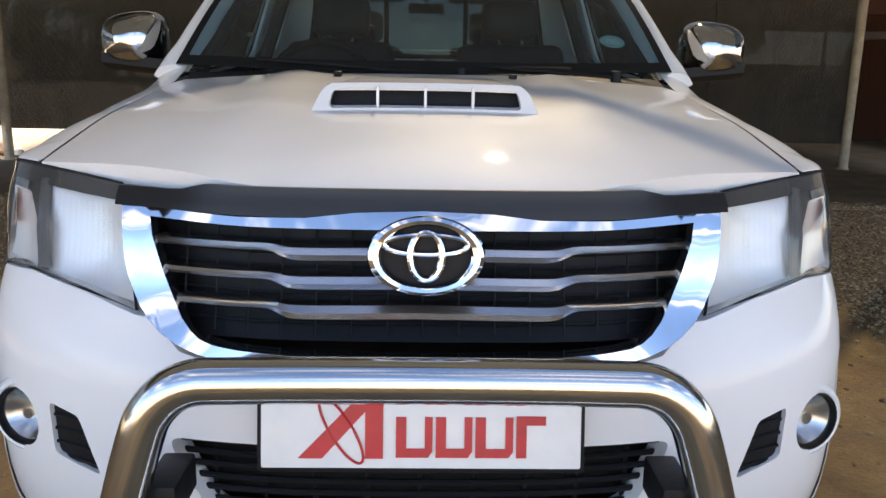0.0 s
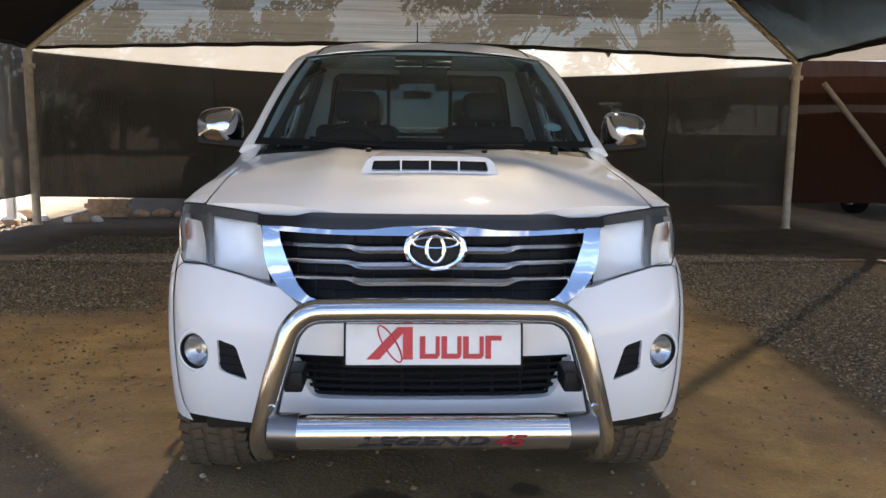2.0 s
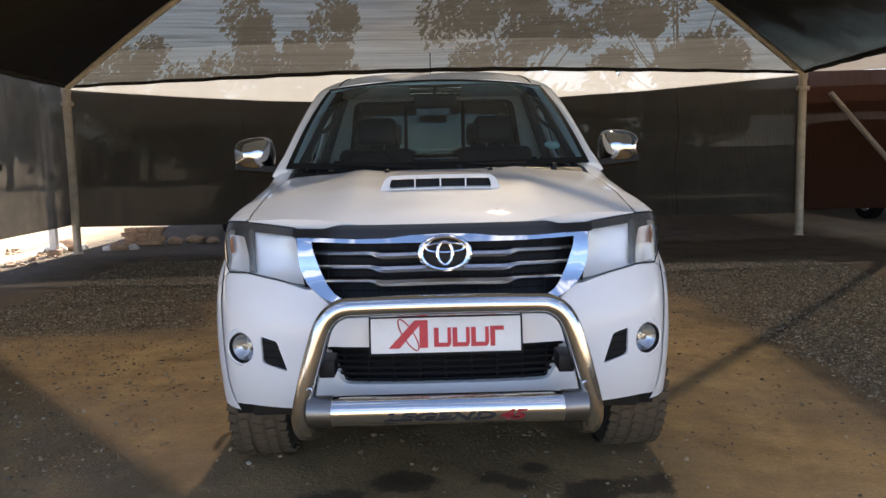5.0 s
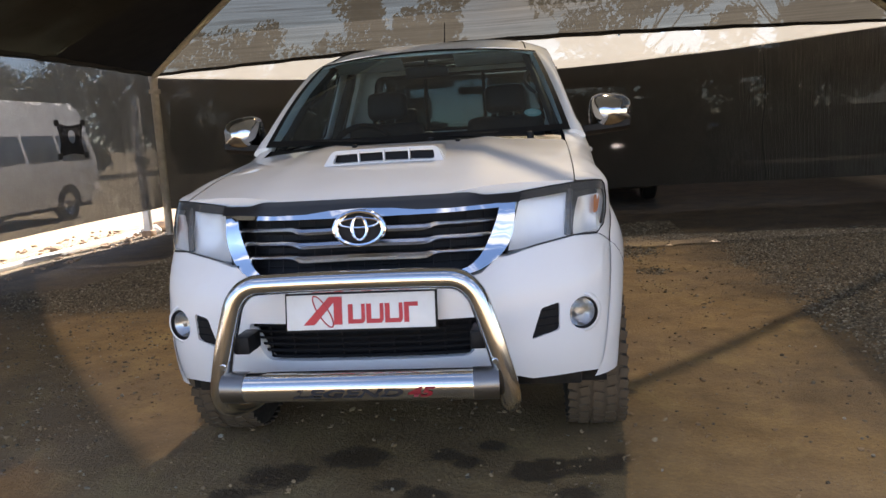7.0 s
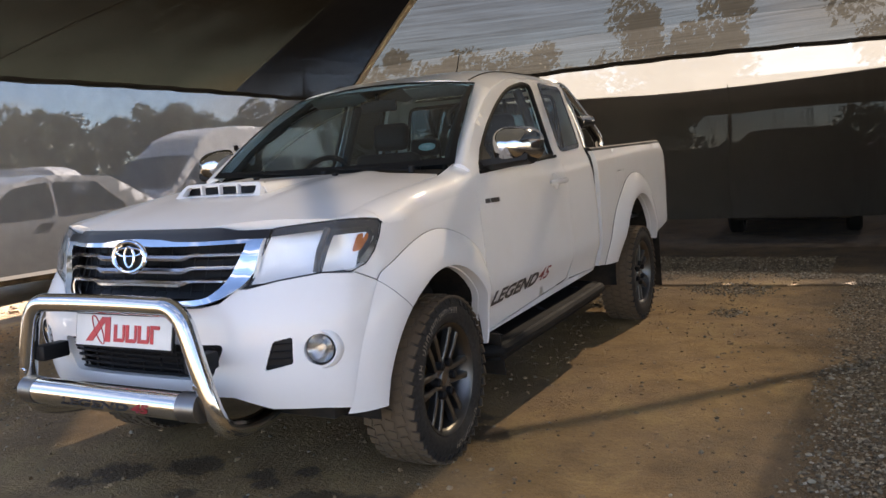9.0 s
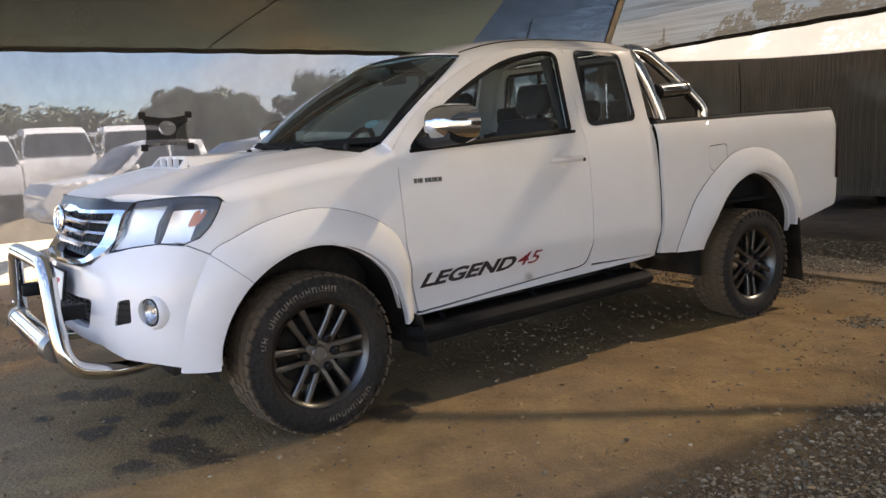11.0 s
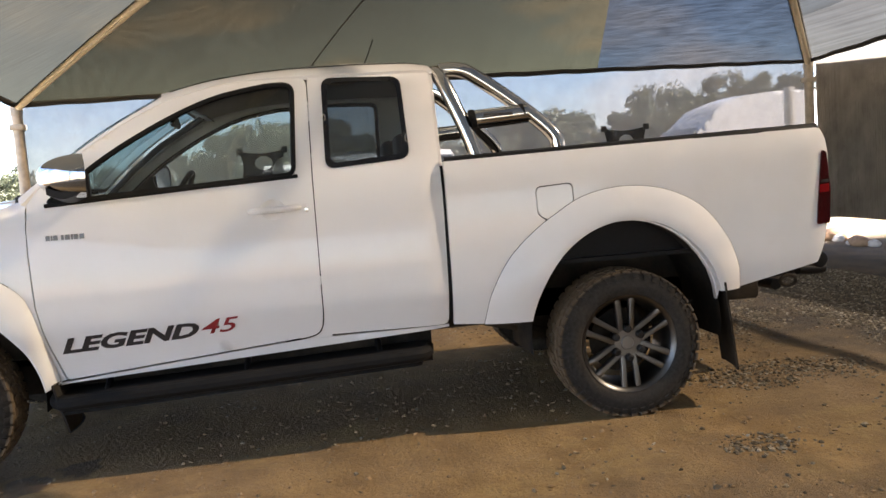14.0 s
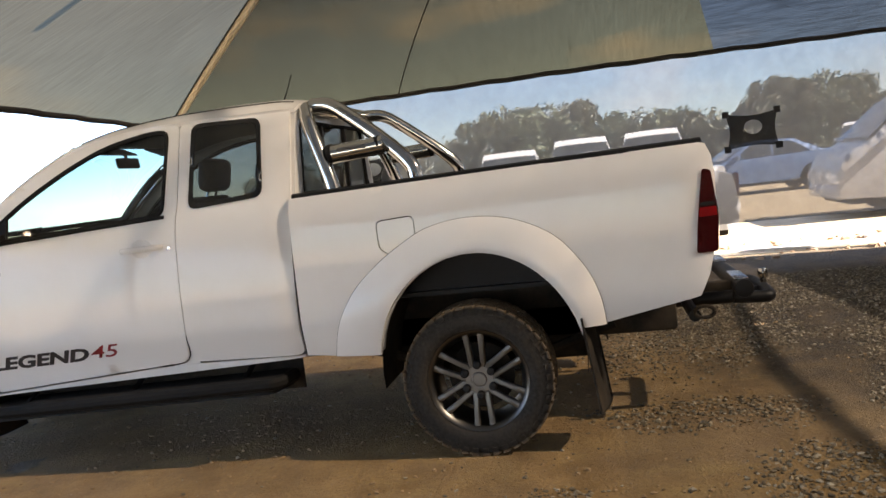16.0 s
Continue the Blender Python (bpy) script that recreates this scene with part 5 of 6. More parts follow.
def build_gear():
    """Side steps, flaps, wheel wells and the dark underside."""
    for s in (1, -1):
        st = part("side_step", sheet_bm(rounded([(.66, 1.385), (.875, 1.42), (.875, 2.98), (.66, 3.02)], .04), lambda x, y: Vector((s * x, y, .352 + .034 * (y - 1.38) + .018)), step=.15, facing=(0, 0, 1), turn=(0, 0, -.075)), M["rubber"], truck, "black side step")
        part("step_tube", tube_bm(spline([(s * .70, 1.37, .345), (s * .845, 1.42, .345), (s * .872, 1.6, .350), (s * .872, 2.8, .392), (s * .845, 2.99, .398), (s * .70, 3.03, .400)], 5), .032, 10), M["rubber"], st)
        for y in (1.6, 2.2, 2.8):
            part("step_bracket", tube_bm([(s * .55, y, .50), (s * .80, y, .36 + .03 * (y - 1.4))], .015, 6), M["black"], st)
        part("skirt", grid_bm(lambda u, v: Vector((s * .655, 1.42 + 1.64 * u, .27 + .05 * u + .24 * v)), 4, 2, (-s * .01, 0, 0)), M["dark"], st)
        for y, z0, z1, w, lean in ((1.395, .22, .43, .24, .05), (4.50, .17, .60, .25, .05)):
            part("mud_flap", grid_bm(lambda u, v: Vector((s * (.64 + w * u), y + lean * (1 - v) + .012 * math.sin(3 * u) - (.05 if y > 3 else 0) * u, z0 + (z1 - z0) * v)), 5, 6, (0, .010, 0)), M["dark"], truck, "black rubber mud flap")
        for c in (ARCH_F, ARCH_R):
            pts = arch(c, -8, 188, 24, -.002)
            bm = bmesh.new()
            rows = [[bm.verts.new((s * x, y, z)) for x in (.815, .60, .42)] for y, z in pts]
            for a, b in zip(rows, rows[1:]):
                for j in range(2):
                    bm.faces.new((a[j], b[j], b[j + 1], a[j + 1]))
            bm.faces.new([r[2] for r in rows])
            part("wheel_well", bm, M["dark"], truck, "dark wheel well liner")
    ub = part("chassis", box_bm(-.42, .42, .35, 4.9, .42, .60, .02), M["dark"], truck, "dusty black chassis")
    part("floor_pan", box_bm(-.77, .77, 1.46, 3.08, .50, .56), M["dark"], ub)
    part("engine_bay", box_bm(-.62, .62, .32, 1.28, .50, .98, .03), M["dark"], ub)
    part("front_axle", tube_bm([(-.68, .885, .36), (.68, .885, .36)], .045, 10), M["dark"], ub)
    part("rear_axle", tube_bm([(-.68, 3.97, .36), (-.2, 3.97, .36), (0, 3.97, .36), (.2, 3.97, .36), (.68, 3.97, .36)], [.045, .05, .14, .05, .045], 12), M["dark"], ub)
    part("exhaust", tube_bm([(-.35, 3.2, .44), (-.42, 4.0, .52), (-.50, 4.9, .48)], .03, 8), M["dark"], ub)
    for s in (1, -1):
        part("leaf_spring", tube_bm(spline([(s * .52, 3.35, .46), (s * .52, 3.97, .33), (s * .52, 4.6, .50)], 6), .022, 6), M["dark"], ub)
        part("bash_panel", box_bm(min(s * .40, s * .72), max(s * .40, s * .72), .30, .42, .34, .46, .01), M["dark"], ub)


def build_nudge_bar():
    nb = part("nudge_bar", tube_bm(spline([(-.44, .36, .365), (-.455, .18, .345), (-.478, .02, .375), (-.482, -.045, .44), (-.455, -.062, .56), (-.415, -.066, .70), (-.388, -.066, .765), (-.340, -.066, .803), (-.26, -.066, .810), (0, -.066, .812),
                                           (.26, -.066, .810), (.340, -.066, .803), (.388, -.066, .765), (.415, -.066, .70), (.455, -.062, .56), (.482, -.045, .44), (.478, .02, .375), (.455, .18, .345), (.44, .36, .365)], 7), .034, 20), M["steel"], truck, "polished stainless nudge bar with black collars")
    part("lower_tube", tube_bm([(-.395, -.075, .470), (.395, -.075, .470)], .050, 24), M["steel"], nb)
    for s in (1, -1):
        part("collar", tube_bm([(s * .372, -.075, .470), (s * .452, -.068, .470)], .0525, 24), M["hubface"], nb)
        part("bracket", box_bm(s * .392 - .026, s * .392 + .026, -.055, .06, .575, .635, .006), M["black"], nb)
        part("bolt", lathe_bm([(-.006, .012), (0, .012), (.003, .009), (.003, 0)], 12, "z"), M["chrome"], nb).matrix_local = pose(s * .447, -.092, .545, 100, 0, 0)

    def f(a, b, x0):
        t = (b - .026) / .050
        return Vector((x0 + a, -.075 - .0515 * math.cos(t), .470 + .0515 * math.sin(t)))
    _, w = text_sheet("LEGEND", .030, lambda a, b: f(a, b, -.21), M["decal"], nb, "etched_word", .3, 2.3)
    text_sheet("45", .034, lambda a, b: f(a, b, -.21 + w + .012), M["decal_red"], nb, "etched_number", .3, 1.7)


def build_sports_bar():
    """Two polished hoops over the front of the bed with a brace tube between them."""
    sb = part("sports_bar", tube_bm(spline([(.665, 3.335, 1.28), (.645, 3.30, 1.40), (.60, 3.235, 1.58), (.555, 3.205, 1.665), (.48, 3.19, 1.702), (.30, 3.19, 1.706), (-.30, 3.19, 1.706), (-.48, 3.19, 1.702), (-.555, 3.205, 1.665), (-.60, 3.235, 1.58), (-.645, 3.30, 1.40), (-.665, 3.335, 1.28)], 6), .036, 16), M["steel"], truck, "polished stainless sports bar hoops")
    for s in (1, -1):
        part("rear_leg", tube_bm(spline([(s * .660, 3.745, 1.285), (s * .650, 3.725, 1.36), (s * .615, 3.62, 1.47), (s * .56, 3.42, 1.635), (s * .53, 3.32, 1.700), (s * .49, 3.22, 1.712)], 6), .036, 16), M["steel"], sb)
        part("side_brace", tube_bm([(s * .635, 3.325, 1.452), (s * .638, 3.60, 1.470)], .046, 14), M["steel"], sb, "steel brace tube with dark ends")
        for y in (3.335, 3.575):
            part("brace_end", tube_bm([(s * .635, y - .012, 1.453 + .06 * (y - 3.33)), (s * .637, y + .012, 1.457 + .06 * (y - 3.33))], .0475, 14), M["rubber"], sb)
        part("brace_mark", box_bm(min(s * .680, s * .684), max(s * .680, s * .684), 3.38, 3.52, 1.462, 1.478), M["decal"], sb)
        for y in (3.335, 3.745):
            part("foot_plate", box_bm(s * .665 - .05, s * .665 + .05, y - .055, y + .055, 1.272, 1.288, .004), M["black"], sb)
    part("rear_cross", tube_bm([(-.49, 3.22, 1.712), (.49, 3.22, 1.712)], .030, 12), M["steel"], sb)


def build_inside():
    db = part("dashboard", sheet_bm(rounded([(-.66, 1.30), (.66, 1.30), (.66, 1.72), (-.66, 1.72)], .06), lambda x, y: Vector((x, y, 1.205 - .35 * max(0, y - 1.62) ** 2 * 20 + .03 * math.exp(-((x + .36) / .16) ** 2) * (1 if y > 1.45 else .4))), step=.06, facing=(0, 0, 1), turn=(0, 0, -.28)), M["dash"], truck, "dark grey dashboard")
    part("centre_stack", box_bm(-.12, .12, 1.62, 1.74, .75, 1.17, .02), M["dash"], db)
    sw = part("steering_wheel", tube_bm([Vector((.185 * math.cos(a), .185 * math.sin(a), 0)) for a in np.linspace(0, 2 * math.pi, 33)], .016, 10, False), M["black"], truck, "black four-spoke steering wheel")
    sw.matrix_local = pose(-.37, 1.80, 1.15, 62, 0, 0)
    part("boss", lathe_bm([(-.03, .07), (.0, .075), (.02, .06), (.025, 0)], 20, "z"), M["black"], sw)
    for a in (0, 180, 235, 305):
        part("wheel_spoke", tube_bm([Vector((0, 0, 0)), Vector((.18 * math.cos(radians(a)), .18 * math.sin(radians(a)), 0))], .014, 6), M["black"], sw)
    part("column", tube_bm([(-.37, 1.80, 1.14), (-.37, 1.60, 1.02)], .035, 10), M["black"], sw)
    rm = part("rear_view_mirror", box_bm(-.115, .115, -.012, .012, -.032, .032, .012), M["black"], truck, "black interior mirror")
    rm.matrix_local = pose(0, 1.875, 1.575, 8, 0, 0)
    part("mirror_stem", tube_bm([(0, 0, .02), (0, -.01, .070)], .010, 8), M["black"], rm)
    for s in (1, -1):
        part("sun_visor", box_bm(-.19, .19, -.006, .006, -.065, .065, .006), M["trim"], truck, "pale sun visor").matrix_local = pose(s * .33, 1.965, 1.632, 66, 0, 0)
        seat = part("front_seat", box_bm(s * .37 - .24, s * .37 + .24, 1.95, 2.45, .72, .92, .05, 3), M["cloth"], truck, "dark leather front seat")
        bk = part("backrest", box_bm(-.235, .235, -.06, .06, 0, .46, .05, 3), M["cloth"], seat)
        bk.matrix_local = pose(s * .37, 2.42, .88, -16, 0, 0)
        hr = part("headrest", box_bm(-.125, .125, -.05, .05, 0, .175, .045, 3), M["cloth"], seat)
        hr.matrix_local = pose(s * .37, 2.575, 1.345, -10, 0, 0)
        for dx in (-.05, .05):
            part("headrest_post", tube_bm([(s * .37 + dx, 2.540, 1.28), (s * .37 + dx, 2.570, 1.365)], .007, 8), M["chrome"], seat)
        part("rear_post", tube_bm([(s * .74, 2.51, .60), (s * .700, 2.51, 1.24), (s * .560, 2.51, 1.64)], .028, 8), M["dash"], truck)
        jump = part("rear_seat", box_bm(s * .36 - .22, s * .36 + .22, 2.72, 3.05, .80, .95, .04, 3), M["cloth"], truck, "dark rear jump seat")
        part("rear_backrest", box_bm(s * .36 - .22, s * .36 + .22, 2.98, 3.07, .93, 1.26, .03, 3), M["cloth"], jump)
        part("rear_headrest", box_bm(s * .36 - .11, s * .36 + .11, 2.98, 3.05, 1.30, 1.42, .03, 3), M["cloth"], jump)
        part("corner_lining", sheet_bm(rounded([(2.56, .60), (3.05, .60), (3.05, 1.24), (2.56, 1.24)], .03), lambda y, z: sided(s, XS(y, z) - .06, y, z), step=.2, facing=(-s, 0, 0)), M["dash"], truck)
    part("back_lining", box_bm(-.70, .70, 3.055, 3.075, .60, 1.25), M["dash"], truck)


build_nose()
build_grille()
for _s in (1, -1):
    build_headlamp(_s)
build_bonnet()
for _s in (1, -1):
    build_wing(_s)
build_cab()
build_bed()
for _s in (1, -1):
    build_wheel(_s, .885, 2.0)
    build_wheel(_s, 3.970, 0.0, 2)
build_gear()
build_nudge_bar()
build_sports_bar()
build_inside()


# ---------------------------------------------------------------- the ground
def ground_height(x, y):
    d = math.hypot(x, y - 2.5)
    near = 1.0 if d < 14 else 0.0
    h = 0.0
    if x < -5.2:
        far = min(30.0, -x - 5.2)
        h = -.006 * far - .20 * min(12.0, max(0.0, 5.0 - y)) * min(1.0, far / 6)
    elif near:
        h = .010 * noise.noise(Vector((x * .9, y * .9, 0))) + .007 * noise.noise(Vector((x * 3.1, y * 3.1, 4)))
        for wx in (-.8, .8):
            if abs(x - wx) < .3:
                h *= .3
    return h


def build_ground():
    def axis(c):
        a = [c + v for v in np.arange(-9, 9.01, .12)]
        far = [9.6, 10.6, 12.5, 16, 22, 32, 50, 80, 140, 260, 520]
        return [c - v for v in reversed(far)] + a + [c + v for v in far]
    xs, ys = axis(0.0), axis(3.0)
    verts = [(x, y, ground_height(x, y)) for x in xs for y in ys]
    ny = len(ys)
    faces = [(i * ny + j, (i + 1) * ny + j, (i + 1) * ny + j + 1, i * ny + j + 1) for i in range(len(xs) - 1) for j in range(ny - 1)]
    me = bpy.data.meshes.new("ground")
    me.from_pydata(verts, [], faces)
    me.polygons.foreach_set("use_smooth", [True] * len(faces))
    me.materials.append(M["ground"])
    return tagged(new("ground", me), "trodden brown earth with grey gravel at both sides", "ground", kind="structure")


def lumps(name, material, label, category, spots, seed):
    """Many small uneven lumps lying on the ground; spots: x, y and radius of each."""
    rnd = np.random.default_rng(seed)
    ico = bmesh.new()
    bmesh.ops.create_icosphere(ico, subdivisions=1, radius=1)
    base = np.array([v.co[:] for v in ico.verts])
    tri = np.array([[v.index for v in f.verts] for f in ico.faces])
    ico.free()
    n, m = len(spots), len(base)
    spots = np.array(spots)
    size = rnd.uniform(.7, 1.3, (n, 3)) * (1, 1, .65) * spots[:, 2:3]
    V = base[None] * rnd.uniform(.55, 1.3, (n, m, 1)) * size[:, None]
    a = rnd.uniform(0, 6.28, n)
    c, s = np.cos(a)[:, None], np.sin(a)[:, None]
    h = np.array([ground_height(x, y) for x, y, _ in spots]) + spots[:, 2] * .22
    P = np.stack([V[:, :, 0] * c - V[:, :, 1] * s + spots[:, 0:1], V[:, :, 0] * s + V[:, :, 1] * c + spots[:, 1:2], V[:, :, 2] + h[:, None]], -1).reshape(-1, 3)
    T = (tri[None] + (np.arange(n) * m)[:, None, None]).reshape(-1, 3)
    me = bpy.data.meshes.new(name)
    me.from_pydata(P.tolist(), [], T.tolist())
    me.materials.append(material)
    return tagged(new(name, me), label, category, kind="stuff")


def gravel_share(x, y):
    """How thick the crushed stone lies: at the side, behind the pickup and in thin drifts."""
    w = .9 * noise.noise(Vector((x * .8, y * .8, 2))) + .5 * noise.noise(Vector((x * 2.3, y * 2.3, 7)))
    side = (x - 2.12) / .20 + 1.0 * w
    rear = (y - 6.0) / .25 + 1.6 * w
    for cx, cy, rx, ry in ((.42, 5.0, .34, .70), (-1.9, 5.2, 1.5, .85), (1.42, 4.3, .24, .30), (1.25, 5.35, .38, .40), (.3, 5.95, .5, .25)):
        rear = max(rear, 2.2 - 2.2 * math.hypot((x - cx) / rx, (y - cy) / ry) + 1.3 * w)
    left = min((-1.7 - x) / .5, (y - 3.4) / .5) + 1.3 * w
    thin = .16 * min(1.0, max(0.0, (-1.3 - x) / .6))
    return max(.012, thin, min(1.0, max(side, rear, left)))


def build_gravel():
    rnd = random.Random(4)
    spots = []
    for count, x0, x1, y0, y1, big in ((64000, 1.75, 4.3, -1.2, 6.4, .84), (36000, -3.8, 2.0, 3.4, 7.6, 1.0), (9000, -4.6, 2.2, -2.6, 4.5, .85)):
        got = 0
        while got < count:
            x, y = rnd.uniform(x0, x1), rnd.uniform(y0, y1)
            if rnd.random() < gravel_share(x, y):
                spots.append((x, y, rnd.choice((.004, .005, .007, .008, .010, .013)) * rnd.uniform(.8, 1.2) * big))
                got += 1
    lumps("gravel", M["pebble"], "loose grey-brown crushed stone in drifts over the earth", "gravel", spots, 4)
    spots = []
    while len(spots) < 5000:
        x, y = rnd.uniform(-2.5, 3.6), rnd.uniform(-1.8, 6.0)
        if rnd.random() < .12 + 1.6 * max(0, noise.noise(Vector((x * 1.7, y * 1.7, 12)))):
            spots.append((x, y, rnd.choice((.003, .004, .005, .007, .011)) * rnd.uniform(.8, 1.3)))
    rubble = [(rnd.uniform(-6.6, -4.95), rnd.uniform(3.0, 9.6), rnd.choice((.008, .012, .018, .03, .045)) * rnd.uniform(.7, 1.2)) for _ in range(420)]
    lumps("rubble", M["brick"], "brown rubble and clods along the foot of the net", "rubble", rubble, 6)
    lumps("earth_clods", M["clod"], "small crumbs of brown earth on trodden ground", "earth", spots, 5)


# ---------------------------------------------------------------- the shade-net canopy
PA, PB, PC, PD = Vector((-4.93, 8.72, 2.28)), Vector((5.17, 8.87, 2.28)), Vector((-4.90, -.45, 2.24)), Vector((5.25, -.45, 2.30))
APEX = Vector((.15, 4.75, 4.05))


def hip(corner, t):
    p = corner.lerp(APEX, t)
    return p + Vector((0, 0, .16 * math.sin(math.pi * t)))


def ribs(parent, f, count, nv, depth, mat="thread", taper=False):
    """The fine ribs on the inner side of a net: one narrow upright strip for each u; pale ones on the back wall imitate
    its sheen.
    """
    V, T = [], []
    rnd = random.Random(count)
    for i in range(count):
        k, at = len(V), (i + .5 + rnd.uniform(-.14, .14)) / count
        # where the panel narrows towards its top, every second rib ends half-way up and every fourth at three quarters
        n = nv if not taper else nv // 2 if i % 2 else 3 * nv // 4 if i % 4 else nv
        for j in range(n + 1):
            p = f(at, j / nv)
            V += [tuple(p), tuple(p + depth)]
        T += [(k + 2 * j, k + 2 * j + 2, k + 2 * j + 3, k + 2 * j + 1) for j in range(n)]
    me = bpy.data.meshes.new("rib_threads")
    me.from_pydata(V, [], T)
    me.materials.append(M[mat])
    ob = new("rib_threads", me)
    ob.parent = parent
    tagged(ob, "fine strips standing off the net", kind="stuff")


def canopy_panel(name, a, b, mat, label, t0=0.0, t1=1.0, sag=.30, lift=0.0, rib=0, v0=0.0, v1=1.0, seams=()):
    """One triangular face of the tent between two hip tubes; its lower edge hangs in a shallow curve."""
    def f(u, v):
        s = t0 + (t1 - t0) * u
        v = v0 + (v1 - v0) * v
        lo, hi = hip(a, v), hip(b, v)
        p = lo.lerp(hi, s)
        edge = math.sin(math.pi * s)
        drop = (-.10 * edge * (1 - v) * lift) + sag * edge * math.sin(math.pi * min(1, v)) * .5
        inward = (APEX - p)
        inward.z = 0
        if inward.length > 1e-6:
            inward.normalize()
        return p - Vector((0, 0, drop)) + inward * (.30 * edge * (1 - v)) + Vector((0, 0, .012 * noise.noise(p * 1.4)))
    ob = finish(grid_bm(f, 28, 20), name, mat)
    if rib:
        ribs(ob, f, rib, 16, Vector((0, 0, -.0042)), taper=True)
    for u in seams:
        part("panel_seam", tube_bm([f(u + .004 * math.sin(v * 9), v) + Vector((0, 0, -.008)) for v in np.linspace(0, 1, 24)], .007, 5), M["hem"], ob, "dark stitched seam across the net")
    return tagged(ob, label, "shade net", kind="structure")


def build_canopy():
    canopy_panel("canopy_rear", PA, PB, M["net_rear"], "thin grey-brown shade net roof panel", sag=.22, lift=1.0, v0=.17)
    canopy_panel("canopy_rear_band", PA, PB, M["net_band"], "doubled grey-brown shade net along the rear hem", sag=.22, lift=1.0, v1=.17)
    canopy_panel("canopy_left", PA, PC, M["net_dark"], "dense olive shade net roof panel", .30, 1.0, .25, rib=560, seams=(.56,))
    canopy_panel("canopy_left_patch", PA, PC, M["net_blue"], "lighter grey shade net strip in the roof", .0, .30, .25, rib=320)
    canopy_panel("canopy_right", PB, PD, M["net_olive_shaded"], "dense olive shade net roof panel", rib=660)
    canopy_panel("canopy_front", PC, PD, M["net_olive_lit"], "dense olive shade net roof panel")
    rnd = random.Random(2)
    # hems: black rope along each lower edge, a little uneven
    for a, b, nm in ((PA, PB, "rear"), (PA, PC, "left"), (PB, PD, "right"), (PC, PD, "front")):
        pts = []
        for i in range(41):
            s = i / 40
            p = a.lerp(b, s)
            inward = APEX - p
            inward.z = 0
            inward.normalize()
            p = p + inward * (.30 * math.sin(math.pi * s)) + Vector((0, 0, (.088 * math.sin(math.pi * s) if nm == "rear" else 0.0) - .012 - .006 * math.sin(i * 2.1)))
            pts.append(p)
        fold = lambda u, v: pts[round(u * 40)] + (APEX - pts[round(u * 40)]).normalized() * (.085 * v) + Vector((0, 0, .004))
        tagged(finish(grid_bm(fold, 40, 2), "hem_fold", M["hem"]), "folded and stitched net edge", "net hem", kind="structure")
        tagged(finish(tube_bm(pts, .012, 6), "hem_rope", M["hem"]), "black rope hem along the net edge", "rope")
    for c in (PA, PB, PC, PD):
        post = thing("canopy_post", "steel post of the shade canopy, dusty cream paint", "post", group="canopy posts")
        post.matrix_world = Matrix.Translation((c.x, c.y, 0))
        part("pole", tube_bm([(0, 0, -.1), (0, 0, c.z)], .055, 18), M["galv"], post)
        part("cap", lathe_bm([(c.z - .10, .062), (c.z - .02, .064), (c.z + .02, .05), (c.z + .03, 0)], 18, "z"), M["galv"], post)
        part("clamp", box_bm(-.07, .07, -.07, .07, c.z - .26, c.z - .20, .01), M["galv"], post)
        part("collar", lathe_bm([(0, .075), (.012, .072), (.03, .056)], 18, "z"), M["galv"], post)
    for c in (PA, PB, PC, PD):
        tagged(finish(tube_bm([hip(c, t) + Vector((0, 0, -.035)) for t in np.linspace(0, 1, 20)], .038, 12), "hip_tube", M["beam"]), "cream steel hip tube under the canopy", "roof tube", group="hip tubes")
        out = (c - APEX).cross(Vector((0, 0, 1))).normalized()
        tagged(finish(grid_bm(lambda u, v: hip(c, u) + out * (.055 * (2 * v - 1)) + Vector((0, 0, .012 - .03 * (2 * v - 1) ** 2)), 30, 4), "hip_seam", M["net_seam"]), "doubled net seam over the hip tube", "net seam", kind="structure")


def hang(name, p0, p1, top, bottom, mat, label, wave=.03, nu=40, nv=12, bulge=0.0, rib=0, fin=.0026, thread="pale_thread"):
    """A net wall between two corners; top and bottom: heights along it."""
    d = (p1 - p0)
    n = Vector((-d.y, d.x, 0)).normalized()

    def f(u, v):
        p = p0.lerp(p1, u)
        z0, z1 = bottom(u), top(u)
        z = z0 + (z1 - z0) * v
        return Vector((p.x, p.y, z)) + n * (bulge * math.sin(math.pi * u) + wave * (noise.noise(Vector((u * 9, v * 1.4, 3))) + .6 * math.sin(u * 19) * (1 - v)) )
    ob = tagged(finish(grid_bm(f, nu, nv), name, mat), label, "shade net wall", kind="structure")
    if rib:
        ribs(ob, f, rib, nv, n * fin, thread)
    return ob


LEFT_BULGE = .26


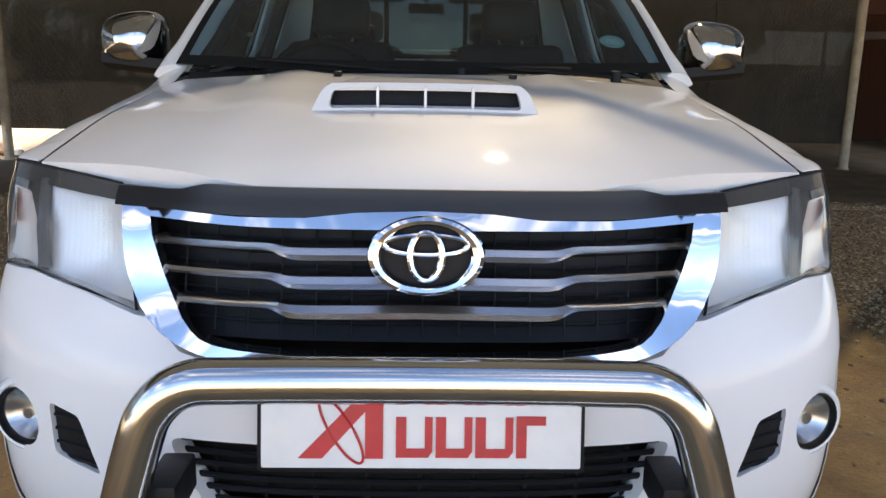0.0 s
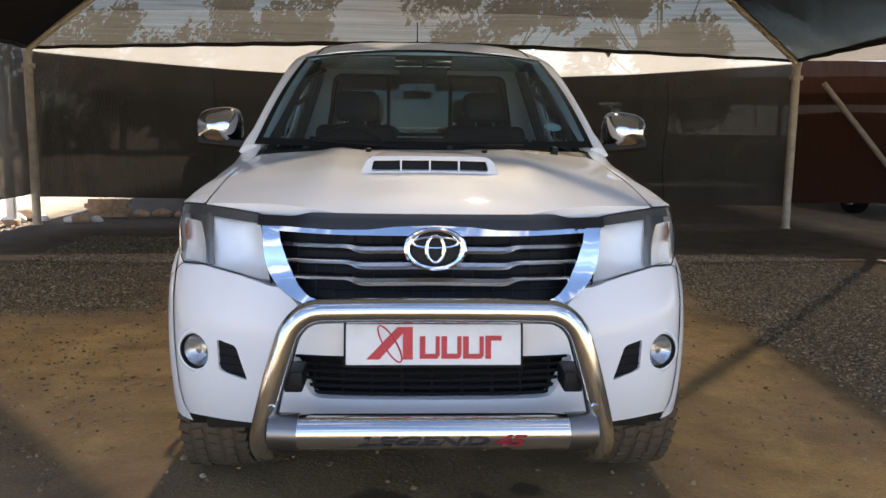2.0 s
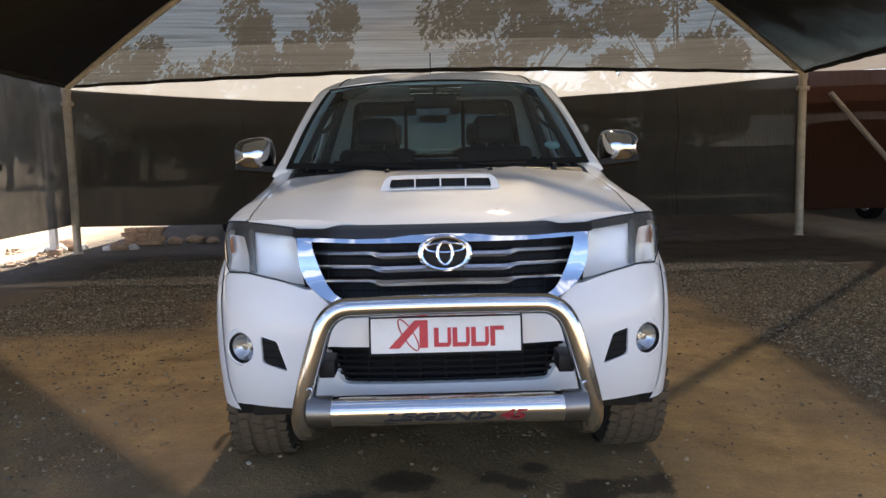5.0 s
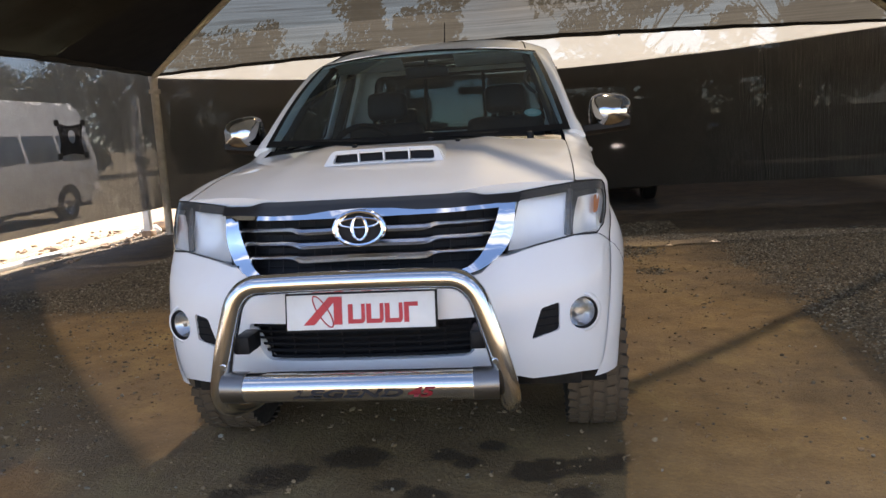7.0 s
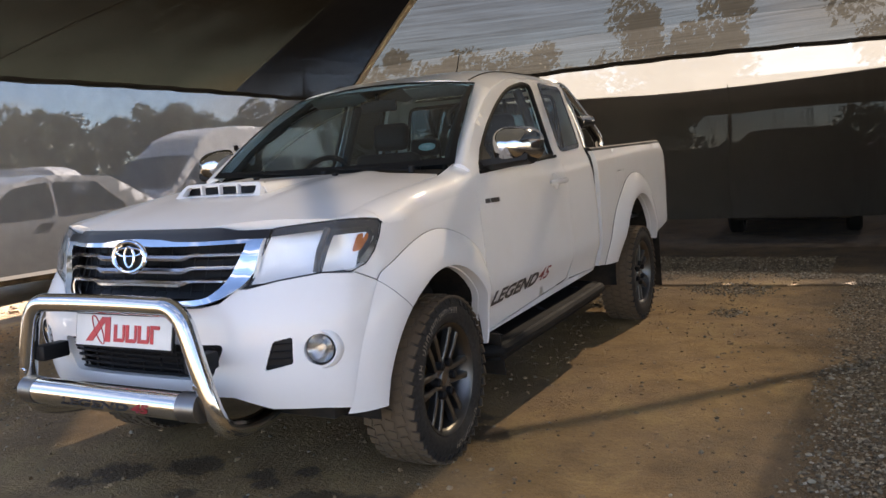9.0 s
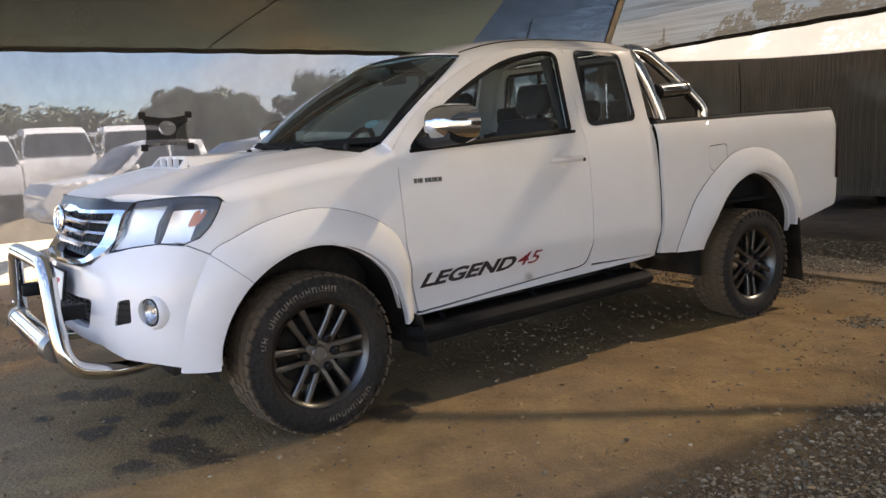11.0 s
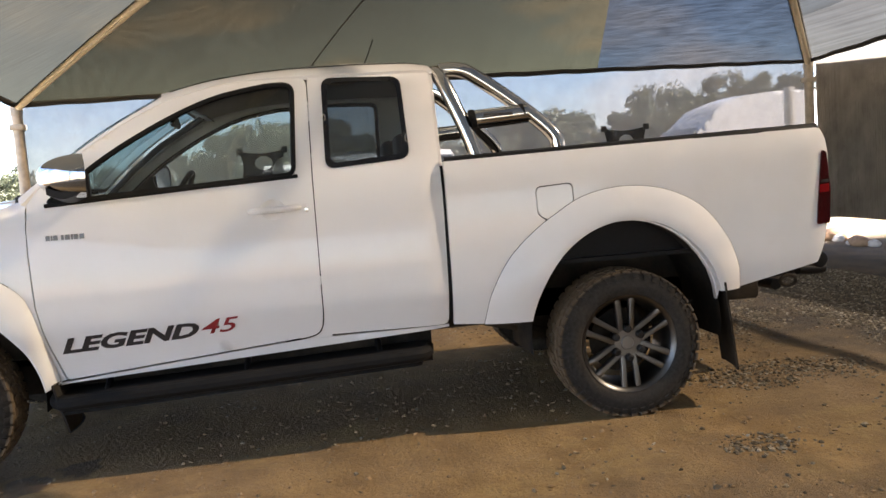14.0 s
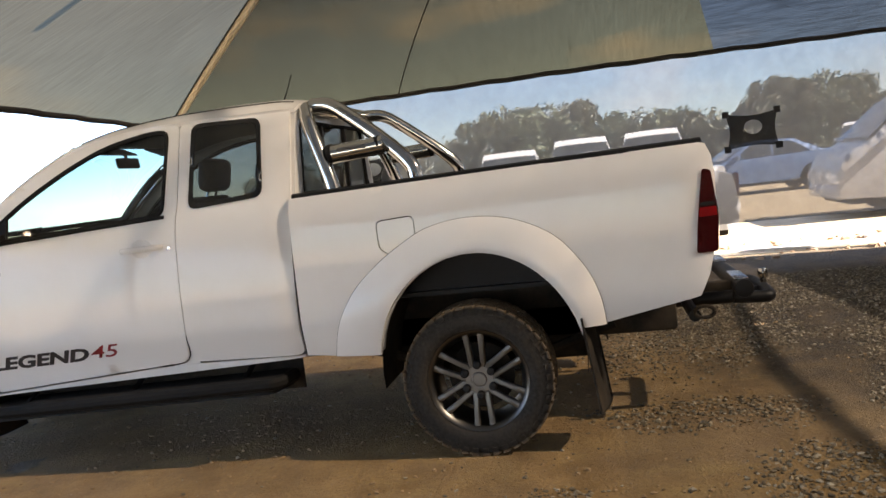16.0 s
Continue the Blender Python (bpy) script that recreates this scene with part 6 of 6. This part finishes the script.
def build_walls():
    G = lambda v: Vector((v.x, v.y, 0))
    back = G(PA) + Vector((0, .10, 0)), G(PB) + Vector((0, .10, 0))
    # pale fins lighten this dark wall when seen along it, as sheen would
    hang("wall_back", *back, lambda u: 1.99 + .27 * abs(2 * u - 1) ** 1.8, lambda u: .36 - .05 * u, M["net_wall"], "grey-brown shade net back wall, sagging at the top", rib=1000, fin=-.0075, thread="wall_sheen")
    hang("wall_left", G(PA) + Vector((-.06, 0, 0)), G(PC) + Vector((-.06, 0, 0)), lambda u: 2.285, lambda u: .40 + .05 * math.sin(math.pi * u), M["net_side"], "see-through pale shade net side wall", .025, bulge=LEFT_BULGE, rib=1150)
    for x in (-2.6, .75, 3.4):
        tagged(finish(tube_bm([(x + .02 * math.sin(z * 5), PA.y + .085 + .004 * math.sin(z * 3), z) for z in np.linspace(.36, 2.0, 12)], .007, 5), "wall_seam", M["hem"]), "stitched upright seam of the back wall", "net seam", kind="structure")
    # pale cloth that closes the gap between the back wall and the roof's hem
    def cloth(u, v):
        p = PA.lerp(PB, u)
        wall = Vector((p.x, p.y + .08, 1.97 + .27 * abs(2 * u - 1) ** 1.8))
        inward = APEX - p
        inward.z = 0
        hem = p + inward.normalized() * (.29 * math.sin(math.pi * u)) + Vector((0, 0, .105 * math.sin(math.pi * u)))
        return wall.lerp(hem, v * (1.0 - .75 * max(0.0, noise.noise(Vector((u * 70, 2, 0))) - .26))) + Vector((0, .03 * math.sin(math.pi * v) + .01 * noise.noise(Vector((u * 14, v, 1))), 0))
    tagged(finish(grid_bm(cloth, 160, 6), "gap_cloth", M["net_cream"]), "pale cream cloth between back wall and roof hem", "shade net", kind="structure")
    # next bay to the right: red net wall and a strut
    hang("wall_right_bay", Vector((5.20, 9.0, 0)), Vector((15.5, 9.0, 0)), lambda u: 2.30, lambda u: .35, M["net_rust"], "rusty brown shade net wall of the next bay")
    tagged(finish(tube_bm([(5.55, 8.84, 1.98), (7.35, 8.80, -.05)], .038, 10), "strut", M["strut"]), "leaning pale steel strut", "strut")
    far_b, far_d = Vector((15.5, 8.9, 2.4)), Vector((15.5, -.45, 2.3))
    near_b, near_d = Vector((5.12, 8.87, 2.28)), Vector((5.00, -.45, 2.26))
    ap = Vector((10.3, 4.6, 3.9))
    # beige rear face; the three dark panels are added to cut side light
    for nm, a, b, mat in (("next_canopy", near_b, far_b, "net_beige"), ("light_block_near", near_d, near_b, "net_blocker"), ("light_block_front", near_d, far_d, "net_blocker"), ("light_block_far", far_d, far_b, "net_blocker")):
        tagged(finish(grid_bm(lambda u, v: a.lerp(b, u).lerp(ap, v) - Vector((0, 0, .25 * math.sin(math.pi * v) * math.sin(math.pi * u))), 14, 10), nm, M[mat]), "beige shade net roof of the next bay" if mat == "net_beige" else "added dark net panel that cuts the light from the right", "shade net", kind="structure")


def build_rear_bay():
    """An unseen flat net put in to shade the cars behind the back wall, with a far wall and posts."""
    tagged(finish(grid_bm(lambda u, v: Vector((-4.7 + 23 * u, 9.3 + 11 * v, 2.12 + .10 * math.sin(math.pi * v) - .05 * math.sin(math.pi * 4 * u) ** 2)), 30, 10), "rear_bay_sun_block", M["net_blocker"]), "unseen flat dark net put in to shade the cars behind", "shade net", kind="structure")
    hang("wall_far", Vector((-4.7, 20.4, 0)), Vector((18.3, 20.4, 0)), lambda u: 1.25, lambda u: .0, M["net_far"], "low grey-brown shade net wall at the far side of the rear bay")
    for x in (-1.0, 4.5, 10.0, 16.3):
        tagged(finish(tube_bm([(x, 19.9, -.1), (x, 19.9, 2.14)], .05, 10), "bay_post", M["galv"]), "thin steel post of the canopy behind", "post", group="posts of the rear bay")


build_ground()
build_gravel()
build_rear_bay()
build_canopy()
build_walls()


# ---------------------------------------------------------------- parked vehicles behind the nets
CARS = {
    "hatchback": dict(L=4.15, W=.86, prof=[(0, .30), (-.02, .60), (.15, .74), (.95, .90), (1.70, 1.36), (2.35, 1.46), (3.20, 1.42), (3.80, 1.08), (4.08, .98), (4.15, .60), (4.10, .30)], belt=.92,
                      wins=[[(1.30, .96), (1.78, 1.32), (2.28, 1.38), (2.28, .98)], [(2.34, .98), (2.34, 1.38), (2.95, 1.36), (3.35, 1.02)]], glass=(3, 6), wheels=(.78, 3.35), r=.31),
    "sedan": dict(L=4.4, W=.86, prof=[(0, .30), (-.02, .60), (.15, .72), (1.15, .88), (1.85, 1.34), (2.40, 1.40), (3.05, 1.36), (3.70, 1.02), (4.30, .96), (4.40, .60), (4.35, .30)], belt=.92,
                  wins=[[(1.45, .95), (1.92, 1.29), (2.45, 1.33), (2.45, .97)], [(2.51, .97), (2.51, 1.33), (3.02, 1.29), (3.45, 1.0)]], glass=(3, 6), wheels=(.85, 3.50), r=.31),
    "van": dict(L=5.2, W=.86, prof=[(0, .32), (-.03, .70), (.10, .95), (.42, 1.12), (1.10, 1.72), (1.45, 2.05), (1.95, 2.22), (2.6, 2.27), (4.95, 2.25), (5.12, 2.05), (5.2, .80), (5.15, .32)], belt=1.1,
                wins=[[(.66, 1.16), (1.20, 1.60), (1.62, 1.62), (1.62, 1.13)], [(1.82, 1.15), (1.82, 1.62), (2.9, 1.63), (2.9, 1.15)], [(3.0, 1.15), (3.0, 1.63), (3.95, 1.63), (3.95, 1.15)], [(4.05, 1.15), (4.05, 1.63), (4.95, 1.60), (5.0, 1.15)]], glass=(3, None), wheels=(1.05, 4.10), r=.33),
    "pickup": dict(L=5.0, W=.86, prof=[(0, .38), (-.02, .75), (.12, .95), (1.15, 1.06), (1.78, 1.58), (2.20, 1.68), (2.95, 1.66), (3.08, 1.12), (4.95, 1.14), (5.0, .80), (4.95, .45)], belt=1.08,
                   wins=[[(1.42, 1.10), (1.85, 1.53), (2.25, 1.58), (2.25, 1.12)], [(2.31, 1.12), (2.31, 1.58), (2.85, 1.57), (2.90, 1.14)]], glass=(3, 6), wheels=(.90, 3.90), r=.36),
    "box_truck": dict(L=6.0, W=.98, prof=[(0, .45), (-.03, .95), (.05, 1.25), (.35, 1.95), (.60, 2.10), (1.55, 2.10), (1.62, 1.05), (3.5, 1.0), (5.95, 1.0), (6.0, .80), (5.9, .60)], belt=1.25,
                      wins=[[(.45, 1.32), (.62, 1.88), (1.40, 1.90), (1.40, 1.32)]], glass=(2, None), wheels=(.9, 4.6), r=.40),
}


def parked(kind, mat, label, x, y, yaw=0.0, name=None, load=False):
    """A parked vehicle; its nose points to -y before it is turned, and it stands at its nose's middle."""
    c = CARS[kind]
    W, belt, prof = c["W"], c["belt"], c["prof"]
    z0 = ground_height(x, y + 2)
    car = thing(name or kind, label, kind.replace("_", " "), pose(x, y, z0, 0, 0, yaw), group="parked vehicles")

    def half(z):
        return W - .02 * (max(0, .75 - z) / .45) ** 2 - .24 * .06 * math.log1p(math.exp(min(40, (z - belt - .03) / .06)))

    def side(s):
        return lambda a, b: Vector((s * half(b), a, b))
    bm = bmesh.new()
    line = []
    for a, b in zip(prof, prof[1:]):
        k = max(1, int(math.dist(a, b) / .18))
        line += [(a[0] + (b[0] - a[0]) * i / k, a[1] + (b[1] - a[1]) * i / k) for i in range(k)]
    line.append(prof[-1])
    cuts = []
    for wy in c["wheels"]:
        cuts.append([(wy + (c["r"] + .07) * math.cos(t), .30 + (c["r"] + .07) * max(-.2, math.sin(t))) for t in np.linspace(math.pi, 0, 12)])
    low = [(p[0], p[1]) for cut in reversed(cuts) for p in reversed(cut)]
    for s in (1, -1):
        add(bm, sheet_bm(line + low, side(s), step=.16, facing=(s, 0, 0)))
    add(bm, grid_bm(lambda u, v: (lambda p: Vector(((2 * v - 1) * half(p[1]), p[0], p[1] + .02 * (1 - (2 * v - 1) ** 2))))(line[int(round(u * (len(line) - 1)))]), len(line) - 1, 6))
    bmesh.ops.remove_doubles(bm, verts=bm.verts[:], dist=.012)
    bmesh.ops.recalc_face_normals(bm, faces=bm.faces[:])
    body = part("body", bm, mat, car)
    for s in (1, -1):
        for w in c["wins"]:
            part("side_window", sheet_bm(rounded(w, .05), lambda a, b: Vector((s * (half(b) + .006), a, b)), step=.2, facing=(s, 0, 0)), M["carglass"], body)
        part("mirror", box_bm(-.09, .09, -.05, .05, -.06, .06, .03), mat, body).matrix_local = pose(s * (W + .08), c["wins"][0][0][0] + .12, belt + .10)
        part("headlight", box_bm(-.14, .14, -.03, .03, -.07, .07, .03), M["reflector"], car).matrix_local = pose(s * (W - .22), .06, .72 if kind != "van" else .80)
        part("tail_light", box_bm(-.05, .05, -.04, .04, -.14, .14, .02), M["red"], car).matrix_local = pose(s * (W - .07), c["L"] - .03, .86)
        if kind in ("van", "hatchback"):
            part("handle", box_bm(-.012, .012, -.09, .09, -.02, .02, .008), M["black"], body).matrix_local = pose(s * (half(.95) + .01), 1.45 if kind == "van" else 2.15, .95 if kind == "van" else .88)
    for i in c["glass"]:
        if i is None:
            continue
        a, b = prof[i], prof[i + 1]
        n = Vector((0, -(b[1] - a[1]), b[0] - a[0])).normalized()
        part("screen_glass", grid_bm(lambda u, v: Vector(((2 * u - 1) * (half(a[1] + (b[1] - a[1]) * v) - .035), a[0] + (b[0] - a[0]) * (.06 + .88 * v), a[1] + (b[1] - a[1]) * (.06 + .88 * v) + .02 * (1 - (2 * u - 1) ** 2))) + n * .036, 8, 3), M["carglass"], body)
    part("front_bumper", box_bm(-W + .05, W - .05, -.06, .08, .30, .52, .05), M["black"] if kind in ("box_truck",) else mat, car)
    part("underside", box_bm(-W + .12, W - .12, .15, c["L"] - .15, .22, .50, .03), M["dark"], car)
    for s in (1, -1):
        for wy in c["wheels"]:
            r = c["r"]
            wh = part("wheel", lathe_bm([(-.10, r * .62), (-.10, r * .9), (-.07, r), (.07, r), (.10, r * .9), (.10, r * .66), (.08, r * .62)], 28, "x"), M["rubber"], car)
            wh.matrix_local = pose(s * (W - .10), wy, r, 0, 0, 180 if s < 0 else 0)
            rm = part("rim", lathe_bm([(.075, r * .64), (.055, r * .55), (.050, r * .16), (.07, r * .14), (.07, 0)], 20, "x"), M["slat"], wh)
    if load:
        part("load_frame", tube_bm([(-.8, 1.9, 1.0), (-.8, 1.9, 1.95), (.8, 1.9, 1.95), (.8, 1.9, 1.0)], .035, 8), M["carwhite"], car)
        part("load_frame", tube_bm([(-.8, 5.8, 1.0), (-.8, 5.8, 1.95), (.8, 5.8, 1.95), (.8, 5.8, 1.0)], .035, 8), M["carwhite"], car)
        for s in (1, -1):
            part("load_rail", tube_bm([(s * .8, 1.9, 1.95), (s * .8, 5.8, 1.95)], .035, 8), M["carwhite"], car)
            part("drop_side", box_bm(min(s * .86, s * .90), max(s * .86, s * .90), 1.9, 5.8, 1.0, 1.40, .01), M["carwhite"], car)
    return car


parked("hatchback", M["carsilver"], "silver-grey hatchback parked outside the net wall", -7.10, 2.15)
parked("van", M["carwhite"], "white minibus parked on the sunlit yard", -9.45, 8.10)
parked("sedan", M["carblue"], "blue sedan parked on the sunlit yard", -19.0, 6.6, 6)
parked("pickup", M["carwhite"], "white double-cab pickup parked in the yard", -12.6, 2.0, 4)
parked("pickup", M["carwhite"], "white pickup parked at the lower end of the yard", -12.2, -1.6, 170)
parked("box_truck", M["carwhite"], "white flatbed truck with load frame", -20.5, 2.05, 93, load=True)
parked("box_truck", M["carwhite"], "white flatbed truck with load frame", -21.5, 4.2, 91, load=True)
parked("box_truck", M["carwhite"], "white flatbed truck with load frame", -21.5, 6.35, 88, load=True)
parked("pickup", M["carwhite"], "white pickup parked before the trees", -22.0, 12.5, 70)
parked("hatchback", M["carwhite"], "white hatchback parked before the trees", -23.5, -2.5, 85)
parked("sedan", M["cargrey"], "grey sedan parked before the trees", -25.0, 16.0, 95)
parked("van", M["carwhite"], "white minibus parked before the trees", -26.0, 21.0, 100)
parked("sedan", M["cargold"], "champagne sedan parked in the front yard", -13.5, -8.5, 30)
parked("hatchback", M["carwhite"], "white hatchback parked in the front yard", -9.5, -9.5, 20)
parked("hatchback", M["carred"], "red hatchback close behind the back net wall", 1.35, 9.75, 180 - 178)
parked("pickup", M["carred"], "red pickup parked behind the back net wall", 3.6, 16.0, 10)
parked("sedan", M["cargrey"], "dark grey sedan behind the back net wall", -2.6, 10.4, 3)
parked("pickup", M["cargrey"], "grey pickup under the next canopy", 8.2, 10.3, 4)


# ---------------------------------------------------------------- trees along the yard's far side
def tree(x, y, top, spread, mat, seed):
    rnd = random.Random(seed)
    z0 = ground_height(x, y) - .1
    h = top - z0
    t = thing("tree", "haze-paled green tree at the far edge of the yard" if mat == "leaf" else "olive-leaved tree at the far edge of the yard", "tree", Matrix.Translation((x, y, z0)), group="trees")
    bm = tube_bm(spline([(0, 0, 0), (.1 * rnd.uniform(-1, 1), .1, h * .25), (.2 * rnd.uniform(-1, 1), 0, h * .5), (0, .1, h * .8)], 4), [.20 - .012 * i for i in range(13)], 8)
    lobes = []
    for i in range(30):
        a, b = rnd.uniform(0, 6.28), rnd.uniform(.05, 1.0) ** .6
        r = rnd.uniform(.26, .50) * spread * .62
        c = Vector((spread * b * math.cos(a), spread * b * math.sin(a), (h - r * .8) * (rnd.uniform(.14, 1.0) - .18 * b * b)))
        lobes.append((c, r))
        add(bm, tube_bm(spline([(0, 0, h * rnd.uniform(.2, .45)), tuple(c * .55 + Vector((0, 0, h * .12))), tuple(c)], 3), [.09, .08, .07, .05, .04, .03, .02], 6))
    part("trunk", bm, M["bark"], t)
    V, Fc = [], []
    for c, r in lobes:
        for _ in range(330):
            d = Vector((rnd.gauss(0, 1), rnd.gauss(0, 1), rnd.gauss(0, .8))).normalized() * r * rnd.uniform(.55, 1.08)
            p = c + d
            n = Vector((rnd.gauss(0, 1), rnd.gauss(0, 1), rnd.gauss(0, 1))).normalized()
            u = n.orthogonal().normalized() * rnd.uniform(.07, .17) * spread / 2.8
            w = n.cross(u) * rnd.uniform(.5, .9)
            k = len(V)
            V += [tuple(p - u), tuple(p - w * .6), tuple(p + u), tuple(p + w * .6)]
            Fc.append((k, k + 1, k + 2, k + 3))
    me = bpy.data.meshes.new("crown")
    me.from_pydata(V, [], Fc)
    me.materials.append(M[mat])
    cr = new("crown", me)
    cr.parent = t
    return t


_tops = curve_of([-14, -6, -2.3, 0, 3.6, 7, 10.3, 13, 16, 20, 25, 31, 37, 43, 50], [3.8, 3.8, 4.8, 6.0, 5.4, 4.6, 4.3, 5.0, 5.9, 5.9, 6.6, 7.0, 7.2, 6.8, 6.4], .5)
_tr = random.Random(9)
for _i in range(38):
    _y = -13 + 1.68 * _i + _tr.uniform(-.6, .6)
    tree(-41 + _tr.uniform(-3, 3), _y, _tops(_y) - .55 + _tr.uniform(-.55, .35), _tr.uniform(2.3, 3.5), _tr.choice(("leaf", "leaf2")), 40 + _i)
for _x, _y, _t, _w in ((-22, 41, 8.8, 4.4), (-28, 38, 8.6, 4.4), (-16, 45, 9.6, 4.6), (-9.5, 47, 12.0, 5.4), (5.5, 49, 12.5, 5.4), (14.5, 46, 12.0, 5.4)):
    tree(_x, _y, _t, _w, "leaf", int(_x * 7 + 500))


# ---------------------------------------------------------------- small things at the edge of the bay
def net_x(y):
    """Where the left net hangs at a place along it."""
    u = (PA.y - y) / (PA.y - PC.y)
    return PA.x - .06 + LEFT_BULGE * math.sin(math.pi * u)


def pocket(y0, y1, z0, z1):
    """A dark mesh patch with a round see-through hole, tied to the net by four corner tabs."""
    p = thing("net_patch", "dark mesh patch with round hole tied to the net", "net patch", Matrix.Translation((net_x((y0 + y1) / 2) + .035, 0, 0)), group="net patches")
    cy, cz = (y0 + y1) / 2 + .01, (z0 + z1) / 2 + .03
    hole = [(cy + .095 * math.cos(a), cz + .075 * math.sin(a)) for a in np.linspace(0, 2 * math.pi, 20, endpoint=False)]
    dy, dz = y1 - y0, z1 - z0
    outline = spline([(y0, z0), (y0 + dy * .5, z0 + dz * .06), (y1, z0)], 5) + spline([(y1, z0), (y1 - dy * .05, z0 + dz * .5), (y1, z1)], 5)[1:] + spline([(y1, z1), (y0 + dy * .5, z1 - dz * .09), (y0, z1)], 5)[1:] + spline([(y0, z1), (y0 + dy * .06, z0 + dz * .5), (y0, z0)], 5)[1:-1]
    part("mesh", sheet_bm(outline, lambda a, b: Vector((.02 * math.sin(9 * a) * math.sin(8 * b), a, b)), [hole], .04, (1, 0, 0), (-.006, 0, 0)), M["patch"], p)
    for y in (y0, y1):
        for z in (z0, z1):
            part("corner_tab", box_bm(-.008, .012, y - .035, y + .035, z - .035, z + .035, .006), M["hem"], p)


M["patch"] = net("patch_mesh", (0.030, 0.026, 0.023), 0.10, 0.2, (60, 60, 60), 0.1)
pocket(5.98, 6.50, 1.23, 1.60)
pocket(1.82, 2.30, 1.27, 1.60)


def stones():
    rnd = random.Random(12)
    for i, (x, y, r) in enumerate(((-4.46, 9.02, .11), (-4.30, 9.10, .07), (-4.62, 9.05, .08), (-3.90, 9.75, .10), (-3.62, 9.85, .11), (-3.35, 9.8, .08), (-5.25, 9.25, .16), (-5.35, 8.98, .12), (-5.05, 9.15, .07), (-5.9, 7.4, .06), (-6.1, 7.7, .05))):
        bm = bmesh.new()
        bmesh.ops.create_icosphere(bm, subdivisions=3, radius=r)
        for v in bm.verts:
            k = 1 + .28 * noise.noise(v.co / r * 1.3 + Vector((i * 7, 0, 0))) + .08 * noise.noise(v.co / r * 4)
            v.co = Vector((v.co.x * k * 1.25, v.co.y * k, v.co.z * k * .75))
        ob = tagged(finish(bm, "stone", M["brick"] if i in (3, 4, 5) or i % 3 == 0 else M["concrete"]), "pale rough stone lying by the canopy post", "stone", group="stones by the post")
        ob.location = (x, y, ground_height(x, y) + r * .35)


stones()
wp = thing("marker_pole", "whitewashed square pole with stained foot", "pole", Matrix.Translation((-5.20, 8.62, -.02)))
part("shaft", box_bm(-.05, .05, -.05, .05, 0, 2.02, .006), M["whitewash"], wp)
part("bracket", box_bm(-.03, .075, -.13, .13, 1.06, 1.20, .006), M["galv"], wp)
part("foot", box_bm(-.075, .075, -.08, .08, 0, .10, .01), M["brick"], wp)
wall_piece = thing("brick_stack", "low stack of brown bricks behind the net", "bricks", Matrix.Translation((-4.38, 9.72, 0)))
for _r in range(4):
    for _c in range(3):
        part("brick", box_bm(-.30 + .20 * _c + (.05 if _r % 2 else 0), -.11 + .20 * _c + (.05 if _r % 2 else 0), -.05, .05, .066 * _r, .066 * _r + .062, .004), M["brick"], wall_piece)
kerb = tagged(finish(box_bm(-5.62, -5.48, 5.2, 9.4, -.05, .05, .015), "kerb_strip", M["concrete"]), "pale concrete edging along the net", "kerb", kind="structure")
